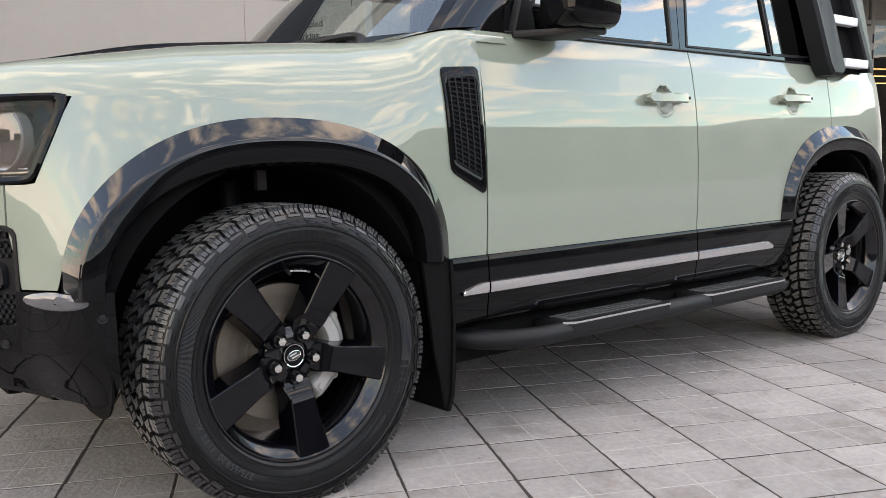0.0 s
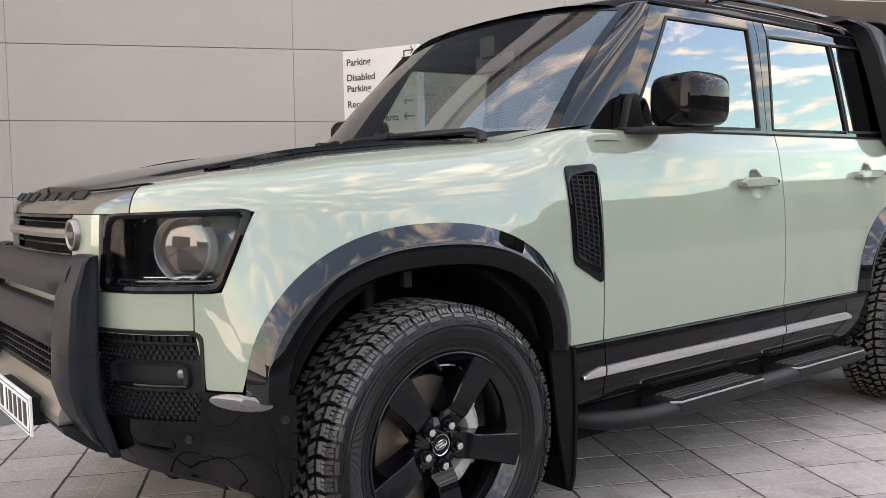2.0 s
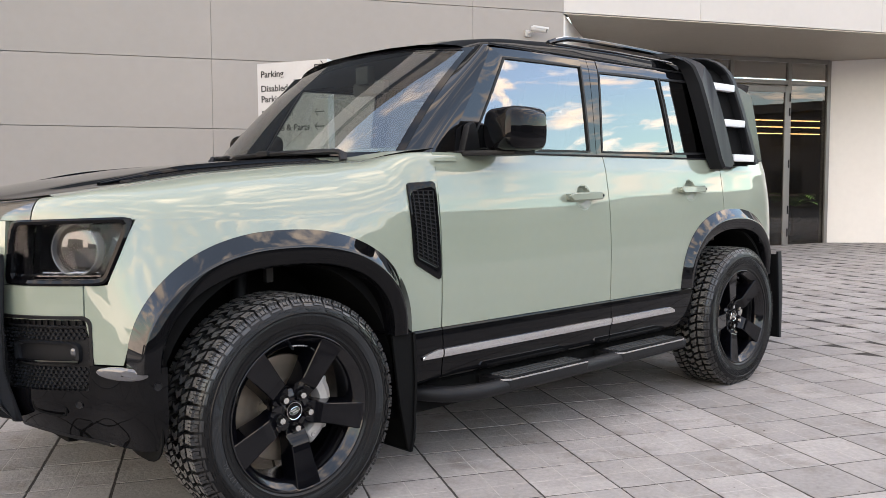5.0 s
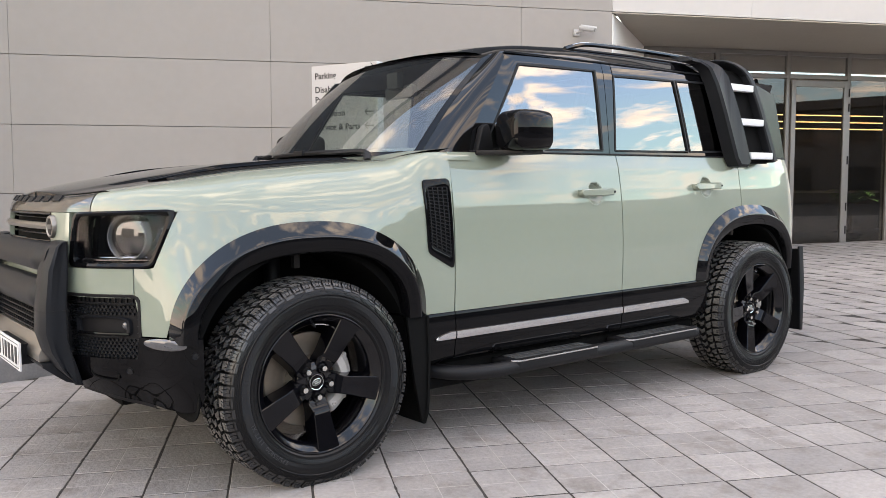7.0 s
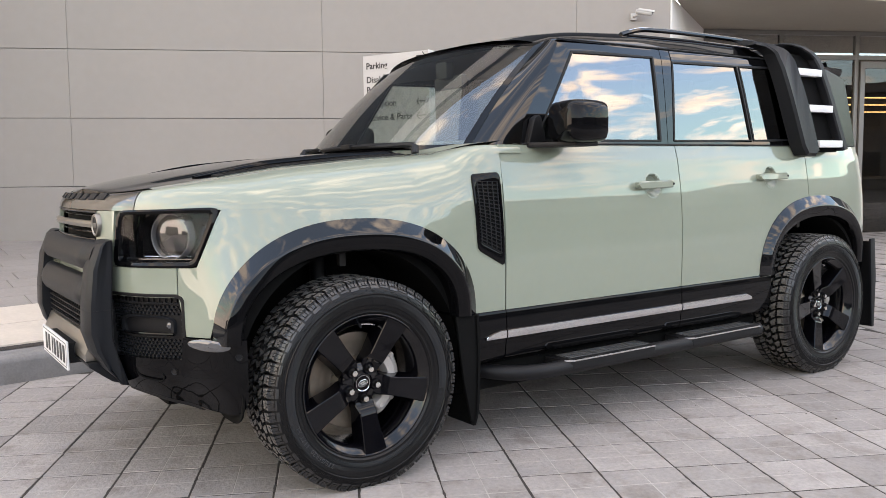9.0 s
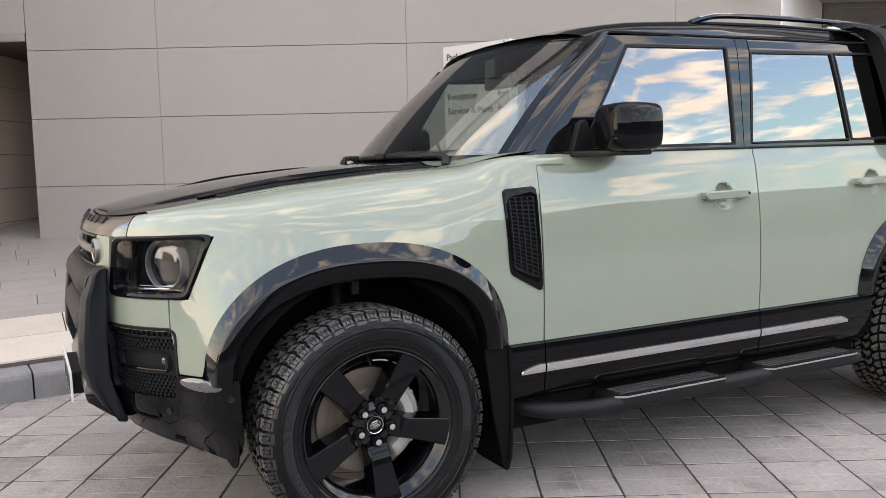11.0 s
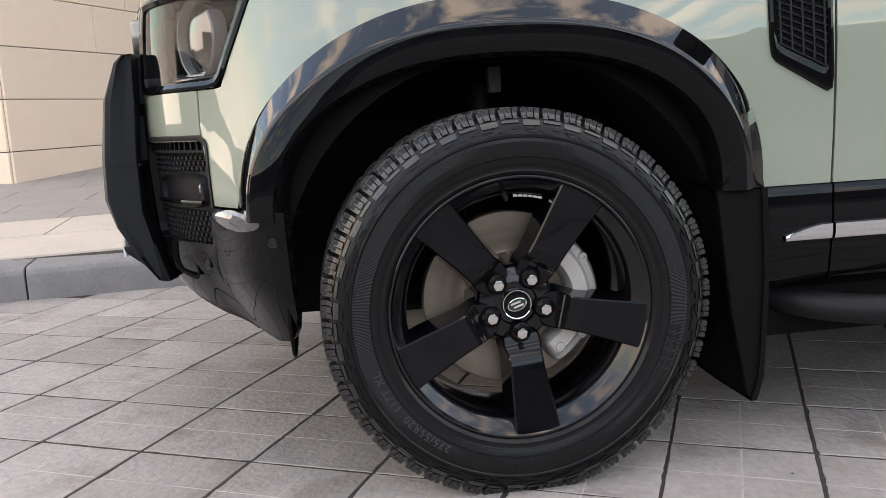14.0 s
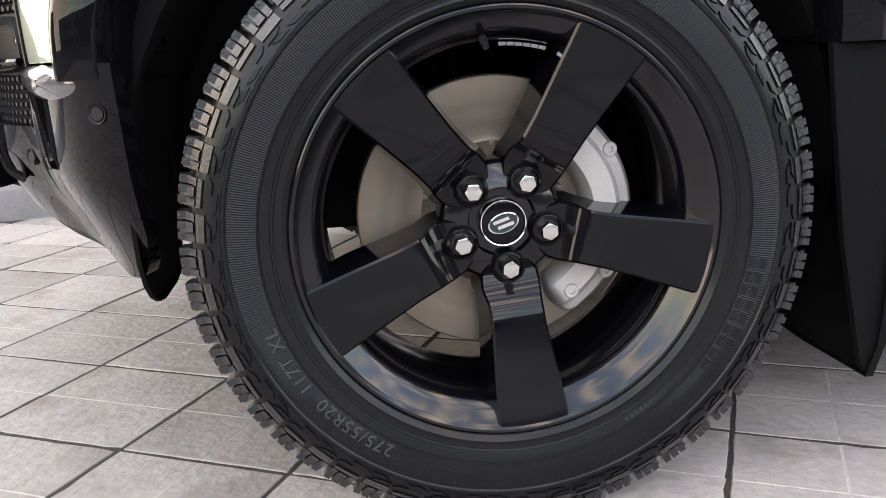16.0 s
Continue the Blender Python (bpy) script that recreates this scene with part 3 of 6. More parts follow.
BW = Matrix.Translation((-3.07, 5.29, 0)) @ pose(0, 0, 0, 0, 0, 65.0)
wall_beige = new("wall_beige", to_mesh("wall_beige", boxes(((0.01, -0.3, 0.0), (9.0, -0.032, 9.0)), ((0.01, -7.0, 0.0), (0.3, -0.3, 9.0))), SHADOWGAP, smooth=False))
wall_beige.matrix_basis = BW @ Matrix.Diagonal((1, -1, 1, 1))
tagged(wall_beige, "beige stone-panelled wall with long thin joints", "wall", kind="structure")
rnd = random.Random(3)
z = 0.1
k = 0
while z < 8.5:
    hgt = 0.55 if k == 0 else 0.456
    x = 0.0
    first = True
    while x < 9.0:
        ln = rnd.uniform(1.2, 2.0) if first else rnd.uniform(2.0, 3.1)
        x1 = min(9.0, x + ln)
        bm = bmesh.new()
        box(bm, (x + 0.003, -0.03, z + 0.004), (x1 - 0.003, 0.0, z + hgt - 0.004), 0.003, segs=1)
        part("panel", bm, BEIGE, wall_beige, smooth=False)
        x, first = x1, False
    y = -0.03
    while y > -7.0:
        y1 = max(-7.0, y - rnd.uniform(2.2, 3.2))
        bm = bmesh.new()
        box(bm, (-0.02, y1 + 0.003, z + 0.004), (0.008, y - 0.003, z + hgt - 0.004), 0.003, segs=1)
        part("panel", bm, BEIGE, wall_beige, smooth=False)
        y = y1
    z += hgt
    k += 1

# raised walk behind the kerb
bm = bmesh.new()
grid(bm, [[(x, kerb_line(x) + 0.2 + v, plaza_z(x, kerb_line(x) + 0.2 + v) - 0.01) for v in (0, 3, 8, 14)] for x in (-12, -8, -4, 0, 2.9)])
plaza = new("walkway", to_mesh("walkway", bm, JOINT, smooth=False))
tagged(plaza, "raised stone walkway sloping up from the kerb to the building", "walkway", kind="structure")
rnd = random.Random(8)
PAVING = mat("brown_grey_paving", (0.24, 0.218, 0.204), 0.75, var=0.12, scale=4, bump=0.15, bscale=100, island=0.025)
v = 0.0
row = 0
while v < 8.0:
    dv = 0.62 if row < 2 else 0.40
    x = -11.0 + rnd.uniform(0, 0.6)
    while x < 2.7:
        ln = 1.2 if row < 2 else 0.8
        x1 = min(2.85, x + ln)
        bm = bmesh.new()
        g = 0.003 if row < 2 else 0.001
        q = []
        for zz, e in ((-0.012, 0.0), (0.0, 0.003)):
            q.append([bm.verts.new((xx, kerb_line(xx) + 0.285 + vv, plaza_z(xx, kerb_line(xx) + 0.285 + vv) + zz)) for xx, vv in
                      ((x + g + e, v + g + e), (x1 - g - e, v + g + e), (x1 - g - e, v + dv - g - e), (x + g + e, v + dv - g - e))])
        bm.faces.new(q[1])
        for i in range(4):
            bm.faces.new((q[0][i], q[0][(i + 1) % 4], q[1][(i + 1) % 4], q[1][i]))
        if row < 2:
            part("slab", bm, SLAB, plaza, smooth=False)
        else:
            part("paving_stone", bm, PAVING, plaza, smooth=False)
        x = x1
    v += dv
    row += 1

kerb = thing("kerb", "grey granite kerb stones edging the raised walkway", "kerb", kind="structure")
x = -10.6
rnd = random.Random(2)
while x < 2.8:
    bm = bmesh.new()
    ln = 0.80
    m = Matrix.Translation((x, kerb_line(x), 0)) @ pose(0, 0, 0, 0, 0, math.degrees(math.atan(0.10)))
    prism(bm, [(0.0, -0.05), (0.0, 0.125), (0.012, 0.152), (0.035, 0.163), (0.29, 0.168), (0.29, -0.05)], 0.004, ln - 0.004 + rnd.uniform(-0.002, 0), "x", 0.003, m, 1)
    part("kerb_stone", bm, KERB, kerb)
    x += ln * math.cos(math.atan(0.10))

# directional sign
SG = Matrix.Translation((2.955, 4.31, 0)) @ pose(0, 0, 0, 0, 0, math.degrees(math.atan2(-0.90, 0.432)))
sign = thing("directional_sign", "freestanding pale sign with black directions and a white edge", "sign", SG)
z0 = plaza_z(3, 4.2) - 0.01
part("board", boxes(((0, 0.0, z0), (0.81, 0.115, 2.45)), bevel=0.002), SIGN, sign, "pale grey sign board", smooth=False)
part("edge_cap", boxes(((0.811, -0.002, z0), (0.819, 0.117, 2.452)), bevel=0.001), WHITE, sign, "white edge cap", smooth=False)
for text, x, z, size in (("Parking", 0.04, 2.31, 0.092), ("Disabled", 0.04, 2.165, 0.092), ("Parking", 0.04, 2.06, 0.092), ("Reception", 0.04, 1.91, 0.092), ("Service & Parts", 0.04, 1.765, 0.092)):
    bm = letters(text, size, 0.001, 1.0, 0.0016)
    bmesh.ops.transform(bm, matrix=Matrix.Translation((x, -0.002, z)) @ pose(0, 0, 0, 90, 0, 0), verts=bm.verts)
    part("lettering", bm, INK, sign, smooth=False)


def arrow(x, z, up):
    bm = bmesh.new()
    t = 0.006
    if up:
        box(bm, (x - 0.05, -0.004, z - 0.05), (x - 0.05 + 2 * t, -0.001, z + 0.03))
        box(bm, (x - 0.05, -0.004, z + 0.03), (x + 0.05, -0.001, z + 0.03 + 2 * t))
        tip, sgn = (x + 0.056, z + 0.03 + t), -1
    else:
        box(bm, (x - 0.05, -0.004, z - t), (x + 0.05, -0.001, z + t))
        tip, sgn = (x - 0.056, z), 1
    for s in (-1, 1):
        prism(bm, [(tip[0], tip[1] - t * s), (tip[0] + sgn * 0.032, tip[1] + 0.028 * s), (tip[0] + sgn * 0.032, tip[1] + 0.042 * s), (tip[0], tip[1] + t * s)], -0.0043, -0.0013, "y")
    part("arrow", bm, INK, sign, smooth=False)


arrow(0.72, 2.365, True)
arrow(0.72, 1.94, False)
arrow(0.72, 1.795, False)

# wall camera
SC = WALL @ Matrix.Translation((3.93, 0, 3.175)) @ Matrix.Diagonal((0.78, 0.9, 0.85, 1))
scam = thing("security_camera", "white bullet security camera on a wall bracket", "camera", SC)
bm = bmesh.new()
box(bm, (-0.05, -0.045, -0.05), (0.05, -0.001, 0.05), 0.01)
part("mount", bm, CAMERA_SHADED, scam)
bm = bmesh.new()
tube(bm, smooth_path([(0, -0.04, 0), (0.01, -0.10, 0.0), (0.06, -0.13, 0.02)], 6), 0.018)
part("bracket", bm, CAMERA_SHADED, scam)
bm = bmesh.new()
tube(bm, [(0.0, -0.13, 0.055), (0.02, -0.135, 0.053), (0.21, -0.19, 0.02), (0.235, -0.197, 0.016)], [0.03, 0.038, 0.038, 0.034], 16)
part("body", bm, CAMERA_SHADED, scam)
bm = bmesh.new()
tube(bm, [(0.232, -0.196, 0.0162), (0.243, -0.1995, 0.0145)], 0.026, 16)
part("lens", bm, GLOSS, scam)
bm = bmesh.new()
tube(bm, [(0.03, -0.139, 0.062), (0.27, -0.208, 0.022)], 0.044, 14, caps=False)
bmesh.ops.delete(bm, geom=[f for f in bm.faces if f.calc_center_median().z < lerp(0.062, 0.022, (f.calc_center_median().x - 0.03) / 0.24) + 0.005], context="FACES")
part("hood", bm, CAMERA_SHADED, scam)


# town across the street, mirrored in the car
def far_house(x, y, w, d, h, turn, storeys, bays, facade):
    t = thing("distant_building", "plain distant town building with rows of windows", "building", Matrix.Translation((x, y, -0.05)) @ pose(0, 0, 0, 0, 0, turn), group="buildings across the street")
    part("wall", boxes(((-w / 2, -d, 0), (w / 2, 0, h))), facade, t, smooth=False)
    part("parapet", boxes(((-w / 2 - 0.2, -d - 0.2, h), (w / 2 + 0.2, 0.2, h + 0.5))), facade, t, smooth=False)
    sw, sh = w / bays, h / storeys
    for i in range(bays):
        for j in range(storeys):
            part("window", boxes(((-w / 2 + sw * (i + 0.25), 0.0, sh * (j + 0.3)), (-w / 2 + sw * (i + 0.75), 0.06, sh * (j + 0.78)))), WINDOWS, t, smooth=False)


far_house(-29, -23, 24, 10, 5.4, -50, 2, 7, FACADE)
far_house(-12, -33, 22, 10, 5.0, -20, 2, 6, FACADE_DARK)
far_house(4, -35, 22, 10, 4.8, 3, 1, 7, FACADE)
far_house(19, -31, 20, 10, 5.2, 28, 2, 6, FACADE_DARK)
far_house(33, -22, 22, 10, 5.2, 50, 1, 8, FACADE)
far_house(42, -6, 22, 10, 5.4, 72, 1, 8, FACADE_DARK)
far_house(-38, 2, 18, 10, 7.0, -85, 2, 5, FACADE)


# ---- the car ----
YC = 0.02
car = thing("car", "pale green off-road car with gloss black roof, bonnet and wheel-arch trim", "car", Matrix.Translation((0, YC, 0)))


def dense(points, n=900, width=31):
    """Evenly spaced, rounded-off curve through a coarse outline."""
    P = np.array(points, float)
    d = np.r_[0, np.cumsum(np.hypot(*np.diff(P, axis=0).T))]
    s = np.linspace(0, d[-1], n)
    Q = np.stack([np.interp(s, d, P[:, k]) for k in range(2)], 1)
    ker = np.hanning(width + 2)[1:-1]
    ker /= ker.sum()
    for _ in range(2):
        E = np.concatenate([2 * Q[0] - Q[width // 2:0:-1], Q, 2 * Q[-1] - Q[-2:-width // 2 - 1:-1]])
        Q = np.stack([np.convolve(E[:, k], ker, "valid") for k in range(2)], 1)
    d = np.r_[0, np.cumsum(np.hypot(*np.diff(Q, axis=0).T))]
    return d, Q


# half plan of the body at shoulder height, from the middle of the nose round to the tail
PS, PQ = dense([(-0.845, 0.0), (-0.84, 0.2), (-0.825, 0.36), (-0.80, 0.49), (-0.758, 0.60), (-0.69, 0.70), (-0.60, 0.785), (-0.50, 0.845), (-0.38, 0.892),
                (-0.22, 0.925), (0.0, 0.938), (0.3, 0.943), (0.7, 0.944), (1.5, 0.944), (2.4, 0.942), (3.0, 0.935), (3.35, 0.92), (3.55, 0.895),
                (3.67, 0.85), (3.725, 0.77), (3.742, 0.6), (3.745, 0.0)])
PT = np.gradient(PQ, PS, axis=0)
PT /= np.linalg.norm(PT, axis=1)[:, None]


def sx(x):
    return float(np.interp(x, PQ[:, 0], PS))


INZ = [0.25, 0.40, 0.50, 0.60, 0.70, 0.80, 0.90, 1.00, 1.06, 1.12, 1.17, 1.21, 1.235, 1.26, 1.305, 1.33]
INV = [0.05, 0.03, 0.022, 0.014, 0.009, 0.007, 0.008, 0.012, 0.017, 0.024, 0.032, 0.038, 0.042, 0.049, 0.062, 0.070]


def B(s, z, o=0.0):
    """Point of the body's near side: s along the plan, height z, o proud of the surface."""
    i = np.interp(z, INZ, INV) - o
    x, h = (float(np.interp(s, PS, PQ[:, k])) for k in (0, 1))
    tx, th = (float(np.interp(s, PS, PT[:, k])) for k in (0, 1))
    n = math.hypot(tx, th)
    # the wing swells towards the front of the arch
    i -= 0.085 * ease((1.0 - z) / 0.38) * ease((-0.12 - x) / 0.32) * ease((x + 0.67) / 0.23)
    # above the arch the wing leans in
    up = max(0.0, z - 0.90)
    i += 0.10 * ease((0.52 - x) / 0.30) * ease((x + 0.80) / 0.25) * (up - 0.04 if up > 0.08 else up * up / 0.16)
    # outward normal of the plan: turn the tangent
    nx, nh = -th / n, tx / n
    return Vector((x - nx * i, -(h - nh * i), z))


def normal(s):
    tx, th = (float(np.interp(s, PS, PT[:, k])) for k in (0, 1))
    return Vector((-th, -tx, 0)).normalized()


def roll_of(s):
    x = float(np.interp(s, PS, PQ[:, 0]))
    k = ease((x + 0.80) / 0.45)
    radius = lerp(0.05, 0.215, k)
    ztop = float(np.interp(x, [-0.85, -0.78, -0.70, -0.60, -0.45, -0.22, 0.18, 0.45, 0.75], [1.125, 1.135, 1.150, 1.168, 1.190, 1.216, 1.250, 1.266, 1.30]))
    power = lerp(2.0, 3.4, ease((x - 0.28) / 0.42))
    # behind the bonnet the wing squares up to meet the door
    k = ease((x - 0.47) / 0.20)
    radius, ztop, power = lerp(radius, 0.085, k), lerp(ztop, 1.303, k), lerp(power, 4.5, k)
    return radius, ztop, power


Z_ROLL = 1.07


@functools.lru_cache(None)
def roll_start(s):
    """Angle at which the shoulder's curve leans as the side does where they meet."""
    radius, ztop, pw = roll_of(s)
    n = normal(s)
    lean_in = (B(s, Z_ROLL - 0.01) - B(s, Z_ROLL)).dot(n) / 0.01
    lo, hi = 0.002, 0.8
    for _ in range(30):
        a = (lo + hi) / 2
        c, sn = math.cos(a) ** (2 / pw), math.sin(a) ** (2 / pw)
        k = 2 / pw
        dc, ds = k * math.cos(a) ** (k - 1) * math.sin(a), k * math.sin(a) ** (k - 1) * math.cos(a)
        if (radius * dc / c) / ((ztop - Z_ROLL) * ds / (1 - sn)) < lean_in:
            lo = a
        else:
            hi = a
    return lo


def R(s, r, o=0.0):
    """Shoulder of the wing rolling inwards over the top: r from 0 at the side to 1 on the bonnet."""
    radius, ztop, pw = roll_of(s)
    a0 = roll_start(s)
    a = lerp(a0, math.pi / 2, r)
    c0, s0 = math.cos(a0) ** (2 / pw), math.sin(a0) ** (2 / pw)
    c, sn = max(0.0, math.cos(a)) ** (2 / pw) / c0, (math.sin(a) ** (2 / pw) - s0) / (1 - s0)
    p = B(s, Z_ROLL)
    n = normal(s)
    q = p - n * (radius * (1 - c)) + Vector((0, 0, (ztop - Z_ROLL) * sn))
    if o:
        q += (n * math.cos(a) + Vector((0, 0, math.sin(a)))) * o
    return q


def flip(bm):
    """The same piece for the far side."""
    c = bm.copy()
    bmesh.ops.scale(c, vec=(1, -1, 1), verts=c.verts)
    return c


def both(name, bm, material, label="", parent=None, smooth=True, weld=0.0):
    other = flip(bm)
    a = part(name, bm, material, parent or car, label, smooth, weld)
    b = part(name, other, material, parent or car, label, smooth, weld)
    return a, b


def panel(s0, s1, zlo, zhi, nu=20, nv=12, depth=0.018, o=0.0):
    """Body panel between two stations; zlo and zhi are numbers or functions of x."""
    rows = []
    for i in range(nu + 1):
        s = lerp(s0, s1, i / nu)
        x = float(np.interp(s, PS, PQ[:, 0]))
        a = zlo(x) if callable(zlo) else zlo
        b = zhi(x) if callable(zhi) else zhi
        rows.append([B(s, lerp(a, b, j / nv), o) for j in range(nv + 1)])
    return sheet(rows, depth, normal((s0 + s1) / 2) * -1)


FA, FB_, FN = 0.548, 0.422, 2.3
IA, IB, IN = 0.438, 0.296, 2.4
ARCH0 = 0.60


def arch(t, a, b, n):
    c, s = math.cos(t), math.sin(t)
    return math.copysign(abs(c) ** (2 / n), c) * a, ARCH0 + b * abs(s) ** (2 / n)


def arch_z(x, cx):
    u = abs(x - cx) / (FA * (0.965 if x < cx and cx < 1 else 1.0))
    return ARCH0 if u >= 1 else ARCH0 + FB_ * (1 - u ** FN) ** (1 / FN)


LAMP_BACK = [(-0.574, 0.868), (-0.497, 1.082)]


def lamp_edge(x):
    return 0.868 + (x - LAMP_BACK[0][0]) / (LAMP_BACK[1][0] - LAMP_BACK[0][0]) * (1.082 - 0.868)


# front wing: corner strip, side above the arch, shoulder
SEAM_X = -0.632
rows = []
for i in range(71):
    x = lerp(SEAM_X + 0.002, 0.703, (i / 70))
    lo = 0.760 if x < -0.624 else 0.622 if x < -0.530 else (arch_z(x, 0.0) - 0.012 if x < 0.55 else 0.600)
    hi = 0.866 if x < LAMP_BACK[0][0] else min(Z_ROLL, lamp_edge(x) - 0.002)
    lo = min(lo, hi - 0.01)
    rows.append([B(sx(x), lerp(lo, hi, j / 14)) for j in range(15)])
bm = bmesh.new()
grid(bm, rows)
rows = []
for i in range(61):
    s = lerp(sx(-0.745), sx(0.703), i / 60)
    rows.append([R(s, j / 14) for j in range(15)])
grid(bm, rows)
both("front_wing", bm, PAINT, "pale green front wing", weld=0.0006)

# green strip of the bumper under the lamp and beside the grille
bm = panel(sx(-0.832), sx(SEAM_X - 0.002), 0.760, 0.866, 18, 6)
both("bumper_panel", bm, PAINT, "pale green upper bumper panel")
bm = panel(0.0, sx(-0.832) - 0.001, 0.885, 0.955, 12, 4)
both("nose_panel", bm, PAINT)
bm = panel(sx(-0.822), sx(-0.791), 0.868, 1.068, 5, 8)
both("grille_side_panel", bm, PAINT)

# doors and rear quarter
BOWL = (0.058, 0.058)


def bowl_hole(bm, xc, zc):
    """Opens the door skin where the handle's bowl sits."""
    gone = []
    for f in bm.faces:
        c = f.calc_center_median()
        if ((c.x - xc - 0.008) / BOWL[0]) ** 2 + ((c.z - zc) / BOWL[1]) ** 2 < 0.95:
            gone.append(f)
    bmesh.ops.delete(bm, geom=gone, context="FACES")


bm = panel(sx(0.709), sx(1.829), 0.600, 1.303, 84, 70)
bowl_hole(bm, 1.625, 1.108)
both("front_door", bm, PAINT, "pale green front door")
bm = panel(sx(1.835), sx(2.930), lambda x: max(0.600, arch_z(x, 3.022) - 0.012) if x > 2.474 else 0.600, 1.303, 84, 70)
bowl_hole(bm, 2.572, 1.132)
both("rear_door", bm, PAINT, "pale green rear door")
bm = panel(sx(2.936), sx(3.70) + 0.16, lambda x: (arch_z(x, 3.022) - 0.012) if x < 3.555 else 0.70, 1.303, 44, 26)
both("rear_quarter", bm, PAINT, "pale green rear quarter panel")

# bonnet: green rim, black middle with a raised dome
def across(s, u0, u1, n, lift=0.0):
    q = R(s, 1.0)
    row = []
    for k in range(n + 1):
        u = lerp(u0, u1, k / n)
        dome = 0.022 * (1 - u * u) + 0.012 * ease((0.72 - abs(u)) / 0.10) * ease((q.x + 0.80) / 0.35)
        row.append(Vector((q.x, q.y * u, q.z + dome + lift)))
    return row


HOOD_S = [lerp(sx(0.44), 0.02, i / 50) for i in range(51)]
both("bonnet_edge", sheet([across(s, 1.0, 0.90, 3) for s in HOOD_S if float(np.interp(s, PS, PQ[:, 0])) > -0.74]), PAINT, "pale green bonnet edge")
part("bonnet", sheet([across(s, 0.897, -0.897, 44) for s in HOOD_S], 0.0), GLOSS, car, "gloss black bonnet middle with a raised dome")
bm = bmesh.new()
grid(bm, [[R(lerp(0.0, sx(-0.747), i / 24), j / 8, 0.001) for j in range(9)] for i in range(25)])
both("bonnet_lip", bm, LIP)
# chequer-plate strips and beads along the bonnet sides
def hood_at(x, u, lift):
    s = sx(x)
    r = across(s, u, u + 0.001, 1, lift)[0]
    return r


bm = sheet([[hood_at(x, u, 0.004) for u in (0.895, 0.86, 0.82, 0.78)] for x in [lerp(0.40, -0.50, k / 26) for k in range(27)]], 0.008, (0, 0, -1))
for k in range(44):
    for j in range(3):
        x, u = 0.385 - 0.0198 * k, 0.80 + 0.034 * j
        p = hood_at(x, u, 0.005)
        box(bm, (-0.007, -0.0016, 0), (0.007, 0.0016, 0.002), 0, Matrix.Translation(p) @ pose(0, 0, 0, 0, 0, 45 if (k + j) % 2 else -45))
both("tread_plate", bm, TRIM, "black chequer-plate strip on the bonnet")
for u, w in ((0.745, 0.010), (0.70, 0.012)):
    bm = bmesh.new()
    tube(bm, [hood_at(x, u, 0.003 + 0.005 * math.sin(math.pi * k / 30)) for k, x in enumerate([lerp(0.40, -0.56, k / 30) for k in range(31)])],
         [w * (0.25 + 0.75 * math.sin(math.pi * min(1, (k + 0.5) / 10, (30.5 - k) / 10) / 2)) for k in range(31)], 8)
    both("bonnet_bead", bm, GLOSS)

# scuttle between bonnet and windscreen
def scuttle(u0, u1, n):
    rows = []
    for i in range(9):
        x = lerp(0.436, 0.80, i / 8)
        q = R(sx(x), 1.0)
        rows.append([Vector((x - 0.24 * (1 - abs(lerp(u0, u1, k / n))) * i / 8, q.y * lerp(u0, u1, k / n), q.z + 0.012 * (1 - lerp(u0, u1, k / n) ** 2) + 0.025 * (i / 8) ** 2)) for k in range(n + 1)])
    return sheet(rows)


both("scuttle_side", scuttle(1.0, 0.45, 10), PAINT, "pale green scuttle corner")
part("scuttle", scuttle(0.447, -0.447, 14), TRIM, car)
bm = bmesh.new()
grid(bm, [[R(lerp(sx(0.70), sx(0.83), i / 6), lerp(0.6, 1.0, j / 6), -0.001) for j in range(7)] for i in range(7)])
both("pillar_base", bm, PAINT)

# gloss black wheel-arch trims
def arch_trim(cx):
    rows = []
    prof = [(0.0, -0.008), (0.012, 0.003), (0.22, 0.0195), (0.41, 0.0335), (0.45, 0.0362), (0.50, 0.0365), (0.74, 0.0315), (0.93, 0.0235), (1.0, 0.008), (1.0, -0.03), (0.99, -0.12)]
    for i in range(57):
        t = math.pi * (1 - i / 56)
        a, b = arch(t, FA * (0.965 if cx < 1 and t > math.pi / 2 else 1.0), FB_, FN), arch(t, IA, IB, IN)
        rows.append([B(sx(cx + lerp(a[0], b[0], k)), lerp(a[1], b[1], k), o) for k, o in prof])
    bm = bmesh.new()
    grid(bm, rows)
    bm.faces.ensure_lookup_table()
    n = len(prof) - 1
    for k, f in enumerate(bm.faces):
        f.material_index = 1 if k % n >= 5 else 0
    return bm


for cx in (0.0, 3.022):
    for ob in both("arch_trim", arch_trim(cx), ARCH, "gloss black wheel-arch trim"):
        ob.data.materials.append(GLOSS)

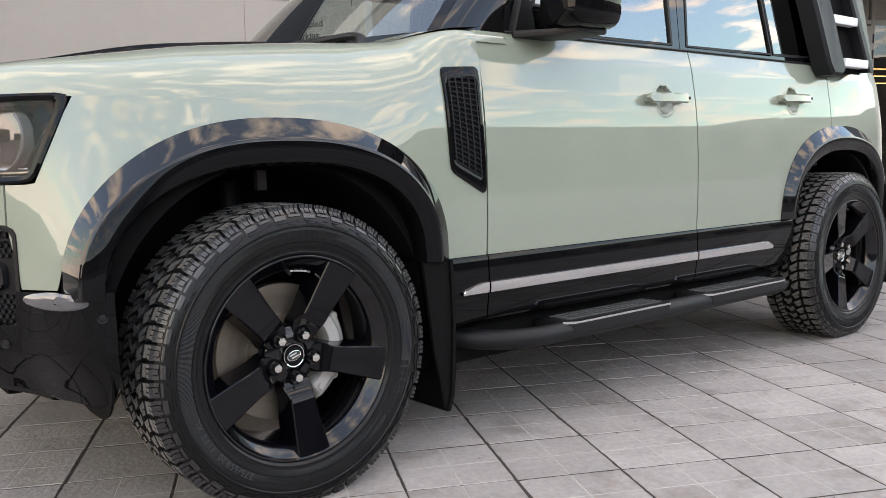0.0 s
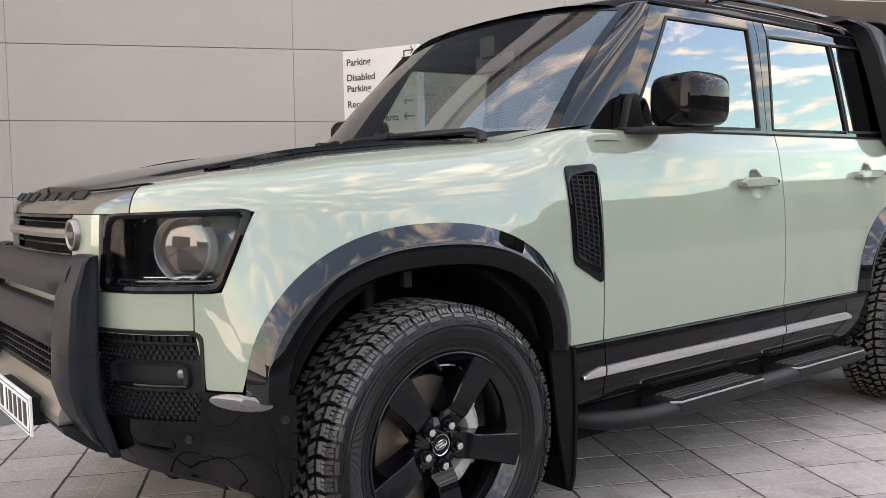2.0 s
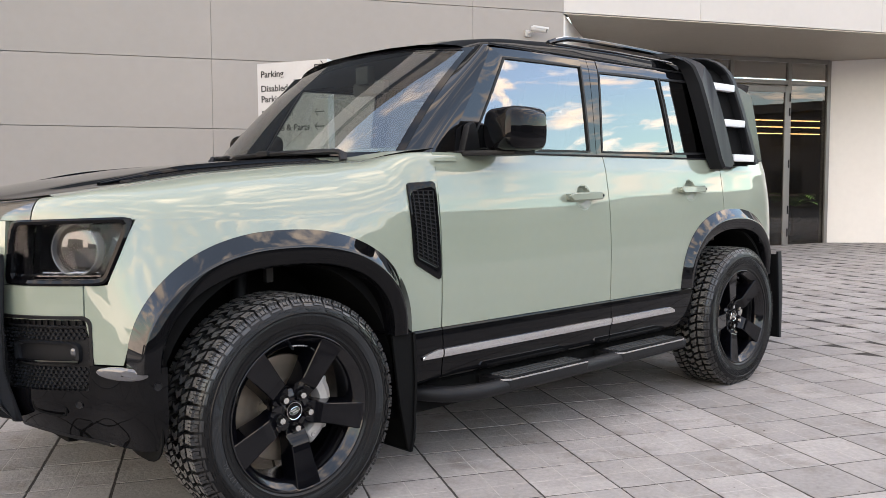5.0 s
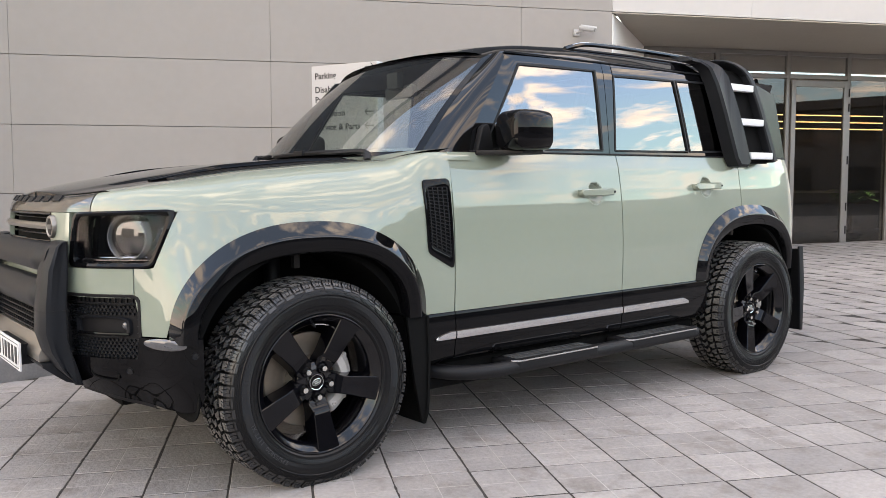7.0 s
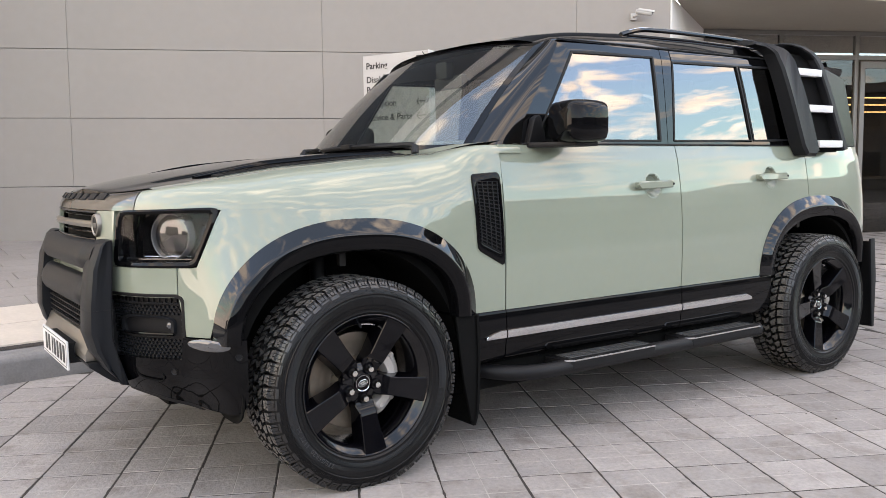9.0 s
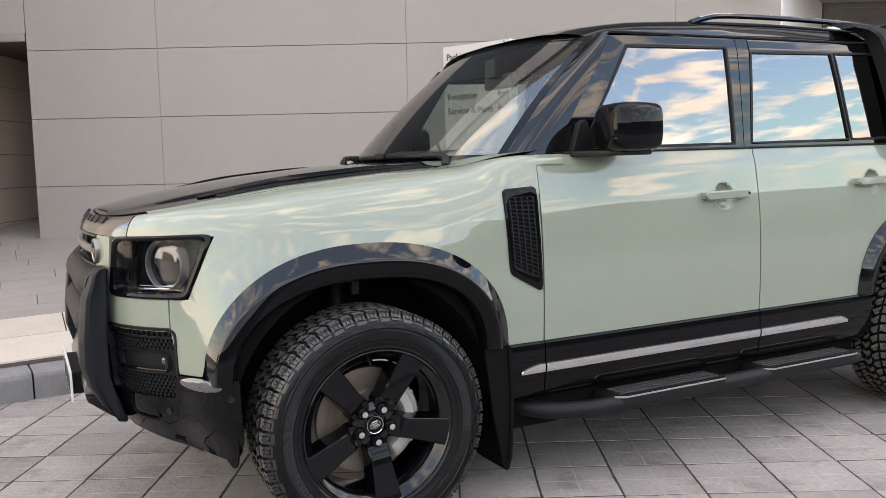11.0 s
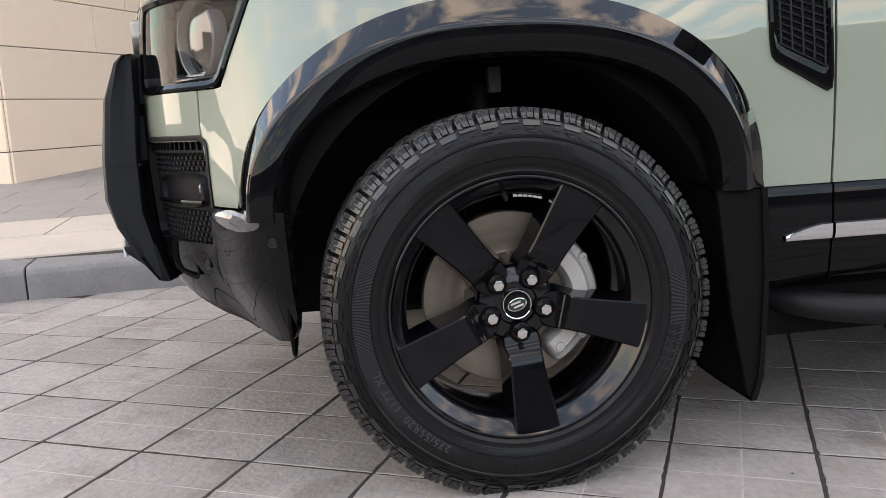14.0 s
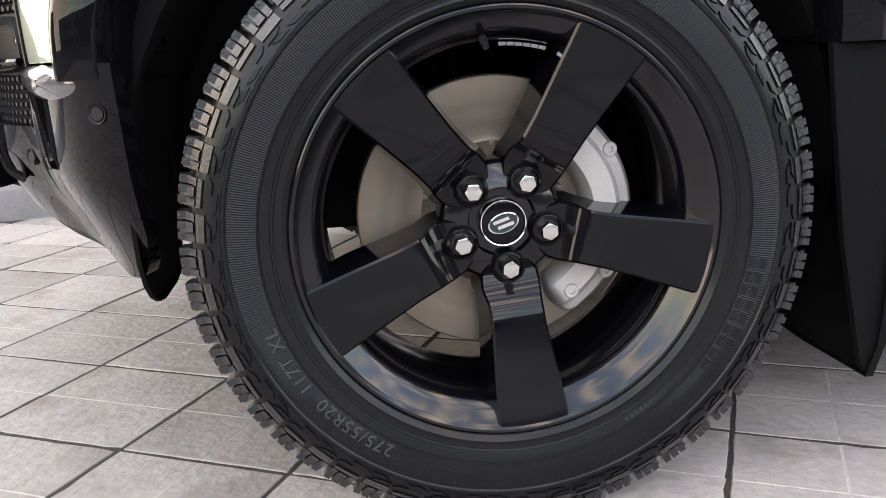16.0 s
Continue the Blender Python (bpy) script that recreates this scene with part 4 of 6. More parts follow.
# wheel housings
for cx in (0.0, 3.022):
    bm = bmesh.new()
    rows = []
    for i in range(31):
        t = math.pi * (1.02 - 1.14 * i / 30)
        c, s = math.cos(t), math.sin(t)
        flange = 0.475 + 0.11 * min(1.0, max(0.0, 3.0 * s))
        rows.append([(cx + flange * c, -0.855, 0.43 + flange * s)] + [(cx + 0.475 * c, -h, 0.43 + 0.475 * s) for h in (0.90, 0.80, 0.66, 0.50)] + [(cx + 0.2 * c, -0.49, 0.43 + 0.2 * s), (cx, -0.49, 0.43)])
    grid(bm, rows)
    both("wheel_housing", bm, MATT)
    bm = bmesh.new()
    tube(bm, [(cx - 0.02, -0.62, 0.45), (cx + 0.01, -0.56, 0.85)], 0.035, 12)
    tube(bm, [(cx - 0.02, -0.72, 0.38), (cx, -0.2, 0.40)], 0.03, 10)
    both("suspension_strut", bm, TRIM)
    bm = bmesh.new()
    box(bm, (cx - 0.012, -0.80, 0.83), (cx + 0.016, -0.775, 0.885), 0.004)
    both("liner_clip", bm, mat("dusty_clip", (0.022, 0.018, 0.016), 0.8))

# underbody keeps daylight out
for lo, hi in (((-0.60, -0.46, 0.30), (3.60, 0.46, 0.62)), ((0.55, -0.70, 0.225), (2.45, 0.70, 0.32)), ((0.50, -0.84, 0.24), (2.56, 0.84, 0.60)), ((3.52, -0.82, 0.42), (3.69, 0.82, 0.72))):
    part("underbody", boxes((lo, hi), bevel=0.02), MATT, car)

# lower door cladding with a silver strip
CL = [(0.598, 0.003), (0.590, 0.007), (0.555, 0.010), (0.535, 0.013), (0.47, 0.013), (0.405, 0.010), (0.392, 0.003), (0.376, -0.025), (0.350, -0.075), (0.325, -0.13)]


def cladding(x0, x1):
    rows = [[B(sx(x), z, o) for z, o in CL] for x in [lerp(x0, x1, i / 10) for i in range(11)]]
    return sheet(rows, 0.015, (0, 1, 0))


for x0, x1 in ((0.548, 0.704), (0.709, 1.828), (1.834, 2.572)):
    both("sill_cladding", cladding(x0, x1), GLOSS, "gloss black lower door cladding")
for x0, x1 in ((0.596, 0.703), (0.710, 1.827), (1.835, 2.395)):
    bm = bmesh.new()
    rows = []
    for i in range(25):
        x = lerp(x0, x1, i / 24)
        f = min(1.0, max(0.06, (x - 0.59) / 0.09)) if x0 < 0.6 else (min(1.0, max(0.15, (2.40 - x) / 0.05)) if x1 > 2.3 else 1.0)
        f = math.sqrt(f)
        rows.append([B(sx(x), z, o) for z, o in ((0.478, 0.011), (0.480, 0.020), (0.484 + 0.010 * f, 0.022), (0.482 + 0.030 * f, 0.020), (0.484 + 0.031 * f, 0.011))])
    grid(bm, rows)
    both("silver_strip", bm, SILVER, "satin silver strip along the lower door")

# front bumper: black lower corner, mesh insert, fog lamp, reflector
def zbot(x):
    return float(np.interp(x, [-0.85, -0.78, -0.70, -0.56, -0.49, -0.455, -0.438, -0.428], [0.43, 0.405, 0.375, 0.342, 0.336, 0.343, 0.362, 0.405]))


def bump_o(z, x):
    return -0.062 * ease((0.50 - z) / 0.18) * ease((-0.42 - x) / 0.2 + 0.35) + 0.006 + 0.014 * ease((x + 0.62) / 0.13)


rows = []
for i in range(49):
    x = lerp(-0.815, -0.428, i / 48)
    top = 0.536 if x < -0.624 else 0.618
    b = zbot(x)
    rows.append([B(sx(x), lerp(b, top, j / 14), bump_o(lerp(b, top, j / 14), x)) for j in range(15)])
both("lower_bumper", sheet(rows, 0.03, (0.3, 0.9, 0)), GLOSS, "gloss black lower bumper corner")
rows = []
for i in range(21):
    x = lerp(-0.80, -0.60, i / 20)
    b = zbot(x)
    rows.append([B(sx(x), b - d, bump_o(b, x) - e) for d, e in ((-0.002, 0.004), (0.018, 0.014), (0.030, 0.05))])
both("air_deflector", sheet(rows, 0.01, (0.3, 0.9, 0)), TRIM, "black rubber air deflector")
rows = []
for z, y0, y1 in ((0.60, -0.93, -0.62), (0.48, -0.93, -0.62), (0.37, -0.922, -0.64), (0.335, -0.905, -0.652), (0.312, -0.880, -0.668), (0.298, -0.850, -0.690), (0.292, -0.815, -0.73)):
    rows.append([(-0.472 + 0.012 * (0.6 - z), lerp(y0, y1, k / 6), z) for k in range(7)])
bm = sheet(rows, 0.006, (1, 0, 0))
both("arch_liner_flap", bm, MATT, "black rubber flap ahead of the wheel")

S0, S1 = sx(-0.805), sx(-0.616)
rows = [[B(lerp(S0, S1, i / 14), lerp(0.530, 0.766, j / 8), -0.022) for j in range(9)] for i in range(15)]
part_ins, _ = both("mesh_insert", sheet(rows, 0.02, (0.6, 0.8, 0)), TRIM, "black honeycomb bumper insert")


# rounded black surround of the insert
rows = []
for k in range(72):
    t = 2 * math.pi * k / 72
    c, sn = math.cos(t), math.sin(t)
    row = []
    for e, o in ((0.0, -0.002), (0.0015, 0.0035), (0.006, 0.004), (0.012, 0.002), (0.015, -0.022)):
        hw, hh = (S1 - S0) / 2 + 0.004 - e, 0.126 - e
        rad = 0.030 - 0.6 * e
        q = 1.0 / max(abs(c), abs(sn))
        u, w = c * q * hw, sn * q * hh
        du, dw = max(0.0, abs(u) - (hw - rad)), max(0.0, abs(w) - (hh - rad))
        if du > 0 and dw > 0:
            f = rad * max(du, dw) / math.hypot(du, dw) / rad
            u, w = math.copysign(hw - rad + du * f, u), math.copysign(hh - rad + dw * f, w)
        row.append(B((S0 + S1) / 2 + u, 0.648 + w, o))
    rows.append(row)
bm = bmesh.new()
grid(bm, rows, close=True)
both("insert_surround", bm, TRIM, parent=part_ins)


def frame_at(s, z, o=0.0):
    """Local axes on the body: x along, y inwards, z up."""
    n = normal(s)
    t = Vector((0, 0, 1)).cross(n).normalized()
    m = Matrix((t, -n, Vector((0, 0, 1)))).transposed().to_4x4()
    m.translation = B(s, z, o)
    return m


bm = bmesh.new()
for j in range(17):
    for i in range(19):
        s = lerp(S0 + 0.01, S1 - 0.008, (i + (0.5 if j % 2 else 0)) / 19)
        z = 0.541 + 0.0122 * j
        fx = (s - S0) / (S1 - S0)
        if 0.16 < fx < 0.93 and 0.612 < z < 0.690:
            continue
        m = frame_at(s, z, -0.022)
        r = bmesh.ops.create_cone(bm, cap_ends=True, segments=6, radius1=0.0062, radius2=0.0040, depth=0.008, matrix=m @ pose(0, -0.004, 0, 90, 0, 0))
both("honeycomb", bm, SATIN, parent=part_ins)
bm = bmesh.new()
for i in range(15):
    m = frame_at(lerp(S0 + 0.012, S1 - 0.012, i / 14), 0.753, -0.018)
    box(bm, (-0.0022, -0.004, -0.012), (0.0022, 0.008, 0.012), 0, m)
for zz in (0.738, 0.766):
    tube(bm, [B(lerp(S0, S1, i / 12), zz, -0.010) for i in range(13)], 0.0035, 6)
both("slot_grating", bm, TRIM, parent=part_ins)
bm = bmesh.new()
rows = []
for k in range(33):
    a = 2 * math.pi * k / 32
    ca, sa = math.cos(a), math.sin(a)
    fs, fz = math.copysign(abs(ca) ** 0.45, ca), math.copysign(abs(sa) ** 0.45, sa)
    rows.append([B(lerp(S0, S1, 0.52 + w * 0.92 * fs), 0.651 + h * fz, o) for w, h, o in ((0.395, 0.040, -0.020), (0.375, 0.037, -0.008), (0.335, 0.031, -0.012), (0.32, 0.028, -0.06), (0.0, 0.0, -0.07))])
grid(bm, rows)
both("fog_lamp_bezel", bm, SATIN, parent=part_ins)
bm = bmesh.new()
tube(bm, [B(lerp(S0, S1, lerp(0.22, 0.86, i / 10)), 0.626, -0.006) for i in range(11)], 0.0055, 8)
both("fog_lamp_blade", bm, GLOSS, parent=part_ins)
bm = bmesh.new()
m = frame_at(lerp(S0, S1, 0.80), 0.655, -0.028)
bmesh.ops.create_uvsphere(bm, u_segments=16, v_segments=10, radius=0.017, matrix=m @ Matrix.Diagonal((1, 0.7, 1, 1)))
both("fog_lamp", bm, REFLECTOR, parent=part_ins)
# side reflector
bm = bmesh.new()
rows = []
for k in range(29):
    a = 2 * math.pi * k / 28
    rows.append([B(sx(-0.538 + 0.066 * w * math.cos(a)), 0.598 + 0.021 * w * math.sin(a) - 0.004 * math.cos(a), bump_o(0.60, -0.538) + o) for w, o in ((1.0, -0.004), (0.98, 0.004), (0.7, 0.010), (0.0, 0.013))])
grid(bm, rows)
both("side_reflector", bm, REFLECTOR, "smoked clear side reflector", weld=0.0005)
for x, z in ((-0.452, 0.560), (-0.655, 0.492)):
    bm = bmesh.new()
    m = frame_at(sx(x), z, bump_o(z, x) + 0.001)
    revolve(bm, [(0.0, -0.001), (0.0085, -0.001), (0.009, 0.001), (0.0105, -0.0005), (0.0125, -0.002), (0.013, 0.004)], 20)
    bmesh.ops.transform(bm, matrix=m, verts=bm.verts)
    both("parking_sensor", bm, TRIM)

rows = []
for k in range(33):
    a = 2 * math.pi * k / 32
    ca, sa = math.cos(a), math.sin(a)
    fs, fz = math.copysign(abs(ca) ** 0.6, ca), math.copysign(abs(sa) ** 0.6, sa)
    rows.append([B(sx(-0.722 + 0.034 * w * fs), 0.478 + 0.022 * w * fz - 0.25 * 0.034 * w * fs, bump_o(0.478, -0.722) + o) for w, o in ((1.08, 0.001), (1.0, 0.003), (0.9, -0.001), (0.85, -0.03), (0.0, -0.035))])
bm = bmesh.new()
grid(bm, rows)
both("lower_intake", bm, MATT)

# bull bar
def post_outline():
    return [(-0.795, 0.965), (-0.822, 0.962), (-0.842, 0.945), (-0.876, 0.86), (-0.893, 0.73), (-0.897, 0.63), (-0.877, 0.56), (-0.835, 0.49), (-0.780, 0.432), (-0.755, 0.428), (-0.785, 0.52), (-0.812, 0.60), (-0.812, 0.73), (-0.80, 0.86)]


bm = bmesh.new()
po = post_outline()
rows = []
for y, f in ((-0.540, 0.45), (-0.549, 0.68), (-0.546, 0.86), (-0.516, 1.0), (-0.428, 1.0), (-0.414, 0.95), (-0.412, 0.55)):
    rows.append([(lerp(-0.80, x, f), y, z) for x, z in po])
vv = grid(bm, rows, ring=True)
bm.faces.new(vv[0][::-1])
bm.faces.new(vv[-1])
posts = both("guard_post", bm, SATIN, "dark grey satin guard post")
for z0, z1, zx in ((0.850, 0.957, -0.862), (0.712, 0.824, -0.876)):
    sec = [(0.06, z1), (0.016, z1 - 0.001), (0.004, z1 - 0.008), (-0.012, lerp(z0, z1, 0.72)), (-0.021, lerp(z0, z1, 0.45)), (-0.019, lerp(z0, z1, 0.25)), (-0.006, z0 + 0.004), (0.02, z0), (0.06, z0 + 0.006)]
    bm = bmesh.new()
    vv = grid(bm, [[(zx + dx + 0.020 * ease((abs(y) - 0.36) / 0.10), y, z) for dx, z in sec] for y in [lerp(-0.48, 0.48, k / 32) for k in range(33)]], ring=True)
    bm.faces.new(vv[0][::-1])
    bm.faces.new(vv[-1])
    part("guard_beam", bm, SATIN, car, "dark grey satin guard crossbar")
bm = bmesh.new()
prism(bm, [(-0.79, 0.885), (-0.836, 0.885), (-0.836, 0.80), (-0.79, 0.80)], -0.43, 0.43, "y", 0.004)
part("crossbar_infill", bm, PAINT, car)
# seam ring of the posts
for sg in (-1, 1):
    bm = bmesh.new()
    ring = [(-0.800, 0.545), (-0.842, 0.5415), (-0.864, 0.5503), (-0.8805, 0.5475), (-0.8942, 0.5165), (-0.8942, 0.428), (-0.889, 0.4132), (-0.800, 0.4132)]
    prism(bm, [(x, sg * y) for x, y in ring], 0.708, 0.7125, "z")
    part("post_seam", bm, TRIM, car)
# lower grille, skid plate, number plate
bm = bmesh.new()
for k in range(5):
    box(bm, (-0.858, -0.43, 0.610 + 0.0215 * k), (-0.832, 0.43, 0.6155 + 0.0215 * k), 0.0015)
for k in range(21):
    box(bm, (-0.850, -0.4225 + 0.042 * k, 0.60), (-0.842, -0.4175 + 0.042 * k, 0.712))
part("lower_grille", bm, TRIM, car)
part("grille_backing", boxes(((-0.83, -0.45, 0.54), (-0.80, 0.45, 0.72))), MATT, car)
bm = bmesh.new()
prism(bm, [(-0.835, 0.604), (-0.858, 0.598), (-0.884, 0.535), (-0.884, 0.508), (-0.80, 0.508)], -0.422, 0.422, "y", 0.004)
part("skid_plate", bm, BRONZE, car, "satin grey skid plate")
bm = bmesh.new()
prism(bm, [(-0.800, 0.506), (-0.884, 0.506), (-0.878, 0.49), (-0.835, 0.455), (-0.80, 0.428), (-0.765, 0.415), (-0.74, 0.43)], -0.455, 0.455, "y", 0.006)
part("front_lip", bm, SATIN, car, "dark satin lip under the skid plate")
plate = part("number_plate", boxes(((-0.924, -0.285, 0.456), (-0.916, 0.235, 0.568)), bevel=0.003), WHITE, car, "white number plate with dark bars")
bm = boxes(((-0.925, -0.272, 0.464), (-0.9245, 0.222, 0.467)), ((-0.925, -0.272, 0.557), (-0.9245, 0.222, 0.560)), ((-0.925, -0.2755, 0.464), (-0.9245, -0.2725, 0.560)))
part("plate_border", bm, INK, plate)
for k in range(7):
    y = -0.246 + 0.062 * k
    part("plate_bar", boxes(((-0.9255, y, 0.478), (-0.9243, y + (0.018 if k in (4,) else 0.040), 0.546)), bevel=0.0004), INK, plate)
part("plate_holder", boxes(((-0.915, -0.22, 0.470), (-0.83, 0.18, 0.552)), bevel=0.004), TRIM, car)

# grille between bonnet lip and guard
both("grille_recess", panel(0.0, sx(-0.822), 0.952, 1.072, 14, 4, 0.0, -0.035), MATT)
bm = bmesh.new()
rows = [[B(s, z, o) for z, o in ((1.002, 0.0), (1.004, 0.008), (1.016, 0.012), (1.028, 0.008), (1.030, 0.0))] for s in [lerp(0, sx(-0.822), i / 14) for i in range(15)]]
grid(bm, rows)
both("grille_bar", bm, BRONZE, "satin grey grille bar")
for zz in (0.958, 1.064):
    bm = bmesh.new()
    tube(bm, [B(lerp(0, sx(-0.822), i / 14), zz, -0.002) for i in range(15)], 0.006, 8)
    both("grille_rim", bm, GLOSS)
for zz in (0.982, 1.046):
    bm = bmesh.new()
    tube(bm, [B(lerp(0, sx(-0.824), i / 14), zz, -0.022) for i in range(15)], 0.004, 6)
    both("grille_louvre", bm, GLOSS)
for k in range(4):
    s = 0.056 + 0.106 * k
    p, n = R(s, 0.62, 0.0), normal(s)
    t = Vector((0, 0, 1)).cross(n).normalized()
    up = (Vector((0, 0, 1)) * 0.8 - n * 0.6).normalized()
    m = Matrix((t, t.cross(up) * -1, up)).transposed().to_4x4()
    m.translation = p
    bm = bmesh.new()
    box(bm, (-0.035, -0.006, -0.014), (0.035, 0.006, 0.014), 0.002, m)
    both("bonnet_badge_bar", bm, TRIM, "raised dark badge bar on the bonnet lip")
bm = bmesh.new()
m = frame_at(0.388, 1.014, 0.010) @ Matrix.Scale(1.42, 4)
revolve(bm, [(0.020, -0.0015), (0.0225, -0.004), (0.0255, -0.0035), (0.0275, 0.0), (0.028, 0.012)], 28)
bmesh.ops.transform(bm, matrix=m @ Matrix.Diagonal((0.82, 1, 1.12, 1)), verts=bm.verts)
badge = part("grille_badge", bm, BRONZE, car, "round silver-rimmed badge with a dark middle")
bm = bmesh.new()
revolve(bm, [(0.0, -0.002), (0.0205, -0.001)], 24)
bmesh.ops.transform(bm, matrix=m @ Matrix.Diagonal((0.82, 1, 1.12, 1)), verts=bm.verts)
part("badge_face", bm, SATIN, badge)
bm = bmesh.new()
box(bm, (-0.012, -0.0035, -0.006), (0.012, -0.0015, 0.006), 0.0005, m)
part("badge_bar", bm, RIB, badge)

# headlamps
LQ = [(sx(-0.790), 0.868), (sx(LAMP_BACK[0][0]), 0.868), (sx(LAMP_BACK[1][0]), 1.080), (sx(-0.783), 1.072)]


def lamp_pt(u, v, o=0.0):
    a = [lerp(LQ[0][k], LQ[1][k], u) for k in (0, 1)]
    b = [lerp(LQ[3][k], LQ[2][k], u) for k in (0, 1)]
    return B(lerp(a[0], b[0], v), lerp(a[1], b[1], v), o)


def rr(t, e):
    """Rounded-rectangle walk of the unit square, shrunk by e."""
    a = 2 * math.pi * t
    c, s = math.cos(a), math.sin(a)
    k = 1.0 / max(abs(c), abs(s))
    x, y = c * k, s * k
    r = (abs(x) ** 14 + abs(y) ** 14) ** (1 / 14)
    return 0.5 + 0.5 * (1 - e) * x / r, 0.5 + 0.5 * (1 - 1.35 * e) * y / r


def lamp_side():
    out = []
    bm = bmesh.new()
    grid(bm, [[lamp_pt(*rr(k / 72, e), o) for e, o in ((0.0, -0.004), (0.006, 0.004), (0.05, 0.006), (0.115, 0.001), (0.13, -0.01), (0.15, -0.07))] for k in range(72)], close=True)
    out.append(("headlamp", bm, GLOSS, "black-framed headlamp with a round daylight ring"))
    bm = bmesh.new()
    grid(bm, [[lamp_pt(lerp(0.04, 0.96, i / 10), lerp(0.05, 0.95, j / 6), -0.085) for j in range(7)] for i in range(11)])
    out.append(("lamp_reflector", bm, GLOSS, ""))
    bm = bmesh.new()
    grid(bm, [[lamp_pt(lerp(0.055, 0.945, i / 14), lerp(0.08, 0.92, j / 8), -0.003) for j in range(9)] for i in range(15)])
    out.append(("lamp_glass", bm, W_LAMP, "clear lamp cover"))
    c = lamp_pt(0.60, 0.52, -0.045)
    sc = lerp(LQ[0][0], LQ[1][0], 0.62)
    n = (normal(sc) + Vector((-0.25, 0, 0))).normalized()
    q = n.to_track_quat("-Y", "Z").to_matrix().to_4x4()
    m = Matrix.Translation(c) @ q
    bm = bmesh.new()
    revolve(bm, [(0.0795, 0.012), (0.0795, -0.008), (0.0805, -0.013), (0.083, -0.0145), (0.086, -0.011), (0.087, 0.0), (0.087, 0.02)], 48, a0=radians(60), a1=radians(400))
    bmesh.ops.transform(bm, matrix=m, verts=bm.verts)
    out.append(("daylight_ring", bm, mat("frosted_ring", (0.095, 0.095, 0.095), 0.3, coat=0.6), "frosted daylight ring"))
    bm = bmesh.new()
    revolve(bm, [(0.0, -0.010), (0.02, -0.0094), (0.045, -0.0065), (0.062, -0.002), (0.0785, 0.006), (0.079, 0.014)], 36)
    bmesh.ops.transform(bm, matrix=m, verts=bm.verts)
    out.append(("projector_lens", bm, mat("lens_mirror", (0.12, 0.12, 0.122), 0.02, 1.0), "mirror-bright projector lens"))
    bm = bmesh.new()
    tube(bm, [lamp_pt(lerp(0.06, 0.9, i / 8), 0.13, -0.035) for i in range(9)], 0.004, 6)
    tube(bm, [lamp_pt(lerp(0.30, 0.92, i / 8), 0.17, -0.05) for i in range(9)], 0.004, 6)
    out.append(("lamp_blade", bm, SILVER, ""))
    bm = bmesh.new()
    grid(bm, [[lamp_pt(lerp(0.80, 0.93, i / 4), lerp(0.15, 0.88, j / 6), -0.03 - 0.03 * (1 - i / 4)) for j in range(7)] for i in range(5)])
    out.append(("side_marker", bm, mat("marker_mirror", (0.14, 0.14, 0.145), 0.12, 0.9), ""))
    return out


for side in (1, -1):
    root = None
    for name, bm, material, label in lamp_side():
        if side < 0:
            bmesh.ops.scale(bm, vec=(1, -1, 1), verts=bm.verts)
        ob = part(name, bm, material, root or car, label)
        root = root or ob

# wing vents
def on_wing(s, z, o=0.0):
    """Point of the wing at height z, also where its shoulder rolls in."""
    if z <= Z_ROLL:
        return B(s, z, o)
    lo, hi = 0.0, 1.0
    for _ in range(24):
        mid = (lo + hi) / 2
        if R(s, mid).z < z:
            lo = mid
        else:
            hi = mid
    return R(s, lo) + normal(s) * o


VQ = [(0.558, 0.866), (0.700, 0.786), (0.690, 1.188), (0.546, 1.180)]


def vent_pt(u, v, o=0.0):
    a = [lerp(VQ[0][k], VQ[1][k], u) for k in (0, 1)]
    b = [lerp(VQ[3][k], VQ[2][k], u) for k in (0, 1)]
    return on_wing(sx(lerp(a[0], b[0], v)), lerp(a[1], b[1], v), o)


def vent_side():
    out = []
    bm = bmesh.new()
    grid(bm, [[vent_pt(*[0.5 + (c - 0.5) * (1 - 0 * e) for c in rr(k / 64, e)], o) for e, o in ((0.0, -0.001), (0.012, 0.007), (0.10, 0.009), (0.17, 0.006), (0.20, -0.012))] for k in range(64)], close=True)
    out.append(("wing_vent", bm, GLOSS, "gloss black wing vent with a square mesh"))
    bm = bmesh.new()
    grid(bm, [[vent_pt(lerp(0.05, 0.95, i / 3), lerp(0.05, 0.95, j / 6), 0.0025) for j in range(7)] for i in range(4)])
    out.append(("vent_backing", bm, MATT, ""))
    bm = bmesh.new()
    for i in range(5):
        u = lerp(0.16, 0.86, i / 4)
        tube(bm, [vent_pt(u, lerp(0.13, 0.90, j / 12), 0.006) for j in range(13)], 0.0028, 6)
    for j in range(19):
        v = lerp(0.13, 0.90, j / 18)
        tube(bm, [vent_pt(lerp(0.12, 0.90, i / 4), v, 0.0055) for i in range(5)], 0.0022, 6)
    out.append(("vent_mesh", bm, SATIN, ""))
    return out


for side in (1, -1):
    root = None
    for name, bm, material, label in vent_side():
        if side < 0:
            bmesh.ops.scale(bm, vec=(1, -1, 1), verts=bm.verts)
        ob = part(name, bm, material, root or car, label)
        root = root or ob

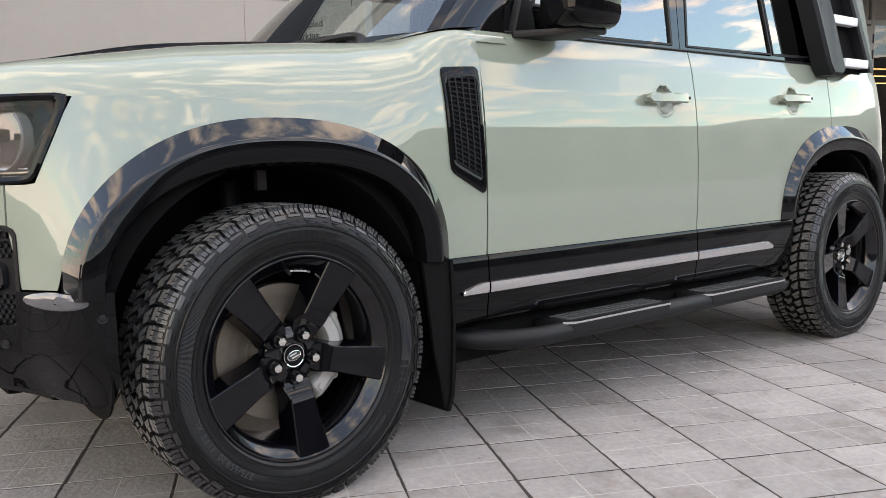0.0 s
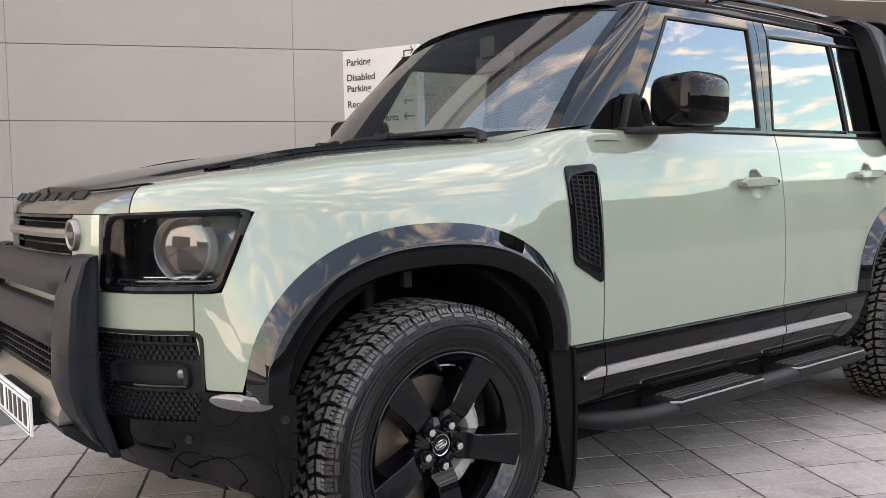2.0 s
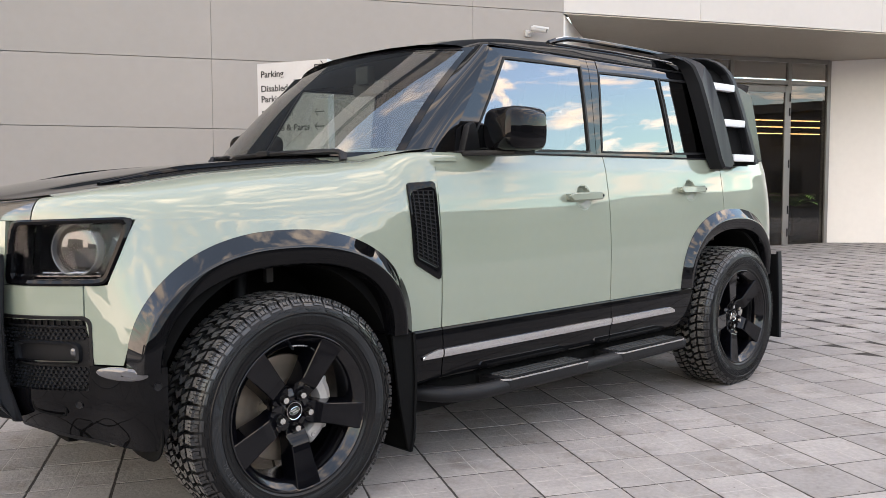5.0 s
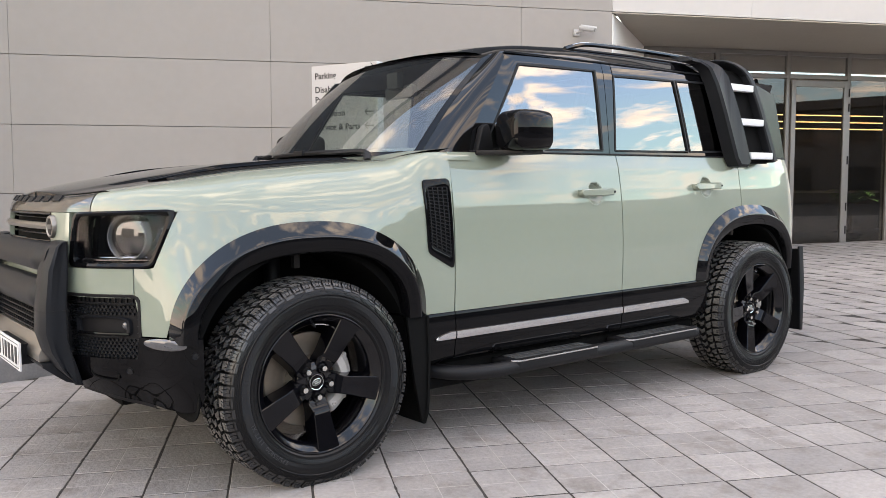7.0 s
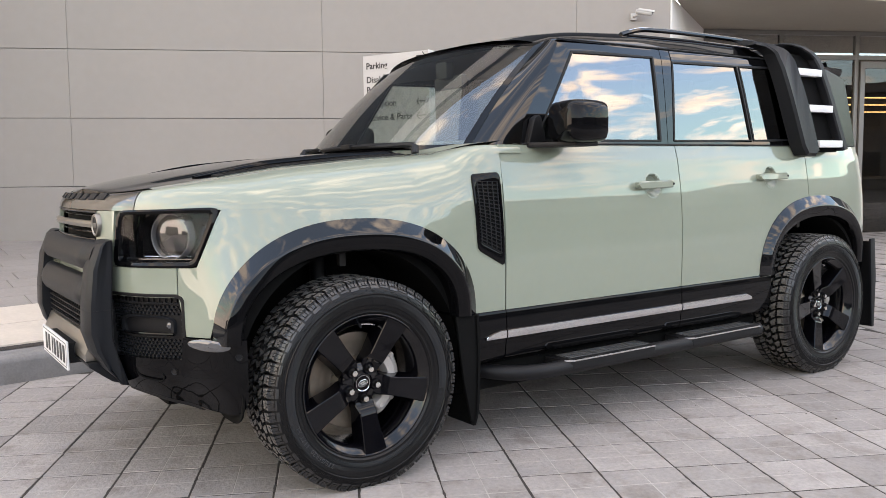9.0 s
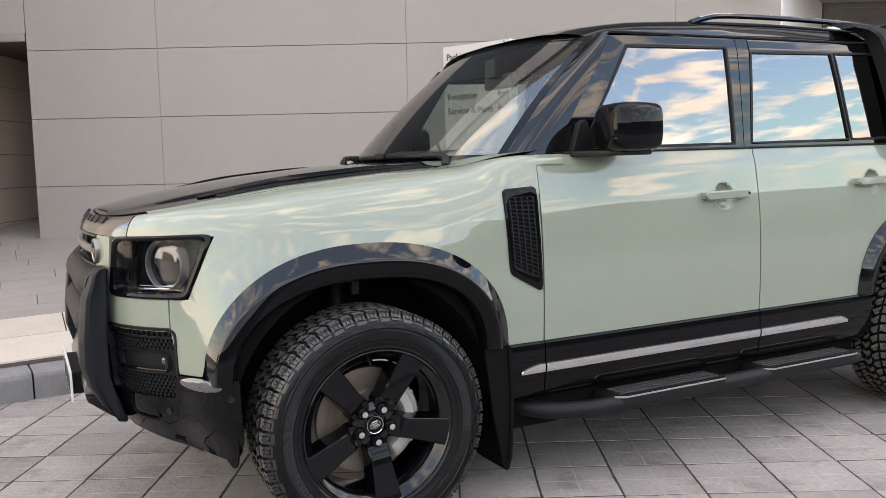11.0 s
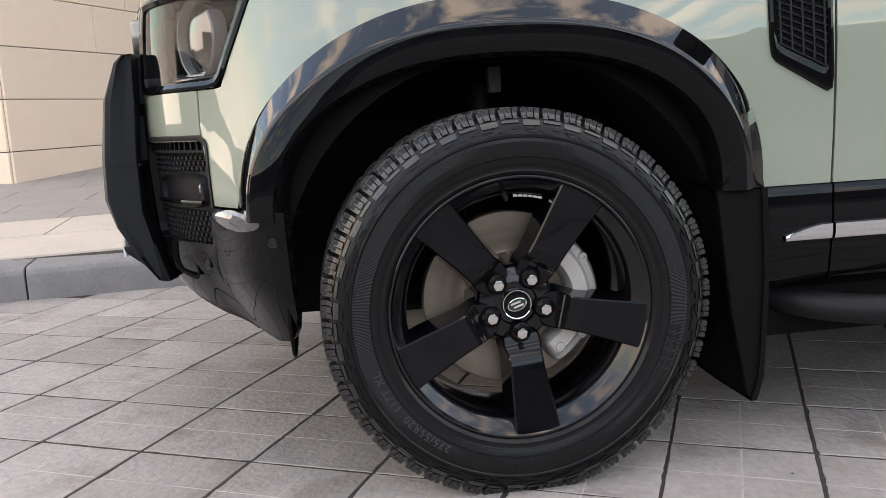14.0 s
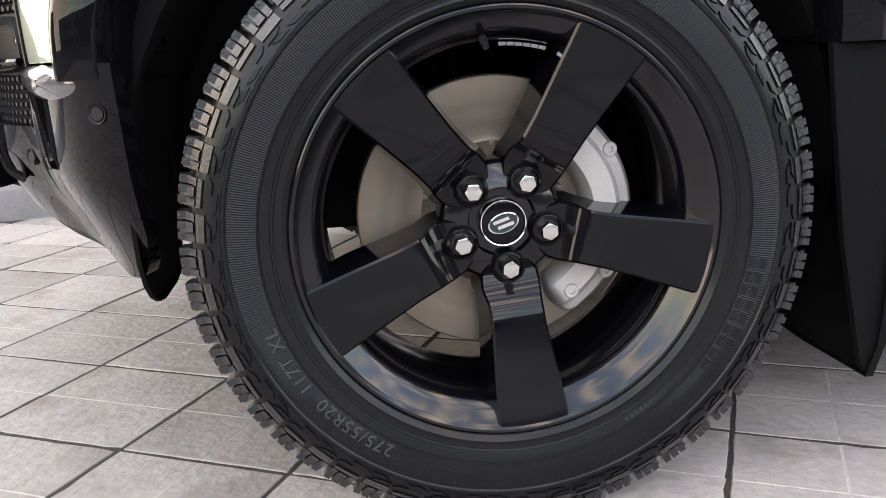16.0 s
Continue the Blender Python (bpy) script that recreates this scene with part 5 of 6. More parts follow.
# door handles
def handle_side(xc, zc):
    out = []
    bm = bmesh.new()
    rows = []
    for k in range(36):
        a = 2 * math.pi * k / 36
        rows.append([B(sx(xc + 0.008 + w * BOWL[0] * math.cos(a)), zc + w * BOWL[1] * math.sin(a), o) for w, o in ((1.16, 0.0004), (1.08, 0.0012), (1.0, 0.0006), (0.93, -0.004), (0.8, -0.018), (0.5, -0.028), (0.0, -0.031))])
    grid(bm, rows, close=True)
    out.append(("door_handle", bm, PAINT, "pale green door handle over a round recess"))
    bm = bmesh.new()
    rows = []
    for i in range(17):
        t = i / 16
        x = xc - 0.125 + 0.25 * t
        e = min(1.0, math.sqrt(max(0.02, min(t, 1 - t) / 0.05)))
        o = 0.028 + 0.012 * math.sin(math.pi * t)
        zz = zc + 0.004 + 0.004 * t
        rows.append([B(sx(x), zz + b * e, o + d) for b, d in ((-0.017, -0.008), (-0.019, 0.002), (-0.014, 0.009), (0.012, 0.010), (0.018, 0.003), (0.016, -0.008))])
    vv = grid(bm, rows, ring=True)
    bm.faces.new(vv[0])
    bm.faces.new(vv[-1][::-1])
    out.append(("grip", bm, PAINT, ""))
    for dx in (-0.105, 0.105):
        bm = bmesh.new()
        m = frame_at(sx(xc + dx), zc + 0.004, 0.014)
        box(bm, (-0.014, -0.014, -0.014), (0.014, 0.018, 0.014), 0.004, m)
        out.append(("mount", bm, PAINT, ""))
    bm = bmesh.new()
    m = frame_at(sx(xc + 0.112), zc + 0.007, 0.041)
    revolve(bm, [(0.0, -0.001), (0.006, -0.001), (0.0065, 0.003)], 12)
    bmesh.ops.transform(bm, matrix=m, verts=bm.verts)
    out.append(("lock", bm, TRIM, ""))
    return out


for xc, zc in ((1.625, 1.108), (2.572, 1.132)):
    for side in (1, -1):
        root = None
        for name, bm, material, label in handle_side(xc, zc):
            if side < 0:
                bmesh.ops.scale(bm, vec=(1, -1, 1), verts=bm.verts)
            ob = part(name, bm, material, root or car, label)
            root = root or ob


# ---- upper body ----
def gh(z):
    return float(np.interp(z, [1.28, 1.31, 1.45, 1.60, 1.70, 1.745, 1.78, 1.81, 1.835], [0.876, 0.870, 0.852, 0.831, 0.814, 0.805, 0.792, 0.772, 0.745]))


def taper(x):
    return 0.055 * ease((x - 2.9) / 0.9) + 0.03 * ease((1.25 - x) / 0.6)


def U(x, z, o=0.0):
    """Point of the near side above the belt line."""
    return Vector((x, -(gh(z) - taper(x) + o), z + 0.25 * max(0.0, o) * 0))


def side_patch(c, nu=10, nv=10, o=0.0, depth=0.012):
    """c: four (x, z) corners, bottom front, bottom rear, top rear, top front."""
    rows = []
    for i in range(nu + 1):
        u = i / nu
        rows.append([U(lerp(lerp(c[0][0], c[1][0], u), lerp(c[3][0], c[2][0], u), v), lerp(lerp(c[0][1], c[1][1], u), lerp(c[3][1], c[2][1], u), v), o) for v in [j / nv for j in range(nv + 1)]])
    return sheet(rows, depth, (0, 1, 0))


# panes
WF = [(0.955, 1.328), (1.742, 1.332), (1.748, 1.738), (1.215, 1.730)]
WR = [(1.852, 1.332), (2.470, 1.338), (2.408, 1.730), (1.900, 1.722)]
WQ = [(2.498, 1.338), (2.890, 1.346), (2.815, 1.736), (2.438, 1.731)]
for name, c in (("front_side_window", WF), ("rear_side_window", WR), ("quarter_window", WQ)):
    both(name, side_patch(c, 8, 8, -0.006, 0.0), W_DOOR if name.startswith("front") else W_SIDE, "tinted side window")


def rim_of(c, w, o0, o1):
    """A rubber seal round a pane."""
    cx, cz = sum(p[0] for p in c) / 4, sum(p[1] for p in c) / 4
    loop = []
    for k in range(4):
        a, b = c[k], c[(k + 1) % 4]
        loop += [(lerp(a[0], b[0], t / 8), lerp(a[1], b[1], t / 8)) for t in range(8)]
    bm = bmesh.new()
    rows = []
    for x, z in loop:
        d = math.hypot(x - cx, z - cz)
        f = 1 + w / d
        rows.append([U(x, z, o0), U(x, z, o1), U(cx + (x - cx) * f, cz + (z - cz) * f, o1), U(cx + (x - cx) * f, cz + (z - cz) * f, o0)])
    grid(bm, rows, close=True)
    return bm


for c in (WF, WR, WQ):
    both("window_seal", rim_of(c, 0.012, -0.012, 0.003), TRIM)
# black pillars and frames between the panes
BELT = 1.312
frames = [
    [(0.825, BELT), (0.947, BELT), (1.207, 1.738), (1.138, 1.775)],
    [(0.947, BELT), (1.750, BELT), (1.750, 1.322), (0.945, 1.318)],
    [(1.138, 1.775), (1.207, 1.738), (1.757, 1.746), (1.757, 1.788)],
    [(1.750, BELT), (1.797, BELT), (1.818, 1.790), (1.757, 1.788)],
    [(1.801, BELT), (1.843, BELT), (1.892, 1.790), (1.822, 1.790)],
    [(1.843, BELT), (2.478, BELT), (2.478, 1.324), (1.843, 1.322)],
    [(1.892, 1.790), (1.892, 1.730), (2.423, 1.738), (2.423, 1.795)],
    [(2.478, BELT), (2.492, BELT), (2.430, 1.738), (2.416, 1.738)],
    [(2.423, 1.795), (2.423, 1.738), (2.823, 1.744), (2.823, 1.798)],
    [(2.492, BELT), (2.902, BELT), (2.896, 1.338), (2.492, 1.328)],
    [(2.902, BELT), (3.33, BELT), (3.27, 1.798), (2.823, 1.798)],
]
for c in frames:
    both("window_frame", side_patch(c, 8, 8, 0.0, 0.015), ROOFBLACK, "gloss black window frame")
both("rear_glass_side", side_patch([(3.332, BELT), (3.565, BELT), (3.525, 1.72), (3.285, 1.78)], 8, 8, 0.0, 0.0), PRIVACY, "dark wrap-round rear glass")
bm = bmesh.new()
tube(bm, [B(sx(lerp(0.84, 3.56, i / 40)), 1.3065, 0.003) for i in range(41)], 0.0042, 6)
both("belt_strip", bm, TRIM, "black belt strip under the windows")

# windscreen
def ws(u, v, o=0.0):
    """u from -1 (near side) to 1, v from 0 at the scuttle to 1 at the roof."""
    a = abs(u)
    bx, bz = 0.42 + 0.215 * a ** 2.2, 1.292 - 0.002 * a
    tx, tz = 1.035 + 0.105 * a ** 2.2, 1.828 - 0.040 * a ** 2.4
    h = lerp(0.805, 0.712, v)
    bow = 0.022 * math.sin(math.pi * v)
    return Vector((lerp(bx, tx, v) - bow * 0.8 - o * 0.7, u * h, lerp(bz, tz, v) + bow * 0.5 + o * 0.7))


part("windscreen", sheet([[ws(lerp(-0.985, 0.985, i / 30), lerp(0.0, 0.985, j / 16)) for j in range(17)] for i in range(31)]), W_FRONT, car, "clear windscreen reflecting sky and building")
bm = bmesh.new()
loop = [(lerp(-0.985, 0.985, i / 30), 0.985) for i in range(31)] + [(0.985, lerp(0.985, 0, i / 14)) for i in range(1, 15)] + [(lerp(0.985, -0.985, i / 30), 0.0) for i in range(1, 31)] + [(-0.985, lerp(0, 0.985, i / 14)) for i in range(1, 14)]
grid(bm, [[ws(u, v, 0.0015), ws(u * 0.955, lerp(0.5, v, 0.93), 0.0015)] for u, v in loop], close=True)
part("windscreen_band", bm, GLOSS, car, "black printed edge of the windscreen")
# pillars beside the windscreen
rows = []
for j in range(17):
    v = j / 16 * 1.05 - 0.05
    a = ws(-0.985, v)
    b = U(lerp(0.825, 1.138, v), lerp(BELT, 1.775, v))
    n = Vector((-0.5, -0.6, 0.3)).normalized()
    rows.append([a.lerp(b, k / 6) + n * 0.018 * math.sin(math.pi * k / 6) for k in range(7)])
both("windscreen_pillar", sheet(rows), ROOFBLACK, "gloss black windscreen pillar")

# roof
def roof_z(x):
    return float(np.interp(x, [1.0, 1.15, 1.4, 1.8, 2.2, 2.7, 3.1, 3.35, 3.5, 3.58], [1.827, 1.860, 1.896, 1.919, 1.925, 1.920, 1.908, 1.890, 1.862, 1.825]))


rows = []
sec = [(0.0, 0.0), (0.25, 0.002), (0.45, 0.010), (0.58, 0.024), (0.66, 0.042), (0.705, 0.064), (0.735, 0.09), (0.757, 0.115)]
for i in range(37):
    x = lerp(1.015, 3.56, i / 36)
    k = ease((x - 1.0) / 0.35)
    row = []
    for sg in (-1, 1):
        pts = []
        for h, d in sec:
            hh = h * lerp(0.945, 1.0, k) * (1 - 0.05 * ease((x - 3.0) / 0.5))
            lead = 0.115 * (hh / 0.72) ** 2.2 * (1 - ease((x - 1.015) / 0.3))
            pts.append(Vector((x + lead, sg * hh, roof_z(x) - d * lerp(0.72, 1.0, k))))
        row += pts[::-1] if sg < 0 else pts[1:]
    rows.append(row)
part("roof", sheet(rows), ROOFBLACK, car, "gloss black roof")
rows = []
for i in range(37):
    x = lerp(1.10, 3.54, i / 36)
    k = ease((x - 1.0) / 0.35)
    a = Vector((x, -0.757 * lerp(0.945, 1.0, k) * (1 - 0.05 * ease((x - 3.0) / 0.5)), roof_z(x) - 0.115 * lerp(0.72, 1, k)))
    b = U(max(x, 1.138), 1.787)
    rows.append([a.lerp(b, j / 5) + Vector((0, -0.008 * math.sin(math.pi * j / 5), 0)) for j in range(6)])
both("roof_side", sheet(rows), ROOFBLACK)
bm = bmesh.new()
tube(bm, [U(lerp(1.14, 2.85, i / 24), 1.792, 0.004) for i in range(25)], 0.0045, 6)
both("gutter_strip", bm, SATIN)
# tail
rows = [[Vector((lerp(3.742, 3.56, ease((z - 1.25) / 0.6)) - 0.12 * abs(u) ** 4, u * lerp(0.80, 0.70, ease((z - 1.2) / 0.65)), z)) for u in [lerp(-1, 1, i / 12) for i in range(13)]] for z in (0.45, 0.7, 1.0, 1.3, 1.5, 1.7, 1.83)]
part("tailgate", sheet(rows), GLOSS, car)
rows = [[B(s, z, o) for z, o in ((0.40, -0.05), (0.46, 0.0), (0.58, 0.012), (0.695, 0.008), (0.70, -0.02))] for s in [lerp(sx(3.56), sx(3.742) + 0.3, i / 14) for i in range(15)]]
both("rear_bumper", sheet(rows), GLOSS)

# roof rails
rail = []
for k, x in enumerate([1.68, 1.76, 1.86, 2.1, 2.4, 2.7, 2.86]):
    rail.append((x, -0.665, roof_z(x) - 0.045 + (0.0, 0.018, 0.030, 0.032, 0.032, 0.03, 0.026)[k]))
bm = bmesh.new()
tube(bm, smooth_path(rail, 6), 0.0125, 10)
rl = both("roof_rail", bm, ROOFBLACK, "black roof rail with a silver top edge")
bm = bmesh.new()
tube(bm, [Vector(p) + Vector((0, -0.006, 0.009)) for p in smooth_path(rail, 6)[4:]], 0.0034, 6)
both("rail_edge", bm, SILVER, parent=rl[0])

# side ladder over the rear pillar


def lad_y(z):
    return -float(np.interp(z, [1.24, 1.60, 1.77, 1.83, 1.87, 1.905], [0.928, 0.873, 0.838, 0.808, 0.76, 0.67]))


def lean(z):
    return 0.118 * (1.84 - z) / 0.58


def stile(outline, depth, bevel_in):
    bm = bmesh.new()
    n = len(outline)
    cx = sum(p[0] for p in outline) / n
    cz = sum(p[1] for p in outline) / n
    loops = []
    for o, f in ((-0.03, 1.0), (depth - 0.014, 1.0), (depth, 1 - bevel_in)):
        lp = []
        for k, (x, z) in enumerate(outline):
            a, b = Vector(outline[k - 1]), Vector(outline[(k + 1) % n])
            d = (b - a).normalized()
            nrm = Vector((-d.y, d.x))
            off = (1 - f)
            lp.append(Vector((x + nrm.x * off - lean(z), lad_y(z + nrm.y * off) - o, z + nrm.y * off)))
        loops.append(lp)
    vv = grid(bm, loops, ring=True)
    bm.faces.new(vv[-1])
    bm.faces.new(vv[0][::-1])
    bmesh.ops.triangulate(bm, faces=[f for f in bm.faces if len(f.verts) > 4])
    return bm


def dense_loop(p, n=6):
    out = []
    for k in range(len(p)):
        a, b = p[k], p[(k + 1) % len(p)]
        out += [(lerp(a[0], b[0], t / n), lerp(a[1], b[1], t / n)) for t in range(n)]
    return out


lad = both("side_ladder", stile(dense_loop([(2.900, 1.300), (2.940, 1.250), (3.025, 1.246), (3.058, 1.275), (2.97, 1.50), (2.84, 1.785), (2.785, 1.862), (2.68, 1.895), (2.56, 1.895), (2.56, 1.862), (2.635, 1.852), (2.68, 1.81)]), 0.062, 0.014), SATIN, "dark grey side ladder with white rungs")


def lad_x(z):
    return 3.045 - (z - 1.29) * 0.485 - lean(z)


rows = []
for k in range(19):
    z = lerp(1.275, 1.80, min(1.0, k / 14))
    x = lad_x(z) + 0.245
    y = lad_y(z)
    if k > 14:
        f = (k - 14) / 4
        x, z, y = x - 0.20 * f, 1.80 + 0.085 * math.sin(f * math.pi / 2), y + 0.10 * f * f
    rows.append([(x, y + 0.06, z), (x, y - 0.050, z), (x + 0.008, y - 0.058, z + 0.003), (x + 0.040, y - 0.058, z + 0.010), (x + 0.048, y - 0.050, z + 0.012), (x + 0.048, y + 0.06, z + 0.012)])
bm = bmesh.new()
vv = grid(bm, rows, ring=True)
bm.faces.new(vv[0])
bm.faces.new(vv[-1][::-1])
both("rear_stile", bm, SATIN, parent=lad[0])
bm = bmesh.new()
grid(bm, [[(lad_x(z) + lerp(-0.03, 0.25, u), lad_y(z) - 0.006, z) for u in (0, 0.5, 1)] for z in [lerp(1.268, 1.83, i / 10) for i in range(11)]])
both("ladder_back", bm, MATT, parent=lad[0])
for z in (1.300, 1.500, 1.705):
    x0 = lad_x(z)
    bm = bmesh.new()
    box(bm, (x0 + 0.012, lad_y(z) - 0.058, z - 0.006), (x0 + 0.245, lad_y(z) - 0.012, z + 0.034), 0.006)
    both("rung", bm, WHITE, "white-topped ladder rung", parent=lad[0])
bm = bmesh.new()
for x, z, ln in ((2.86, 1.42, 0.1), (2.73, 1.72, 0.1)):
    box(bm, (x + 0.26, -0.90 + (z - 1.4) * 0.2, z), (x + 0.33, -0.84 + (z - 1.4) * 0.2, z + 0.02), 0.004)
both("ladder_clamp", bm, TRIM, parent=lad[0])

# mirrors
def mirror_parts():
    out = []
    bm = bmesh.new()
    rows = []
    # shell: rounded box, mirror face towards the rear
    for x, f in ((0.920, 0.55), (0.927, 0.80), (0.945, 0.93), (0.98, 1.0), (1.055, 1.0), (1.11, 0.97), (1.125, 0.93)):
        row = []
        for k in range(28):
            a = 2 * math.pi * k / 28
            c, s = math.cos(a), math.sin(a)
            c, s = math.copysign(abs(c) ** 0.5, c), math.copysign(abs(s) ** 0.5, s)
            row.append((x + 0.02 * c, -1.035 + 0.118 * f * c, 1.395 + 0.093 * f * s))
        rows.append(row)
    vv = grid(bm, rows, ring=True)
    bm.faces.new(vv[0][::-1])
    bm.faces.new(vv[-1])
    out.append(("door_mirror", bm, GLOSS, "gloss black door mirror on a slim arm"))
    bm = bmesh.new()
    rows = []
    for k in range(28):
        a = 2 * math.pi * k / 28
        c, s = math.cos(a), math.sin(a)
        c, s = math.copysign(abs(c) ** 0.5, c), math.copysign(abs(s) ** 0.5, s)
        rows.append([(1.1265 + 0.02 * c * w, -1.035 + 0.103 * c * w, 1.395 + 0.080 * s * w) for w in (1.0, 0.0)])
    grid(bm, rows, close=True)
    out.append(("mirror_glass", bm, CHROME, "mirror glass"))
    bm = bmesh.new()
    prism(bm, [(0.86, -0.835), (1.0, -0.835), (1.10, -0.96), (1.10, -1.09), (0.97, -1.09), (0.94, -0.99), (0.875, -0.90)], 1.290, 1.312, "z", 0.008)
    out.append(("mirror_arm", bm, TRIM, ""))
    bm = bmesh.new()
    prism(bm, [(0.885, 1.308), (0.985, 1.308), (0.975, 1.36), (0.957, 1.425), (0.945, 1.435), (0.92, 1.42)], -0.885, -0.845, "y", 0.008)
    out.append(("mirror_base", bm, TRIM, ""))
    return out


for side in (1, -1):
    root = None
    for name, bm, material, label in mirror_parts():
        if side < 0:
            bmesh.ops.scale(bm, vec=(1, -1, 1), verts=bm.verts)
        ob = part(name, bm, material, root or car, label)
        root = root or ob

# wipers
def wiper(y0, y1, pivot_y):
    bm = bmesh.new()
    a = ws(pivot_y / 0.8, 0.0, 0.0) + Vector((-0.06, 0, -0.022))
    mid = ws(lerp(y0, y1, 0.45) / 0.8, 0.030, 0.016)
    path = smooth_path([a, a + Vector((0.02, (mid.y - a.y) * 0.12, 0.045)), a.lerp(mid, 0.5) + Vector((0, 0, 0.018)), mid], 5)
    tube(bm, path, [0.018] * 4 + [0.012] * 5 + [0.008] * (len(path) - 9), 8)
    w = part("wiper", bm, SATIN, car, "black windscreen wiper resting at the scuttle")
    bm = bmesh.new()
    tube(bm, [ws(lerp(y0, y1, i / 16) / 0.8, 0.020 + 0.012 * i / 16, 0.014) for i in range(17)], [0.006] + [0.011] * 15 + [0.006], 6)
    part("wiper_blade", bm, TRIM, w)
    bm = bmesh.new()
    box(bm, mid - Vector((0.02, 0.045, 0.012)), mid + Vector((0.02, 0.045, 0.012)), 0.005)
    part("wiper_joint", bm, TRIM, w)


wiper(0.24, -0.46, -0.60)
wiper(0.70, 0.30, 0.42)

# mud flaps, running boards
rows = []
for z in [lerp(0.60, 0.135, i / 10) for i in range(11)]:
    xe = float(np.interp(z, [0.128, 0.19, 0.42, 0.60], [0.520, 0.541, 0.552, 0.545]))
    rows.append([(xe, -0.955, z), (xe - 0.004, -0.80, z), (xe - 0.010, -0.66, z + 0.01)])
bm = sheet(rows, 0.012, (-1, 0, 0))
both("mud_flap", bm, MATT, "black rubber mud flap")
bm = bmesh.new()
prism(bm, [(0.437, 0.600), (0.546, 0.598), (0.556, 0.42), (0.545, 0.185), (0.528, 0.130), (0.508, 0.145), (0.47, 0.33), (0.448, 0.50)], -0.948, -0.934, "y", 0.004)
both("mud_flap_edge", bm, MATT)
bm = sheet([[(3.61, -0.93, z), (3.60, -0.66, z)] for z in (0.72, 0.5, 0.3, 0.19)], 0.012, (-1, 0, 0))
both("mud_flap", bm, TRIM, "black rubber mud flap")
bm = bmesh.new()
prism(bm, [(3.555, 0.74), (3.60, 0.74), (3.625, 0.50), (3.615, 0.19), (3.59, 0.19), (3.575, 0.45)], -0.948, -0.934, "y", 0.004)
both("mud_flap_edge", bm, SATIN)

bm = bmesh.new()
tube(bm, smooth_path([(0.60, -0.78, 0.335), (0.72, -0.90, 0.318), (0.86, -0.955, 0.312), (1.05, -0.965, 0.312), (1.8, -0.965, 0.315), (2.42, -0.962, 0.318)], 8), 0.034, 14)
rb = both("running_board", bm, TRIM, "dark grey tubular running board with two treads")
for x0, x1 in ((0.985, 1.585), (1.795, 2.405)):
    bm = bmesh.new()
    prism(bm, [(x0 + 0.05, -1.000), (x0 + 0.015, -0.975), (x0, -0.86), (x1, -0.86), (x1, -0.985), (x1 - 0.02, -1.000)], 0.305, 0.347, "z", 0.006)
    both("step_tread", bm, TRIM, "black ribbed step tread", parent=rb[0])
    bm = bmesh.new()
    for k in range(4):
        y = -0.968 + 0.026 * k
        box(bm, (x0 + 0.05, y, 0.3465), (x1 - 0.03, y + 0.012, 0.3515), 0.002)
    both("tread_rib", bm, RIB, parent=rb[0])
    bm = bmesh.new()
    box(bm, (x0 + 0.052, -1.0035, 0.339), (x1 - 0.022, -0.996, 0.3475), 0.002)
    prism(bm, [(x0 + 0.014, -0.978), (x0 + 0.052, -1.0035), (x0 + 0.054, -0.997), (x0 + 0.02, -0.972)], 0.339, 0.3475, "z")
    both("step_edge", bm, SILVER, "silver step edge", parent=rb[0])

# cabin
part("cabin_floor", boxes(((0.55, -0.80, 0.60), (3.5, 0.80, 0.66)), bevel=0.02), CABIN, car)
bm = bmesh.new()
prism(bm, [(0.52, 1.27), (0.72, 1.275), (1.02, 1.20), (1.06, 1.08), (1.0, 0.9), (0.6, 0.7)], -0.78, 0.78, "y", 0.03)
part("dashboard", bm, CABIN, car, "dark dashboard")
bm = bmesh.new()
tube(bm, [(1.16 + 0.07 * math.sin(a), -0.40 + 0.18 * math.cos(a), 1.13 + 0.17 * math.sin(a)) for a in [2 * math.pi * k / 32 for k in range(33)]], 0.016, 8, caps=False)
box(bm, (1.10, -0.46, 1.08), (1.15, -0.34, 1.18), 0.02)
part("steering_wheel", bm, CABIN, car)


def seat(x, y):
    bm = bmesh.new()
    box(bm, (x, y - 0.25, 0.66), (x + 0.5, y + 0.25, 0.98), 0.06, None, 3)
    prism(bm, [(x + 0.42, 0.95), (x + 0.56, 0.95), (x + 0.70, 1.50), (x + 0.60, 1.54)], y - 0.24, y + 0.24, "y", 0.04, None, 3)
    s = part("seat", bm, SEAT, car, "dark leather car seat")
    bm = bmesh.new()
    prism(bm, [(x + 0.60, 1.57), (x + 0.68, 1.56), (x + 0.72, 1.75), (x + 0.65, 1.76)], y - 0.13, y + 0.13, "y", 0.035, None, 3)
    tube(bm, [(x + 0.645, y - 0.06, 1.49), (x + 0.655, y - 0.06, 1.60)], 0.007, 6)
    tube(bm, [(x + 0.645, y + 0.06, 1.49), (x + 0.655, y + 0.06, 1.60)], 0.007, 6)
    part("headrest", bm, SEAT, s)


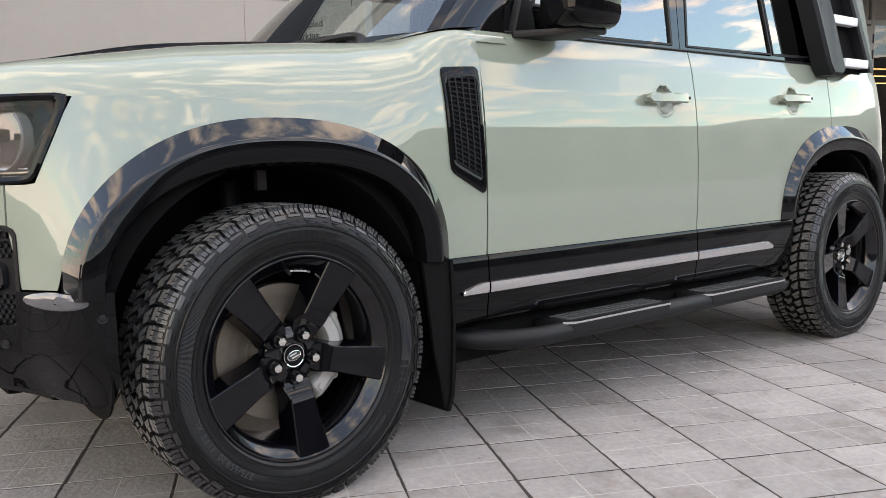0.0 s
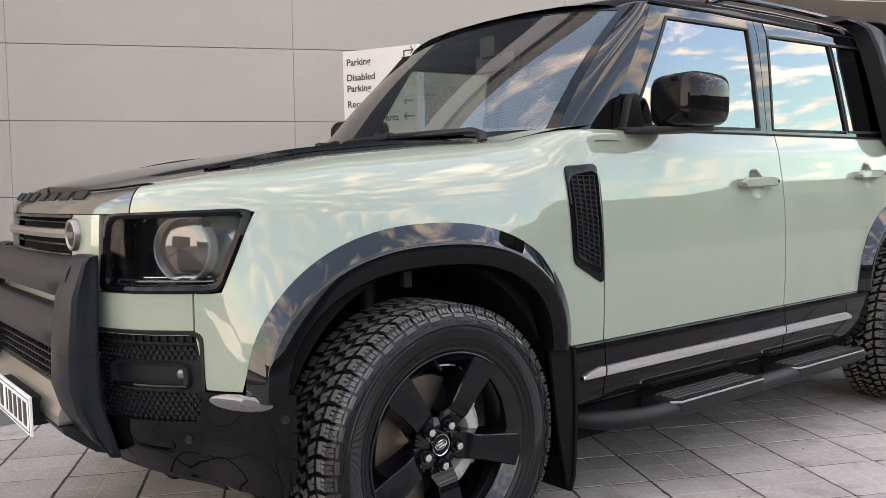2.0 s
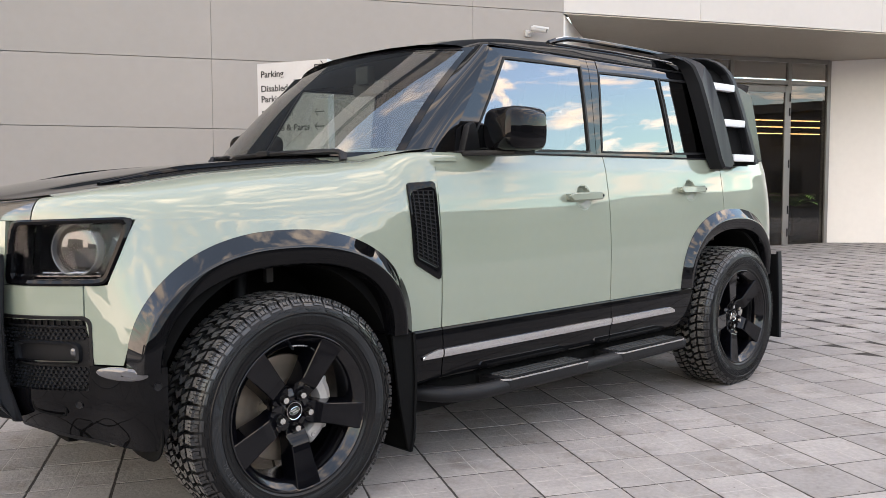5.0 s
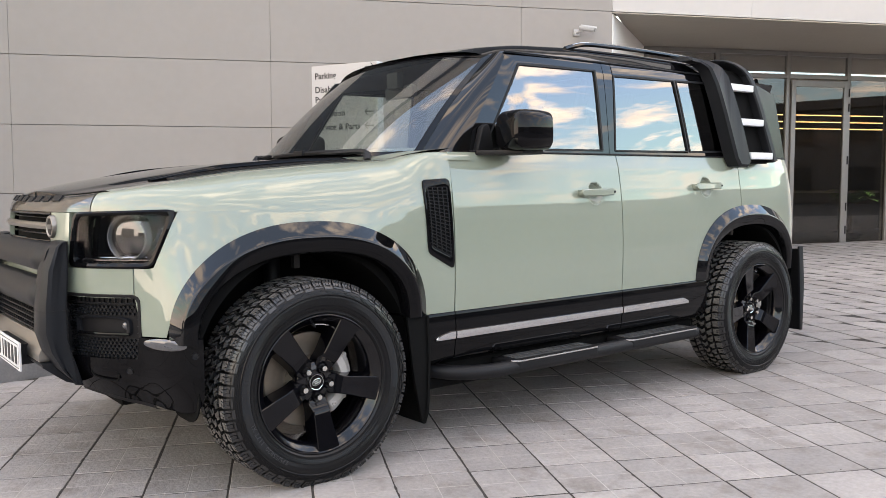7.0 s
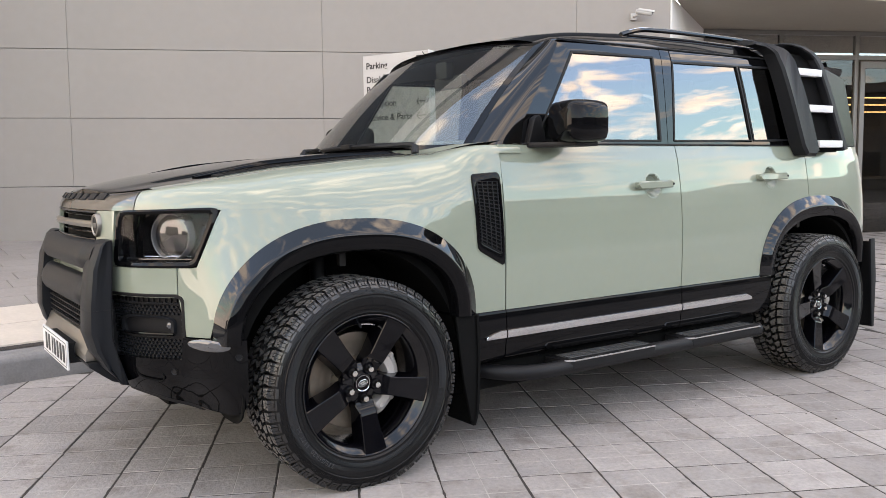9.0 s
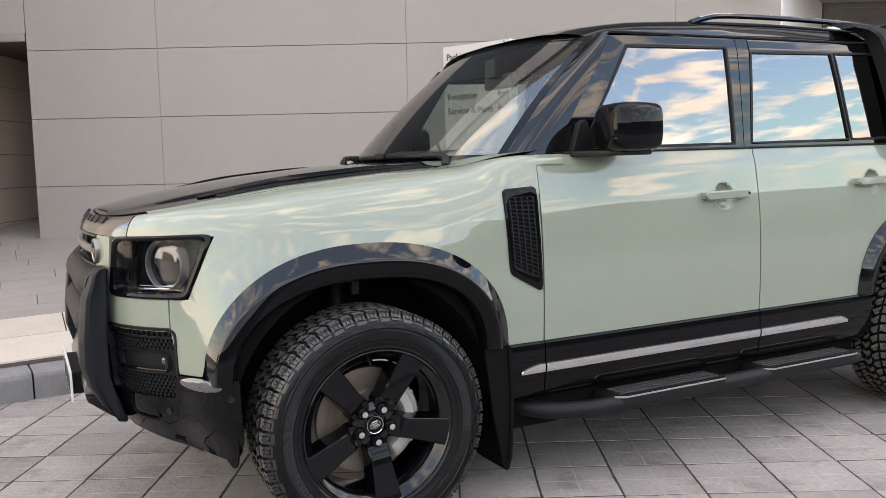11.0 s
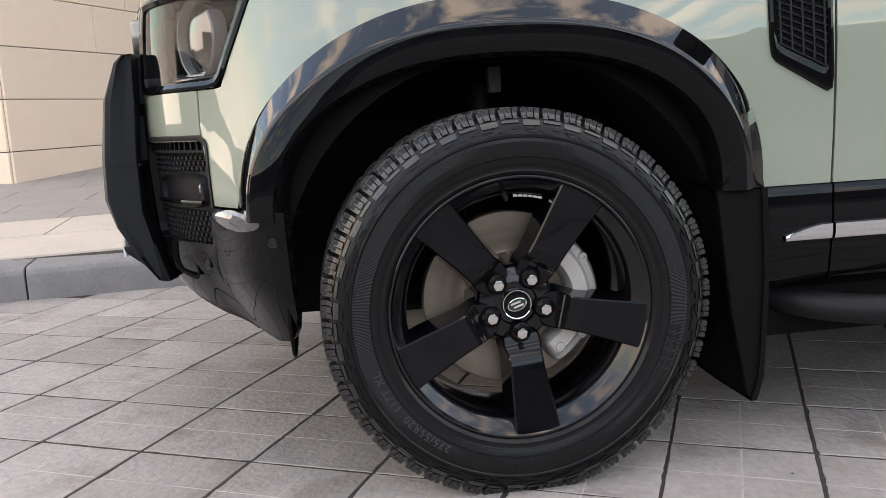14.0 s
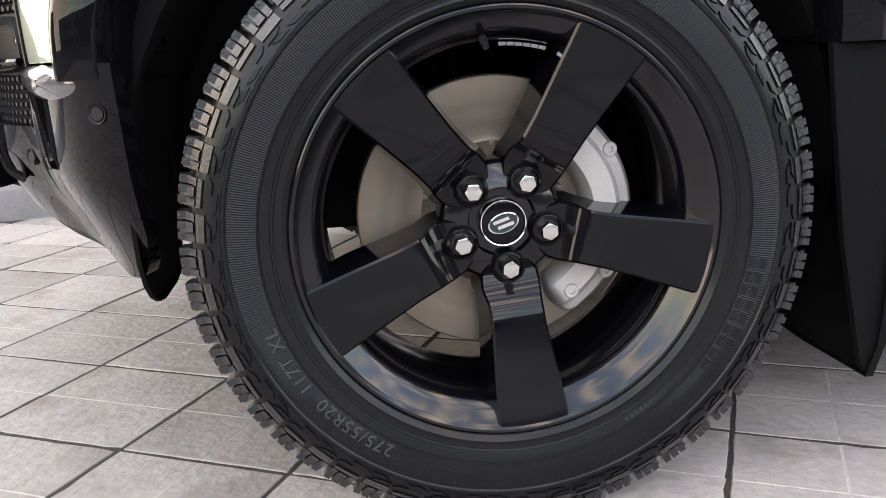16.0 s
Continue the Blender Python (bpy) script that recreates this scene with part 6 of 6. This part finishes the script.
for x, y in ((1.30, -0.40), (1.30, 0.40), (2.2, -0.42), (2.2, 0.0), (2.2, 0.42)):
    seat(x, y)
part("headliner", sheet([[(x, y, roof_z(x) - 0.05 - 0.08 * (abs(y) / 0.7) ** 4) for y in [lerp(-0.7, 0.7, k / 10) for k in range(11)]] for x in [lerp(1.12, 3.5, i / 12) for i in range(13)]]), CABIN, car)
bm = bmesh.new()
box(bm, (1.07, -0.13, 1.63), (1.11, 0.13, 1.70), 0.02)
box(bm, (1.03, -0.05, 1.68), (1.08, 0.05, 1.77), 0.015)
part("cabin_mirror", bm, CABIN, car)


# ---- wheels ----
RT = 0.405


def wheel_meshes():
    """Meshes of one wheel; the axis lies along y, the outer face towards -y."""
    out = {}
    # rim: barrel, lip and hub plate
    bm = bmesh.new()
    revolve(bm, [(0.270, 0.118), (0.2722, 0.121), (0.2718, 0.1236), (0.2700, 0.1245), (0.2668, 0.1240), (0.2640, 0.1205), (0.2610, 0.1165), (0.248, 0.107), (0.2385, 0.097), (0.2335, 0.088), (0.2315, 0.078), (0.2305, 0.02), (0.2305, -0.05), (0.245, -0.10), (0.268, -0.118)][::-1], 96)
    for v in bm.verts:
        v.co.y *= -1
    revolve(bm, [(0.084, -0.030), (0.084, -0.046), (0.080, -0.056), (0.074, -0.0615), (0.046, -0.066), (0.043, -0.058), (0.036, -0.058), (0.0, -0.058)], 60)
    out["wheel"] = to_mesh("wheel", bm, BARREL)
    # spoke, pointing down
    def face(r):
        return float(np.interp(r, [0.055, 0.07, 0.085, 0.104, 0.110, 0.20, 0.255, 0.268], [0.0640, 0.0665, 0.0705, 0.090, 0.0935, 0.108, 0.1185, 0.1215]))

    def half(r):
        return float(np.interp(r, [0.055, 0.07, 0.085, 0.104, 0.125, 0.18, 0.235, 0.268], [0.030, 0.0385, 0.040, 0.0362, 0.0355, 0.0405, 0.0452, 0.0485]))
    rows = []
    for r in (0.055, 0.062, 0.070, 0.0775, 0.085, 0.095, 0.104, 0.107, 0.112, 0.14, 0.18, 0.21, 0.235, 0.25, 0.262, 0.268):
        h, f = half(r), face(r)
        back = 0.03 if r < 0.2 else lerp(0.03, 0.062, (r - 0.2) / 0.068)
        sec = [(-h - 0.008, back), (-h - 0.0015, f - 0.014), (-h, f - 0.003), (-h + 0.003, f), (0.0, f), (h - 0.003, f), (h, f - 0.003), (h + 0.0015, f - 0.014), (h + 0.008, back)]
        rows.append([(a, -w, -math.sqrt(max(0.0, r * r - (a * a if r > 0.2 else 0)))) for a, w in sec])
    bm = bmesh.new()
    grid(bm, rows)
    out["spoke"] = to_mesh("spoke", bm, RIM)
    # raised fin between spokes at the rim
    bm = bmesh.new()
    revolve(bm, [(0.070, -0.040), (0.078, -0.052), (0.086, -0.040)], 8, a0=radians(-90 + 28), a1=radians(-90 + 44))
    out["hub_rib"] = to_mesh("hub_rib", bm, RIM)
    bm = bmesh.new()
    revolve(bm, [(0.0, -0.0735), (0.022, -0.0735), (0.0275, -0.0725), (0.0285, -0.071)], 40)
    out["hub_cap"] = to_mesh("hub_cap", bm, GLOSS)
    bm = bmesh.new()
    revolve(bm, [(0.0282, -0.070), (0.0288, -0.0742), (0.0303, -0.0748), (0.0312, -0.073), (0.0318, -0.055)], 48)
    out["cap_ring"] = to_mesh("cap_ring", bm, CHROME)
    bm = bmesh.new()
    rows = []
    for k in range(40):
        a = 2 * math.pi * k / 40
        c, s = math.cos(a), math.sin(a)
        x, z = 0.0215 * c, 0.0135 * s
        t = radians(12)
        rows.append([(w * (x * math.cos(t) - z * math.sin(t)), -y, w * (x * math.sin(t) + z * math.cos(t))) for w, y in ((1.0, 0.0730), (0.97, 0.0747), (0.90, 0.0750), (0.87, 0.0742))])
    grid(bm, rows, close=True)
    out["emblem_rim"] = to_mesh("emblem_rim", bm, CHROME)
    bm = bmesh.new()
    grid(bm, [[(0.88 * (0.0215 * math.cos(a) * math.cos(t) - 0.0135 * math.sin(a) * math.sin(t)) * w, -0.0743, 0.88 * (0.0215 * math.cos(a) * math.sin(t) + 0.0135 * math.sin(a) * math.cos(t)) * w) for w in (1, 0)] for a in [2 * math.pi * k / 40 for k in range(40)]], close=True)
    out["emblem"] = to_mesh("emblem", bm, EMBLEM)
    bm = bmesh.new()
    m = pose(0, 0, 0, 0, -12, 0)
    for x0, x1, z0, z1 in ((-0.013, 0.009, 0.0018, 0.0062), (-0.009, 0.013, -0.0062, -0.0018)):
        box(bm, (x0, -0.0752, z0), (x1, -0.0744, z1), 0, m)
    out["emblem_bar"] = to_mesh("emblem_bar", bm, CHROME)
    # wheel nut with its well
    bm = bmesh.new()
    prism(bm, [(0.0118 * math.cos(math.pi / 3 * k + 0.3), 0.0118 * math.sin(math.pi / 3 * k + 0.3)) for k in range(6)], -0.089, -0.05, "y", 0.0018)
    out["wheel_nut"] = to_mesh("wheel_nut", bm, mat("nickel_nut", (0.62, 0.60, 0.56), 0.2, 1.0))
    bm = bmesh.new()
    revolve(bm, [(0.0125, -0.0674), (0.0168, -0.0674), (0.0182, -0.0735), (0.0202, -0.0748), (0.0222, -0.0715), (0.0235, -0.060)], 28)
    out["nut_well"] = to_mesh("nut_well", bm, RIM)
    # tyre
    bm = bmesh.new()
    side = [(0.262, 0.100), (0.266, 0.112), (0.2705, 0.120), (0.2775, 0.1255), (0.281, 0.1285), (0.285, 0.1275), (0.292, 0.1295), (0.305, 0.1345), (0.322, 0.1372), (0.338, 0.1372), (0.345, 0.1362), (0.347, 0.1382), (0.350, 0.1384), (0.352, 0.1358), (0.364, 0.1330), (0.378, 0.1250), (0.386, 0.1155), (0.3895, 0.1045), (0.3900, 0.09), (0.3900, 0.05), (0.3900, 0.0)]
    prof = [(r, -w) for r, w in side] + [(r, w) for r, w in side[-2::-1]]
    revolve(bm, prof, 144)
    out["tyre"] = to_mesh("tyre", bm, RUBBER)
    # tread blocks
    bm = bmesh.new()
    rnd = random.Random(4)
    N = 56

    def block(a0, a1, w0, w1, r0, r1, skew=0.0):
        """One block: lower ring at r0, chamfered top at r1; skew shifts the far end round the tyre."""
        def q(a, w, r):
            a += skew * (w - w0) / (w1 - w0)
            return (r * math.cos(a), -w, r * math.sin(a))
        pts = [(a0, w0), (a1, w0), (a1, w1), (a0, w1)]
        ca, cw = sum(p[0] for p in pts) / len(pts), sum(p[1] for p in pts) / len(pts)
        lo = [bm.verts.new(q(a, w, r0)) for a, w in pts]
        hi = [bm.verts.new(q(ca + (a - ca) * 0.90, cw + (w - cw) * 0.93, r1)) for a, w in pts]
        n = len(pts)
        for k in range(n):
            bm.faces.new((lo[k], lo[(k + 1) % n], hi[(k + 1) % n], hi[k]))
        bm.faces.new(hi).material_index = 1
    st = 2 * math.pi / N
    for k in range(N):
        a = st * k
        for sg in (1, -1):
            ph = 0 if sg > 0 else st * 0.5
            b = a + ph
            # shoulder block: three fingers at the edge, joined further in
            for f0, f1 in ((0.0, 0.22), (0.27, 0.50), (0.55, 0.77)):
                block(b + st * f0, b + st * f1, sg * 0.1125, sg * 0.096, 0.385, RT - 0.0014)
            block(b, b + st * 0.77, sg * 0.0975, sg * 0.074, 0.387, RT - 0.0006, 0.006 * sg)
            # second rib: slanted chevron
            block(b + st * 0.10, b + st * 0.52, sg * 0.066, sg * 0.026, 0.388, RT, 0.055 * sg)
            block(b + st * 0.60, b + st * 0.92, sg * 0.062, sg * 0.034, 0.388, RT, 0.030 * sg)
        # centre blocks
        block(a + st * 0.05, a + st * 0.60, 0.021, -0.010, 0.388, RT, 0.05)
        block(a + st * 0.50, a + st * 0.92, 0.008, -0.021, 0.388, RT, -0.04)
    # side lugs on the shoulder
    teeth = bmesh.new()
    for k in range(N):
        for sg in (1, -1):
            ph = 0 if sg > 0 else st * 0.5
            b = st * k + ph
            short = k % 2 == 0
            def lug(a0, a1, r0, r1, lean=0.0, h=0.0026, bm=bm):
                def f(a, r, d):
                    a += lean * (r - r0) / (r1 - r0)
                    return (r * math.cos(a), -sg * (float(np.interp(r, [0.350, 0.364, 0.378, 0.386, 0.3935, 0.402], [0.1358, 0.1330, 0.1250, 0.1165, 0.109, 0.105])) + d), r * math.sin(a))
                rr_ = [lerp(r0, r1, i / 3) for i in range(4)]
                lo = [[bm.verts.new(f(a, r, -0.002)) for r in rr_] for a in (a0, a1)]
                ins = 0.0018 if h > 0.002 else 0.004
                hi = [[bm.verts.new(f(a, min(r1 - 0.001, max(r0 + 0.0008, r)), h)) for r in rr_] for a in (a0 + ins, a1 - ins)]
                for i in range(3):
                    bm.faces.new((hi[0][i], hi[0][i + 1], hi[1][i + 1], hi[1][i]))
                    bm.faces.new((lo[0][i], lo[0][i + 1], hi[0][i + 1], hi[0][i]))
                    bm.faces.new((lo[1][i], lo[1][i + 1], hi[1][i + 1], hi[1][i]))
                bm.faces.new((lo[0][0], lo[1][0], hi[1][0], hi[0][0]))
                bm.faces.new((lo[0][3], lo[1][3], hi[1][3], hi[0][3]))
            # side lug: bridge, two legs and an inset tongue
            lo_r = 0.369 if short else 0.374
            lug(b + st * 0.00, b + st * 0.84, lo_r, 0.3815)
            lug(b + st * 0.00, b + st * 0.24, 0.3815, 0.4025)
            lug(b + st * 0.60, b + st * 0.84, 0.3815, 0.4025)
            lug(b + st * 0.265, b + st * 0.575, 0.3835, 0.4025)
            # low slanted teeth between lug and sidewall
            lug(b + st * (0.02 if short else 0.30), b + st * (0.46 if short else 0.80), 0.3545, 0.3605, st * 0.30, 0.0022, teeth)
            lug(b + st * (0.40 if short else 0.10), b + st * (0.86 if short else 0.44), 0.3615, 0.3675, st * -0.25, 0.0022, teeth)
    out["tread"] = to_mesh("tread", bm, TREAD, smooth=False)
    out["tread"].materials.append(TREAD_TOP)
    out["shoulder_teeth"] = to_mesh("shoulder_teeth", teeth, RUBBER, smooth=False)
    # raised size marking, and plain bars where there is a maker's name
    def ring_text(text, size, r, start, depth=0.0014):
        t = letters(text, size, depth, 1.12)
        for v in t.verts:
            a = radians(start) - v.co.x / r
            rr2 = r + v.co.y
            w = float(np.interp(rr2, [0.292, 0.305, 0.322, 0.338, 0.345], [0.1295, 0.1345, 0.1372, 0.1372, 0.1362]))
            v.co = Vector((rr2 * math.cos(a), -(w + 0.0012 + v.co.z), rr2 * math.sin(a)))
        return t
    LET = mat("raised_rubber_lettering", (0.028, 0.028, 0.029), 0.40, var=0.1, scale=30)
    out["size_marking"] = to_mesh("size_marking", ring_text("275/55R20  117T XL", 0.0235, 0.312, -121), LET, smooth=False)

    def bars(r0, r1, a0, a1, n, fill=0.7):
        bm = bmesh.new()
        for k in range(n):
            b0 = lerp(a0, a1, k / n)
            b1 = b0 + (a1 - a0) / n * fill
            vs = []
            for r in (r0, r1):
                w = float(np.interp(r, [0.279, 0.292, 0.305, 0.322, 0.338, 0.345], [0.129, 0.1295, 0.1345, 0.1372, 0.1372, 0.1362]))
                for a in (b0, (b0 + b1) / 2, b1):
                    vs.append([(r * math.cos(radians(a)), -(w + d), r * math.sin(radians(a))) for d in (-0.001, 0.0011)])
            lo, hi = [bm.verts.new(v[0]) for v in vs], [bm.verts.new(v[1]) for v in vs]
            for i in range(2):
                bm.faces.new((hi[i], hi[i + 1], hi[i + 4], hi[i + 3]))
                bm.faces.new((lo[i], lo[i + 1], hi[i + 1], hi[i]))
                bm.faces.new((lo[i + 3], lo[i + 4], hi[i + 4], hi[i + 3]))
            bm.faces.new((lo[0], lo[3], hi[3], hi[0]))
            bm.faces.new((lo[2], lo[5], hi[5], hi[2]))
        return to_mesh("marking_bar", bm, RUBBER, smooth=False)
    out["marking_bar"] = bars(0.312, 0.336, 101, 70, 9, 0.72)
    out["marking_bar_b"] = bars(0.312, 0.334, -10, -40, 9, 0.72)
    out["marking_bar_c"] = bars(0.298, 0.303, 152, 140, 12, 0.6)
    out["marking_bar_d"] = bars(0.298, 0.304, 126, 113, 14, 0.6)
    out["marking_bar_e"] = bars(0.297, 0.303, -24, -62, 26, 0.6)
    # fine circular ribbing of the sidewall
    bm = bmesh.new()
    for r in (0.3065, 0.3085, 0.2945, 0.2905):
        w = float(np.interp(r, [0.285, 0.292, 0.305, 0.322], [0.1275, 0.1295, 0.1345, 0.1372]))
        revolve(bm, [(r - 0.0006, -w + 0.0005), (r, -w - 0.0007), (r + 0.0006, -w + 0.0005)], 120)
    out["sidewall_rib"] = to_mesh("sidewall_rib", bm, RUBBER)
    bm = bmesh.new()
    rows = []
    for k in range(1400):
        a = 2 * math.pi * k / 1400
        d = 0.0006 if k % 2 else 0.0001
        rows.append([(r * math.cos(a), -(w + d), r * math.sin(a)) for r, w in ((0.3098, 0.1355), (0.322, 0.1372), (0.338, 0.1372), (0.3435, 0.1364))])
    grid(bm, rows, close=True)
    out["sidewall_band"] = to_mesh("sidewall_band", bm, RUBBER, smooth=False)
    # brake
    bm = bmesh.new()
    revolve(bm, [(0.095, 0.034), (0.186, 0.034), (0.188, 0.032), (0.188, 0.004), (0.186, 0.002), (0.170, 0.002), (0.169, 0.0021), (0.160, 0.002), (0.1595, 0.0021), (0.150, 0.0019), (0.1495, 0.0021), (0.138, 0.002), (0.1375, 0.0021), (0.124, 0.0019), (0.1235, 0.0021), (0.112, 0.002), (0.104, 0.003), (0.100, 0.002), (0.096, -0.004), (0.080, -0.024), (0.05, -0.028), (0.0, -0.028)], 72)
    for k in range(20):
        a = 2 * math.pi * k / 20
        box(bm, (-0.004, -0.006, -0.004), (0.004, 0.002, 0.004), 0.001, pose(0.097 * math.cos(a), 0.0, 0.097 * math.sin(a)))
    out["brake_disc"] = to_mesh("brake_disc", bm, DISC)
    bm = bmesh.new()
    rows = []
    for k in range(41):
        a = lerp(-60, 47, k / 40)
        e = min(1.0, (a + 60) / 8, (47 - a) / 8)
        e = math.sqrt(max(0.02, e * (2 - e)))
        mid = 0.153 + 0.005 * math.cos(radians(a * 3))
        dip = 0.010 * max(0.0, 1 - abs(a + 9) / 9)
        pr = [(-0.036, 0.055), (-0.037, -0.010), (-0.033, -0.030 + dip), (-0.026, -0.041 + dip), (0.004, -0.042 + dip), (0.011, -0.036 + dip), (0.0125, -0.024), (0.027, -0.022), (0.033, -0.014), (0.036, 0.055)]
        rows.append([((mid + dr * e) * math.cos(radians(a)), y * (e if y < 0 else 1), (mid + dr * e) * math.sin(radians(a))) for dr, y in pr])
    grid(bm, rows)
    out["brake_caliper"] = to_mesh("brake_caliper", bm, CALIPER)
    bm = bmesh.new()
    revolve(bm, [(0.0, -0.006), (0.004, -0.006), (0.0045, -0.009), (0.009, -0.009), (0.0105, -0.006), (0.0105, 0.012)], 16)
    out["caliper_bolt"] = to_mesh("caliper_bolt", bm, CALIPER)
    bm = bmesh.new()
    tube(bm, [(0.126, -0.022, 0.128), (0.131, -0.024, 0.134), (0.138, -0.026, 0.142)], [0.006, 0.006, 0.004], 10)
    out["bleed_nipple"] = to_mesh("bleed_nipple", bm, TRIM)
    bm = bmesh.new()
    tube(bm, [(-0.023, -0.090, 0.236), (-0.022, -0.104, 0.228), (-0.0215, -0.112, 0.223)], [0.0055, 0.005, 0.0038], 8)
    out["valve"] = to_mesh("valve", bm, SATIN)
    bm = bmesh.new()
    for k in range(6):
        box(bm, (-0.0046, 0, -0.0022), (0.0046, 0.002, 0.0022), 0, pose(0.0, 0, 0, 0, (k * 2.6 + 1.5), 0) @ Matrix.Translation((0.0, -0.070, 0.2265)))
    out["balance_weight"] = to_mesh("balance_weight", bm, SILVER)
    return out


WM = wheel_meshes()


def make_wheel(x, side, spin=0.0, rear=False):
    m = Matrix.Translation((x, -0.8675 * side, 0.392)) @ pose(0, 0, 0, 0, 0, 0 if side > 0 else 180) @ pose(0, 0, 0, 0, spin, 0)
    w = part("wheel", WM["wheel"], None, car, "gloss black five-spoke alloy wheel with all-terrain tyre")
    w.matrix_basis = m
    for k in range(5):
        part("spoke", WM["spoke"], None, w).matrix_basis = pose(0, 0, 0, 0, 72 * k, 0)
        n = part("wheel_nut", WM["wheel_nut"], None, w, "bright six-sided wheel nut")
        q = pose(0, 0, 0, 0, 72 * k, 0)
        n.matrix_basis = q @ Matrix.Translation((0, 0, -0.060))
        part("nut_well", WM["nut_well"], None, w).matrix_basis = q @ Matrix.Translation((0, 0, -0.060))
    for name in ("hub_cap", "cap_ring", "emblem_rim", "emblem", "emblem_bar", "tyre", "tread", "sidewall_rib", "sidewall_band"):
        part(name, WM[name], None, w)
    un = pose(0, 0, 0, 0, -spin, 0)
    tagged(part("shoulder_teeth", WM["shoulder_teeth"], None, w), kind="stuff")
    for name in ("size_marking", "valve", "balance_weight"):
        part(name, WM[name], None, w).matrix_basis = un
    for name in ("marking_bar", "marking_bar_b", "marking_bar_c", "marking_bar_d", "marking_bar_e"):
        part("marking_bar", WM[name], None, w).matrix_basis = un
    part("brake_disc", WM["brake_disc"], None, w, "worn grey brake disc").matrix_basis = un
    cal = part("brake_caliper", WM["brake_caliper"], None, w, "silver brake caliper")
    cal.matrix_basis = un
    for a, rad, depth in ((-48, 0.146, -0.036), (-30, 0.176, -0.019), (27, 0.178, -0.017)):
        part("caliper_bolt", WM["caliper_bolt"], None, cal).matrix_basis = Matrix.Translation((rad * math.cos(radians(a)), depth, rad * math.sin(radians(a))))
    part("bleed_nipple", WM["bleed_nipple"], None, cal)


make_wheel(0.0, 1, -5.5)
make_wheel(3.022, 1, 14.0, True)
make_wheel(0.0, -1, 20.0)
make_wheel(3.022, -1, 5.0, True)


# ---- paving tiles, last ----
rnd = random.Random(11)
variants = []
for k in range(6):
    bm = bmesh.new()
    grid(bm, tile_rows(PITCH / 2 - (0.0026, 0.0031, 0.0036)[k % 3], 0.0, 0.002, rnd))
    for f in bm.faces:
        # worn pale score lines across the middle
        c = f.calc_center_median()
        if min(abs(c.x), abs(c.y)) < 0.0028:
            f.material_index = 1
    me = to_mesh("tile", bm, TILE, smooth=False)
    me.materials.append(SCORE)
    variants.append(me)
near, bulk = [], []
for i in range(-55, 55):
    for j in range(-55, 55):
        c = tile_place(i, j)
        if not (-8.2 < c.x < 17 and -8.5 < c.y < 8) or not in_court(c):
            continue
        a, d = (c.x - 3.15) * 0.8988 - (c.y - 5.71) * 0.4384, (c.x - 3.15) * 0.4384 + (c.y - 5.71) * 0.8988
        if d > 0.0 and (a < 4.6 + 0.65 * d or a > 14.2 - 1.43 * d or d > 2.5):
            continue
        under = -0.3 < c.x < 3.4 and -0.45 < c.y < 1.5
        front = (-2.6 < c.x < 3.3 and -2.0 < c.y < 1.7 and not under)
        (near if front else bulk).append(c)
near.sort(key=lambda c: (c - Vector((0.4, -0.9, 0))).length)
bulk += near[290:]
RZ = math.degrees(TURN_T)
for c in near[:290]:
    ob = part("tile", variants[rnd.randrange(6)], None, forecourt)
    ob.matrix_basis = Matrix.Translation((c.x + rnd.uniform(-0.0012, 0.0012), c.y + rnd.uniform(-0.0012, 0.0012), c.z + rnd.uniform(-0.0004, 0.0008))) @ pose(0, 0, 0, rnd.uniform(-0.16, 0.16), rnd.uniform(-0.16, 0.16), RZ + 90 * rnd.randrange(4) + rnd.uniform(-0.3, 0.3))
bm = bmesh.new()
for c in bulk:
    plain_tile(bm, c, PITCH / 2 - rnd.uniform(0.0034, 0.0048), (rnd.uniform(-0.003, 0.003), rnd.uniform(-0.003, 0.003)), 0, rnd.uniform(-0.0004, 0.0006))
tagged(part("tile_field", bm, TILE_BULK, forecourt, "square grey paving tiles", smooth=False), kind="stuff")

# crumbs of dirt lying on the tiles and along the joints
rnd = random.Random(21)
bm = bmesh.new()
for k in range(170):
    if k % 3:
        i, j = rnd.randrange(-14, 8), rnd.randrange(-14, 8)
        c = TD * (-0.25 + PITCH * (i + (0 if k % 2 else rnd.random()))) + TN * (1.33 + PITCH * (j + (rnd.random() if k % 2 else 0)))
    else:
        c = Vector((rnd.uniform(-2.2, 3.2), rnd.uniform(-2.2, -0.9), 0))
    if c.y > 1.2 or c.y < -3.2 or not -2.4 < c.x < 4.5:
        continue
    a0, ln = rnd.uniform(0, 6.28), rnd.uniform(0.003, 0.010)
    ring = [bm.verts.new((c.x + math.cos(a0 + a) * ln * rnd.uniform(0.5, 1.2), c.y + math.sin(a0 + a) * ln * rnd.uniform(0.25, 0.6), rise(c.x, c.y) + 0.0002)) for a in (0, 1.1, 2.2, 3.3, 4.4, 5.4)]
    top = bm.verts.new((c.x, c.y, rise(c.x, c.y) + rnd.uniform(0.0015, 0.003)))
    for q in range(6):
        bm.faces.new((ring[q], ring[(q + 1) % 6], top))
litter = new("ground_litter", to_mesh("ground_litter", bm, mat("dark_brown_crumbs", (0.06, 0.045, 0.034), 0.9, var=0.3, scale=40), smooth=False))
tagged(litter, "dark brown crumbs of dirt scattered on the paving", "litter", kind="stuff")
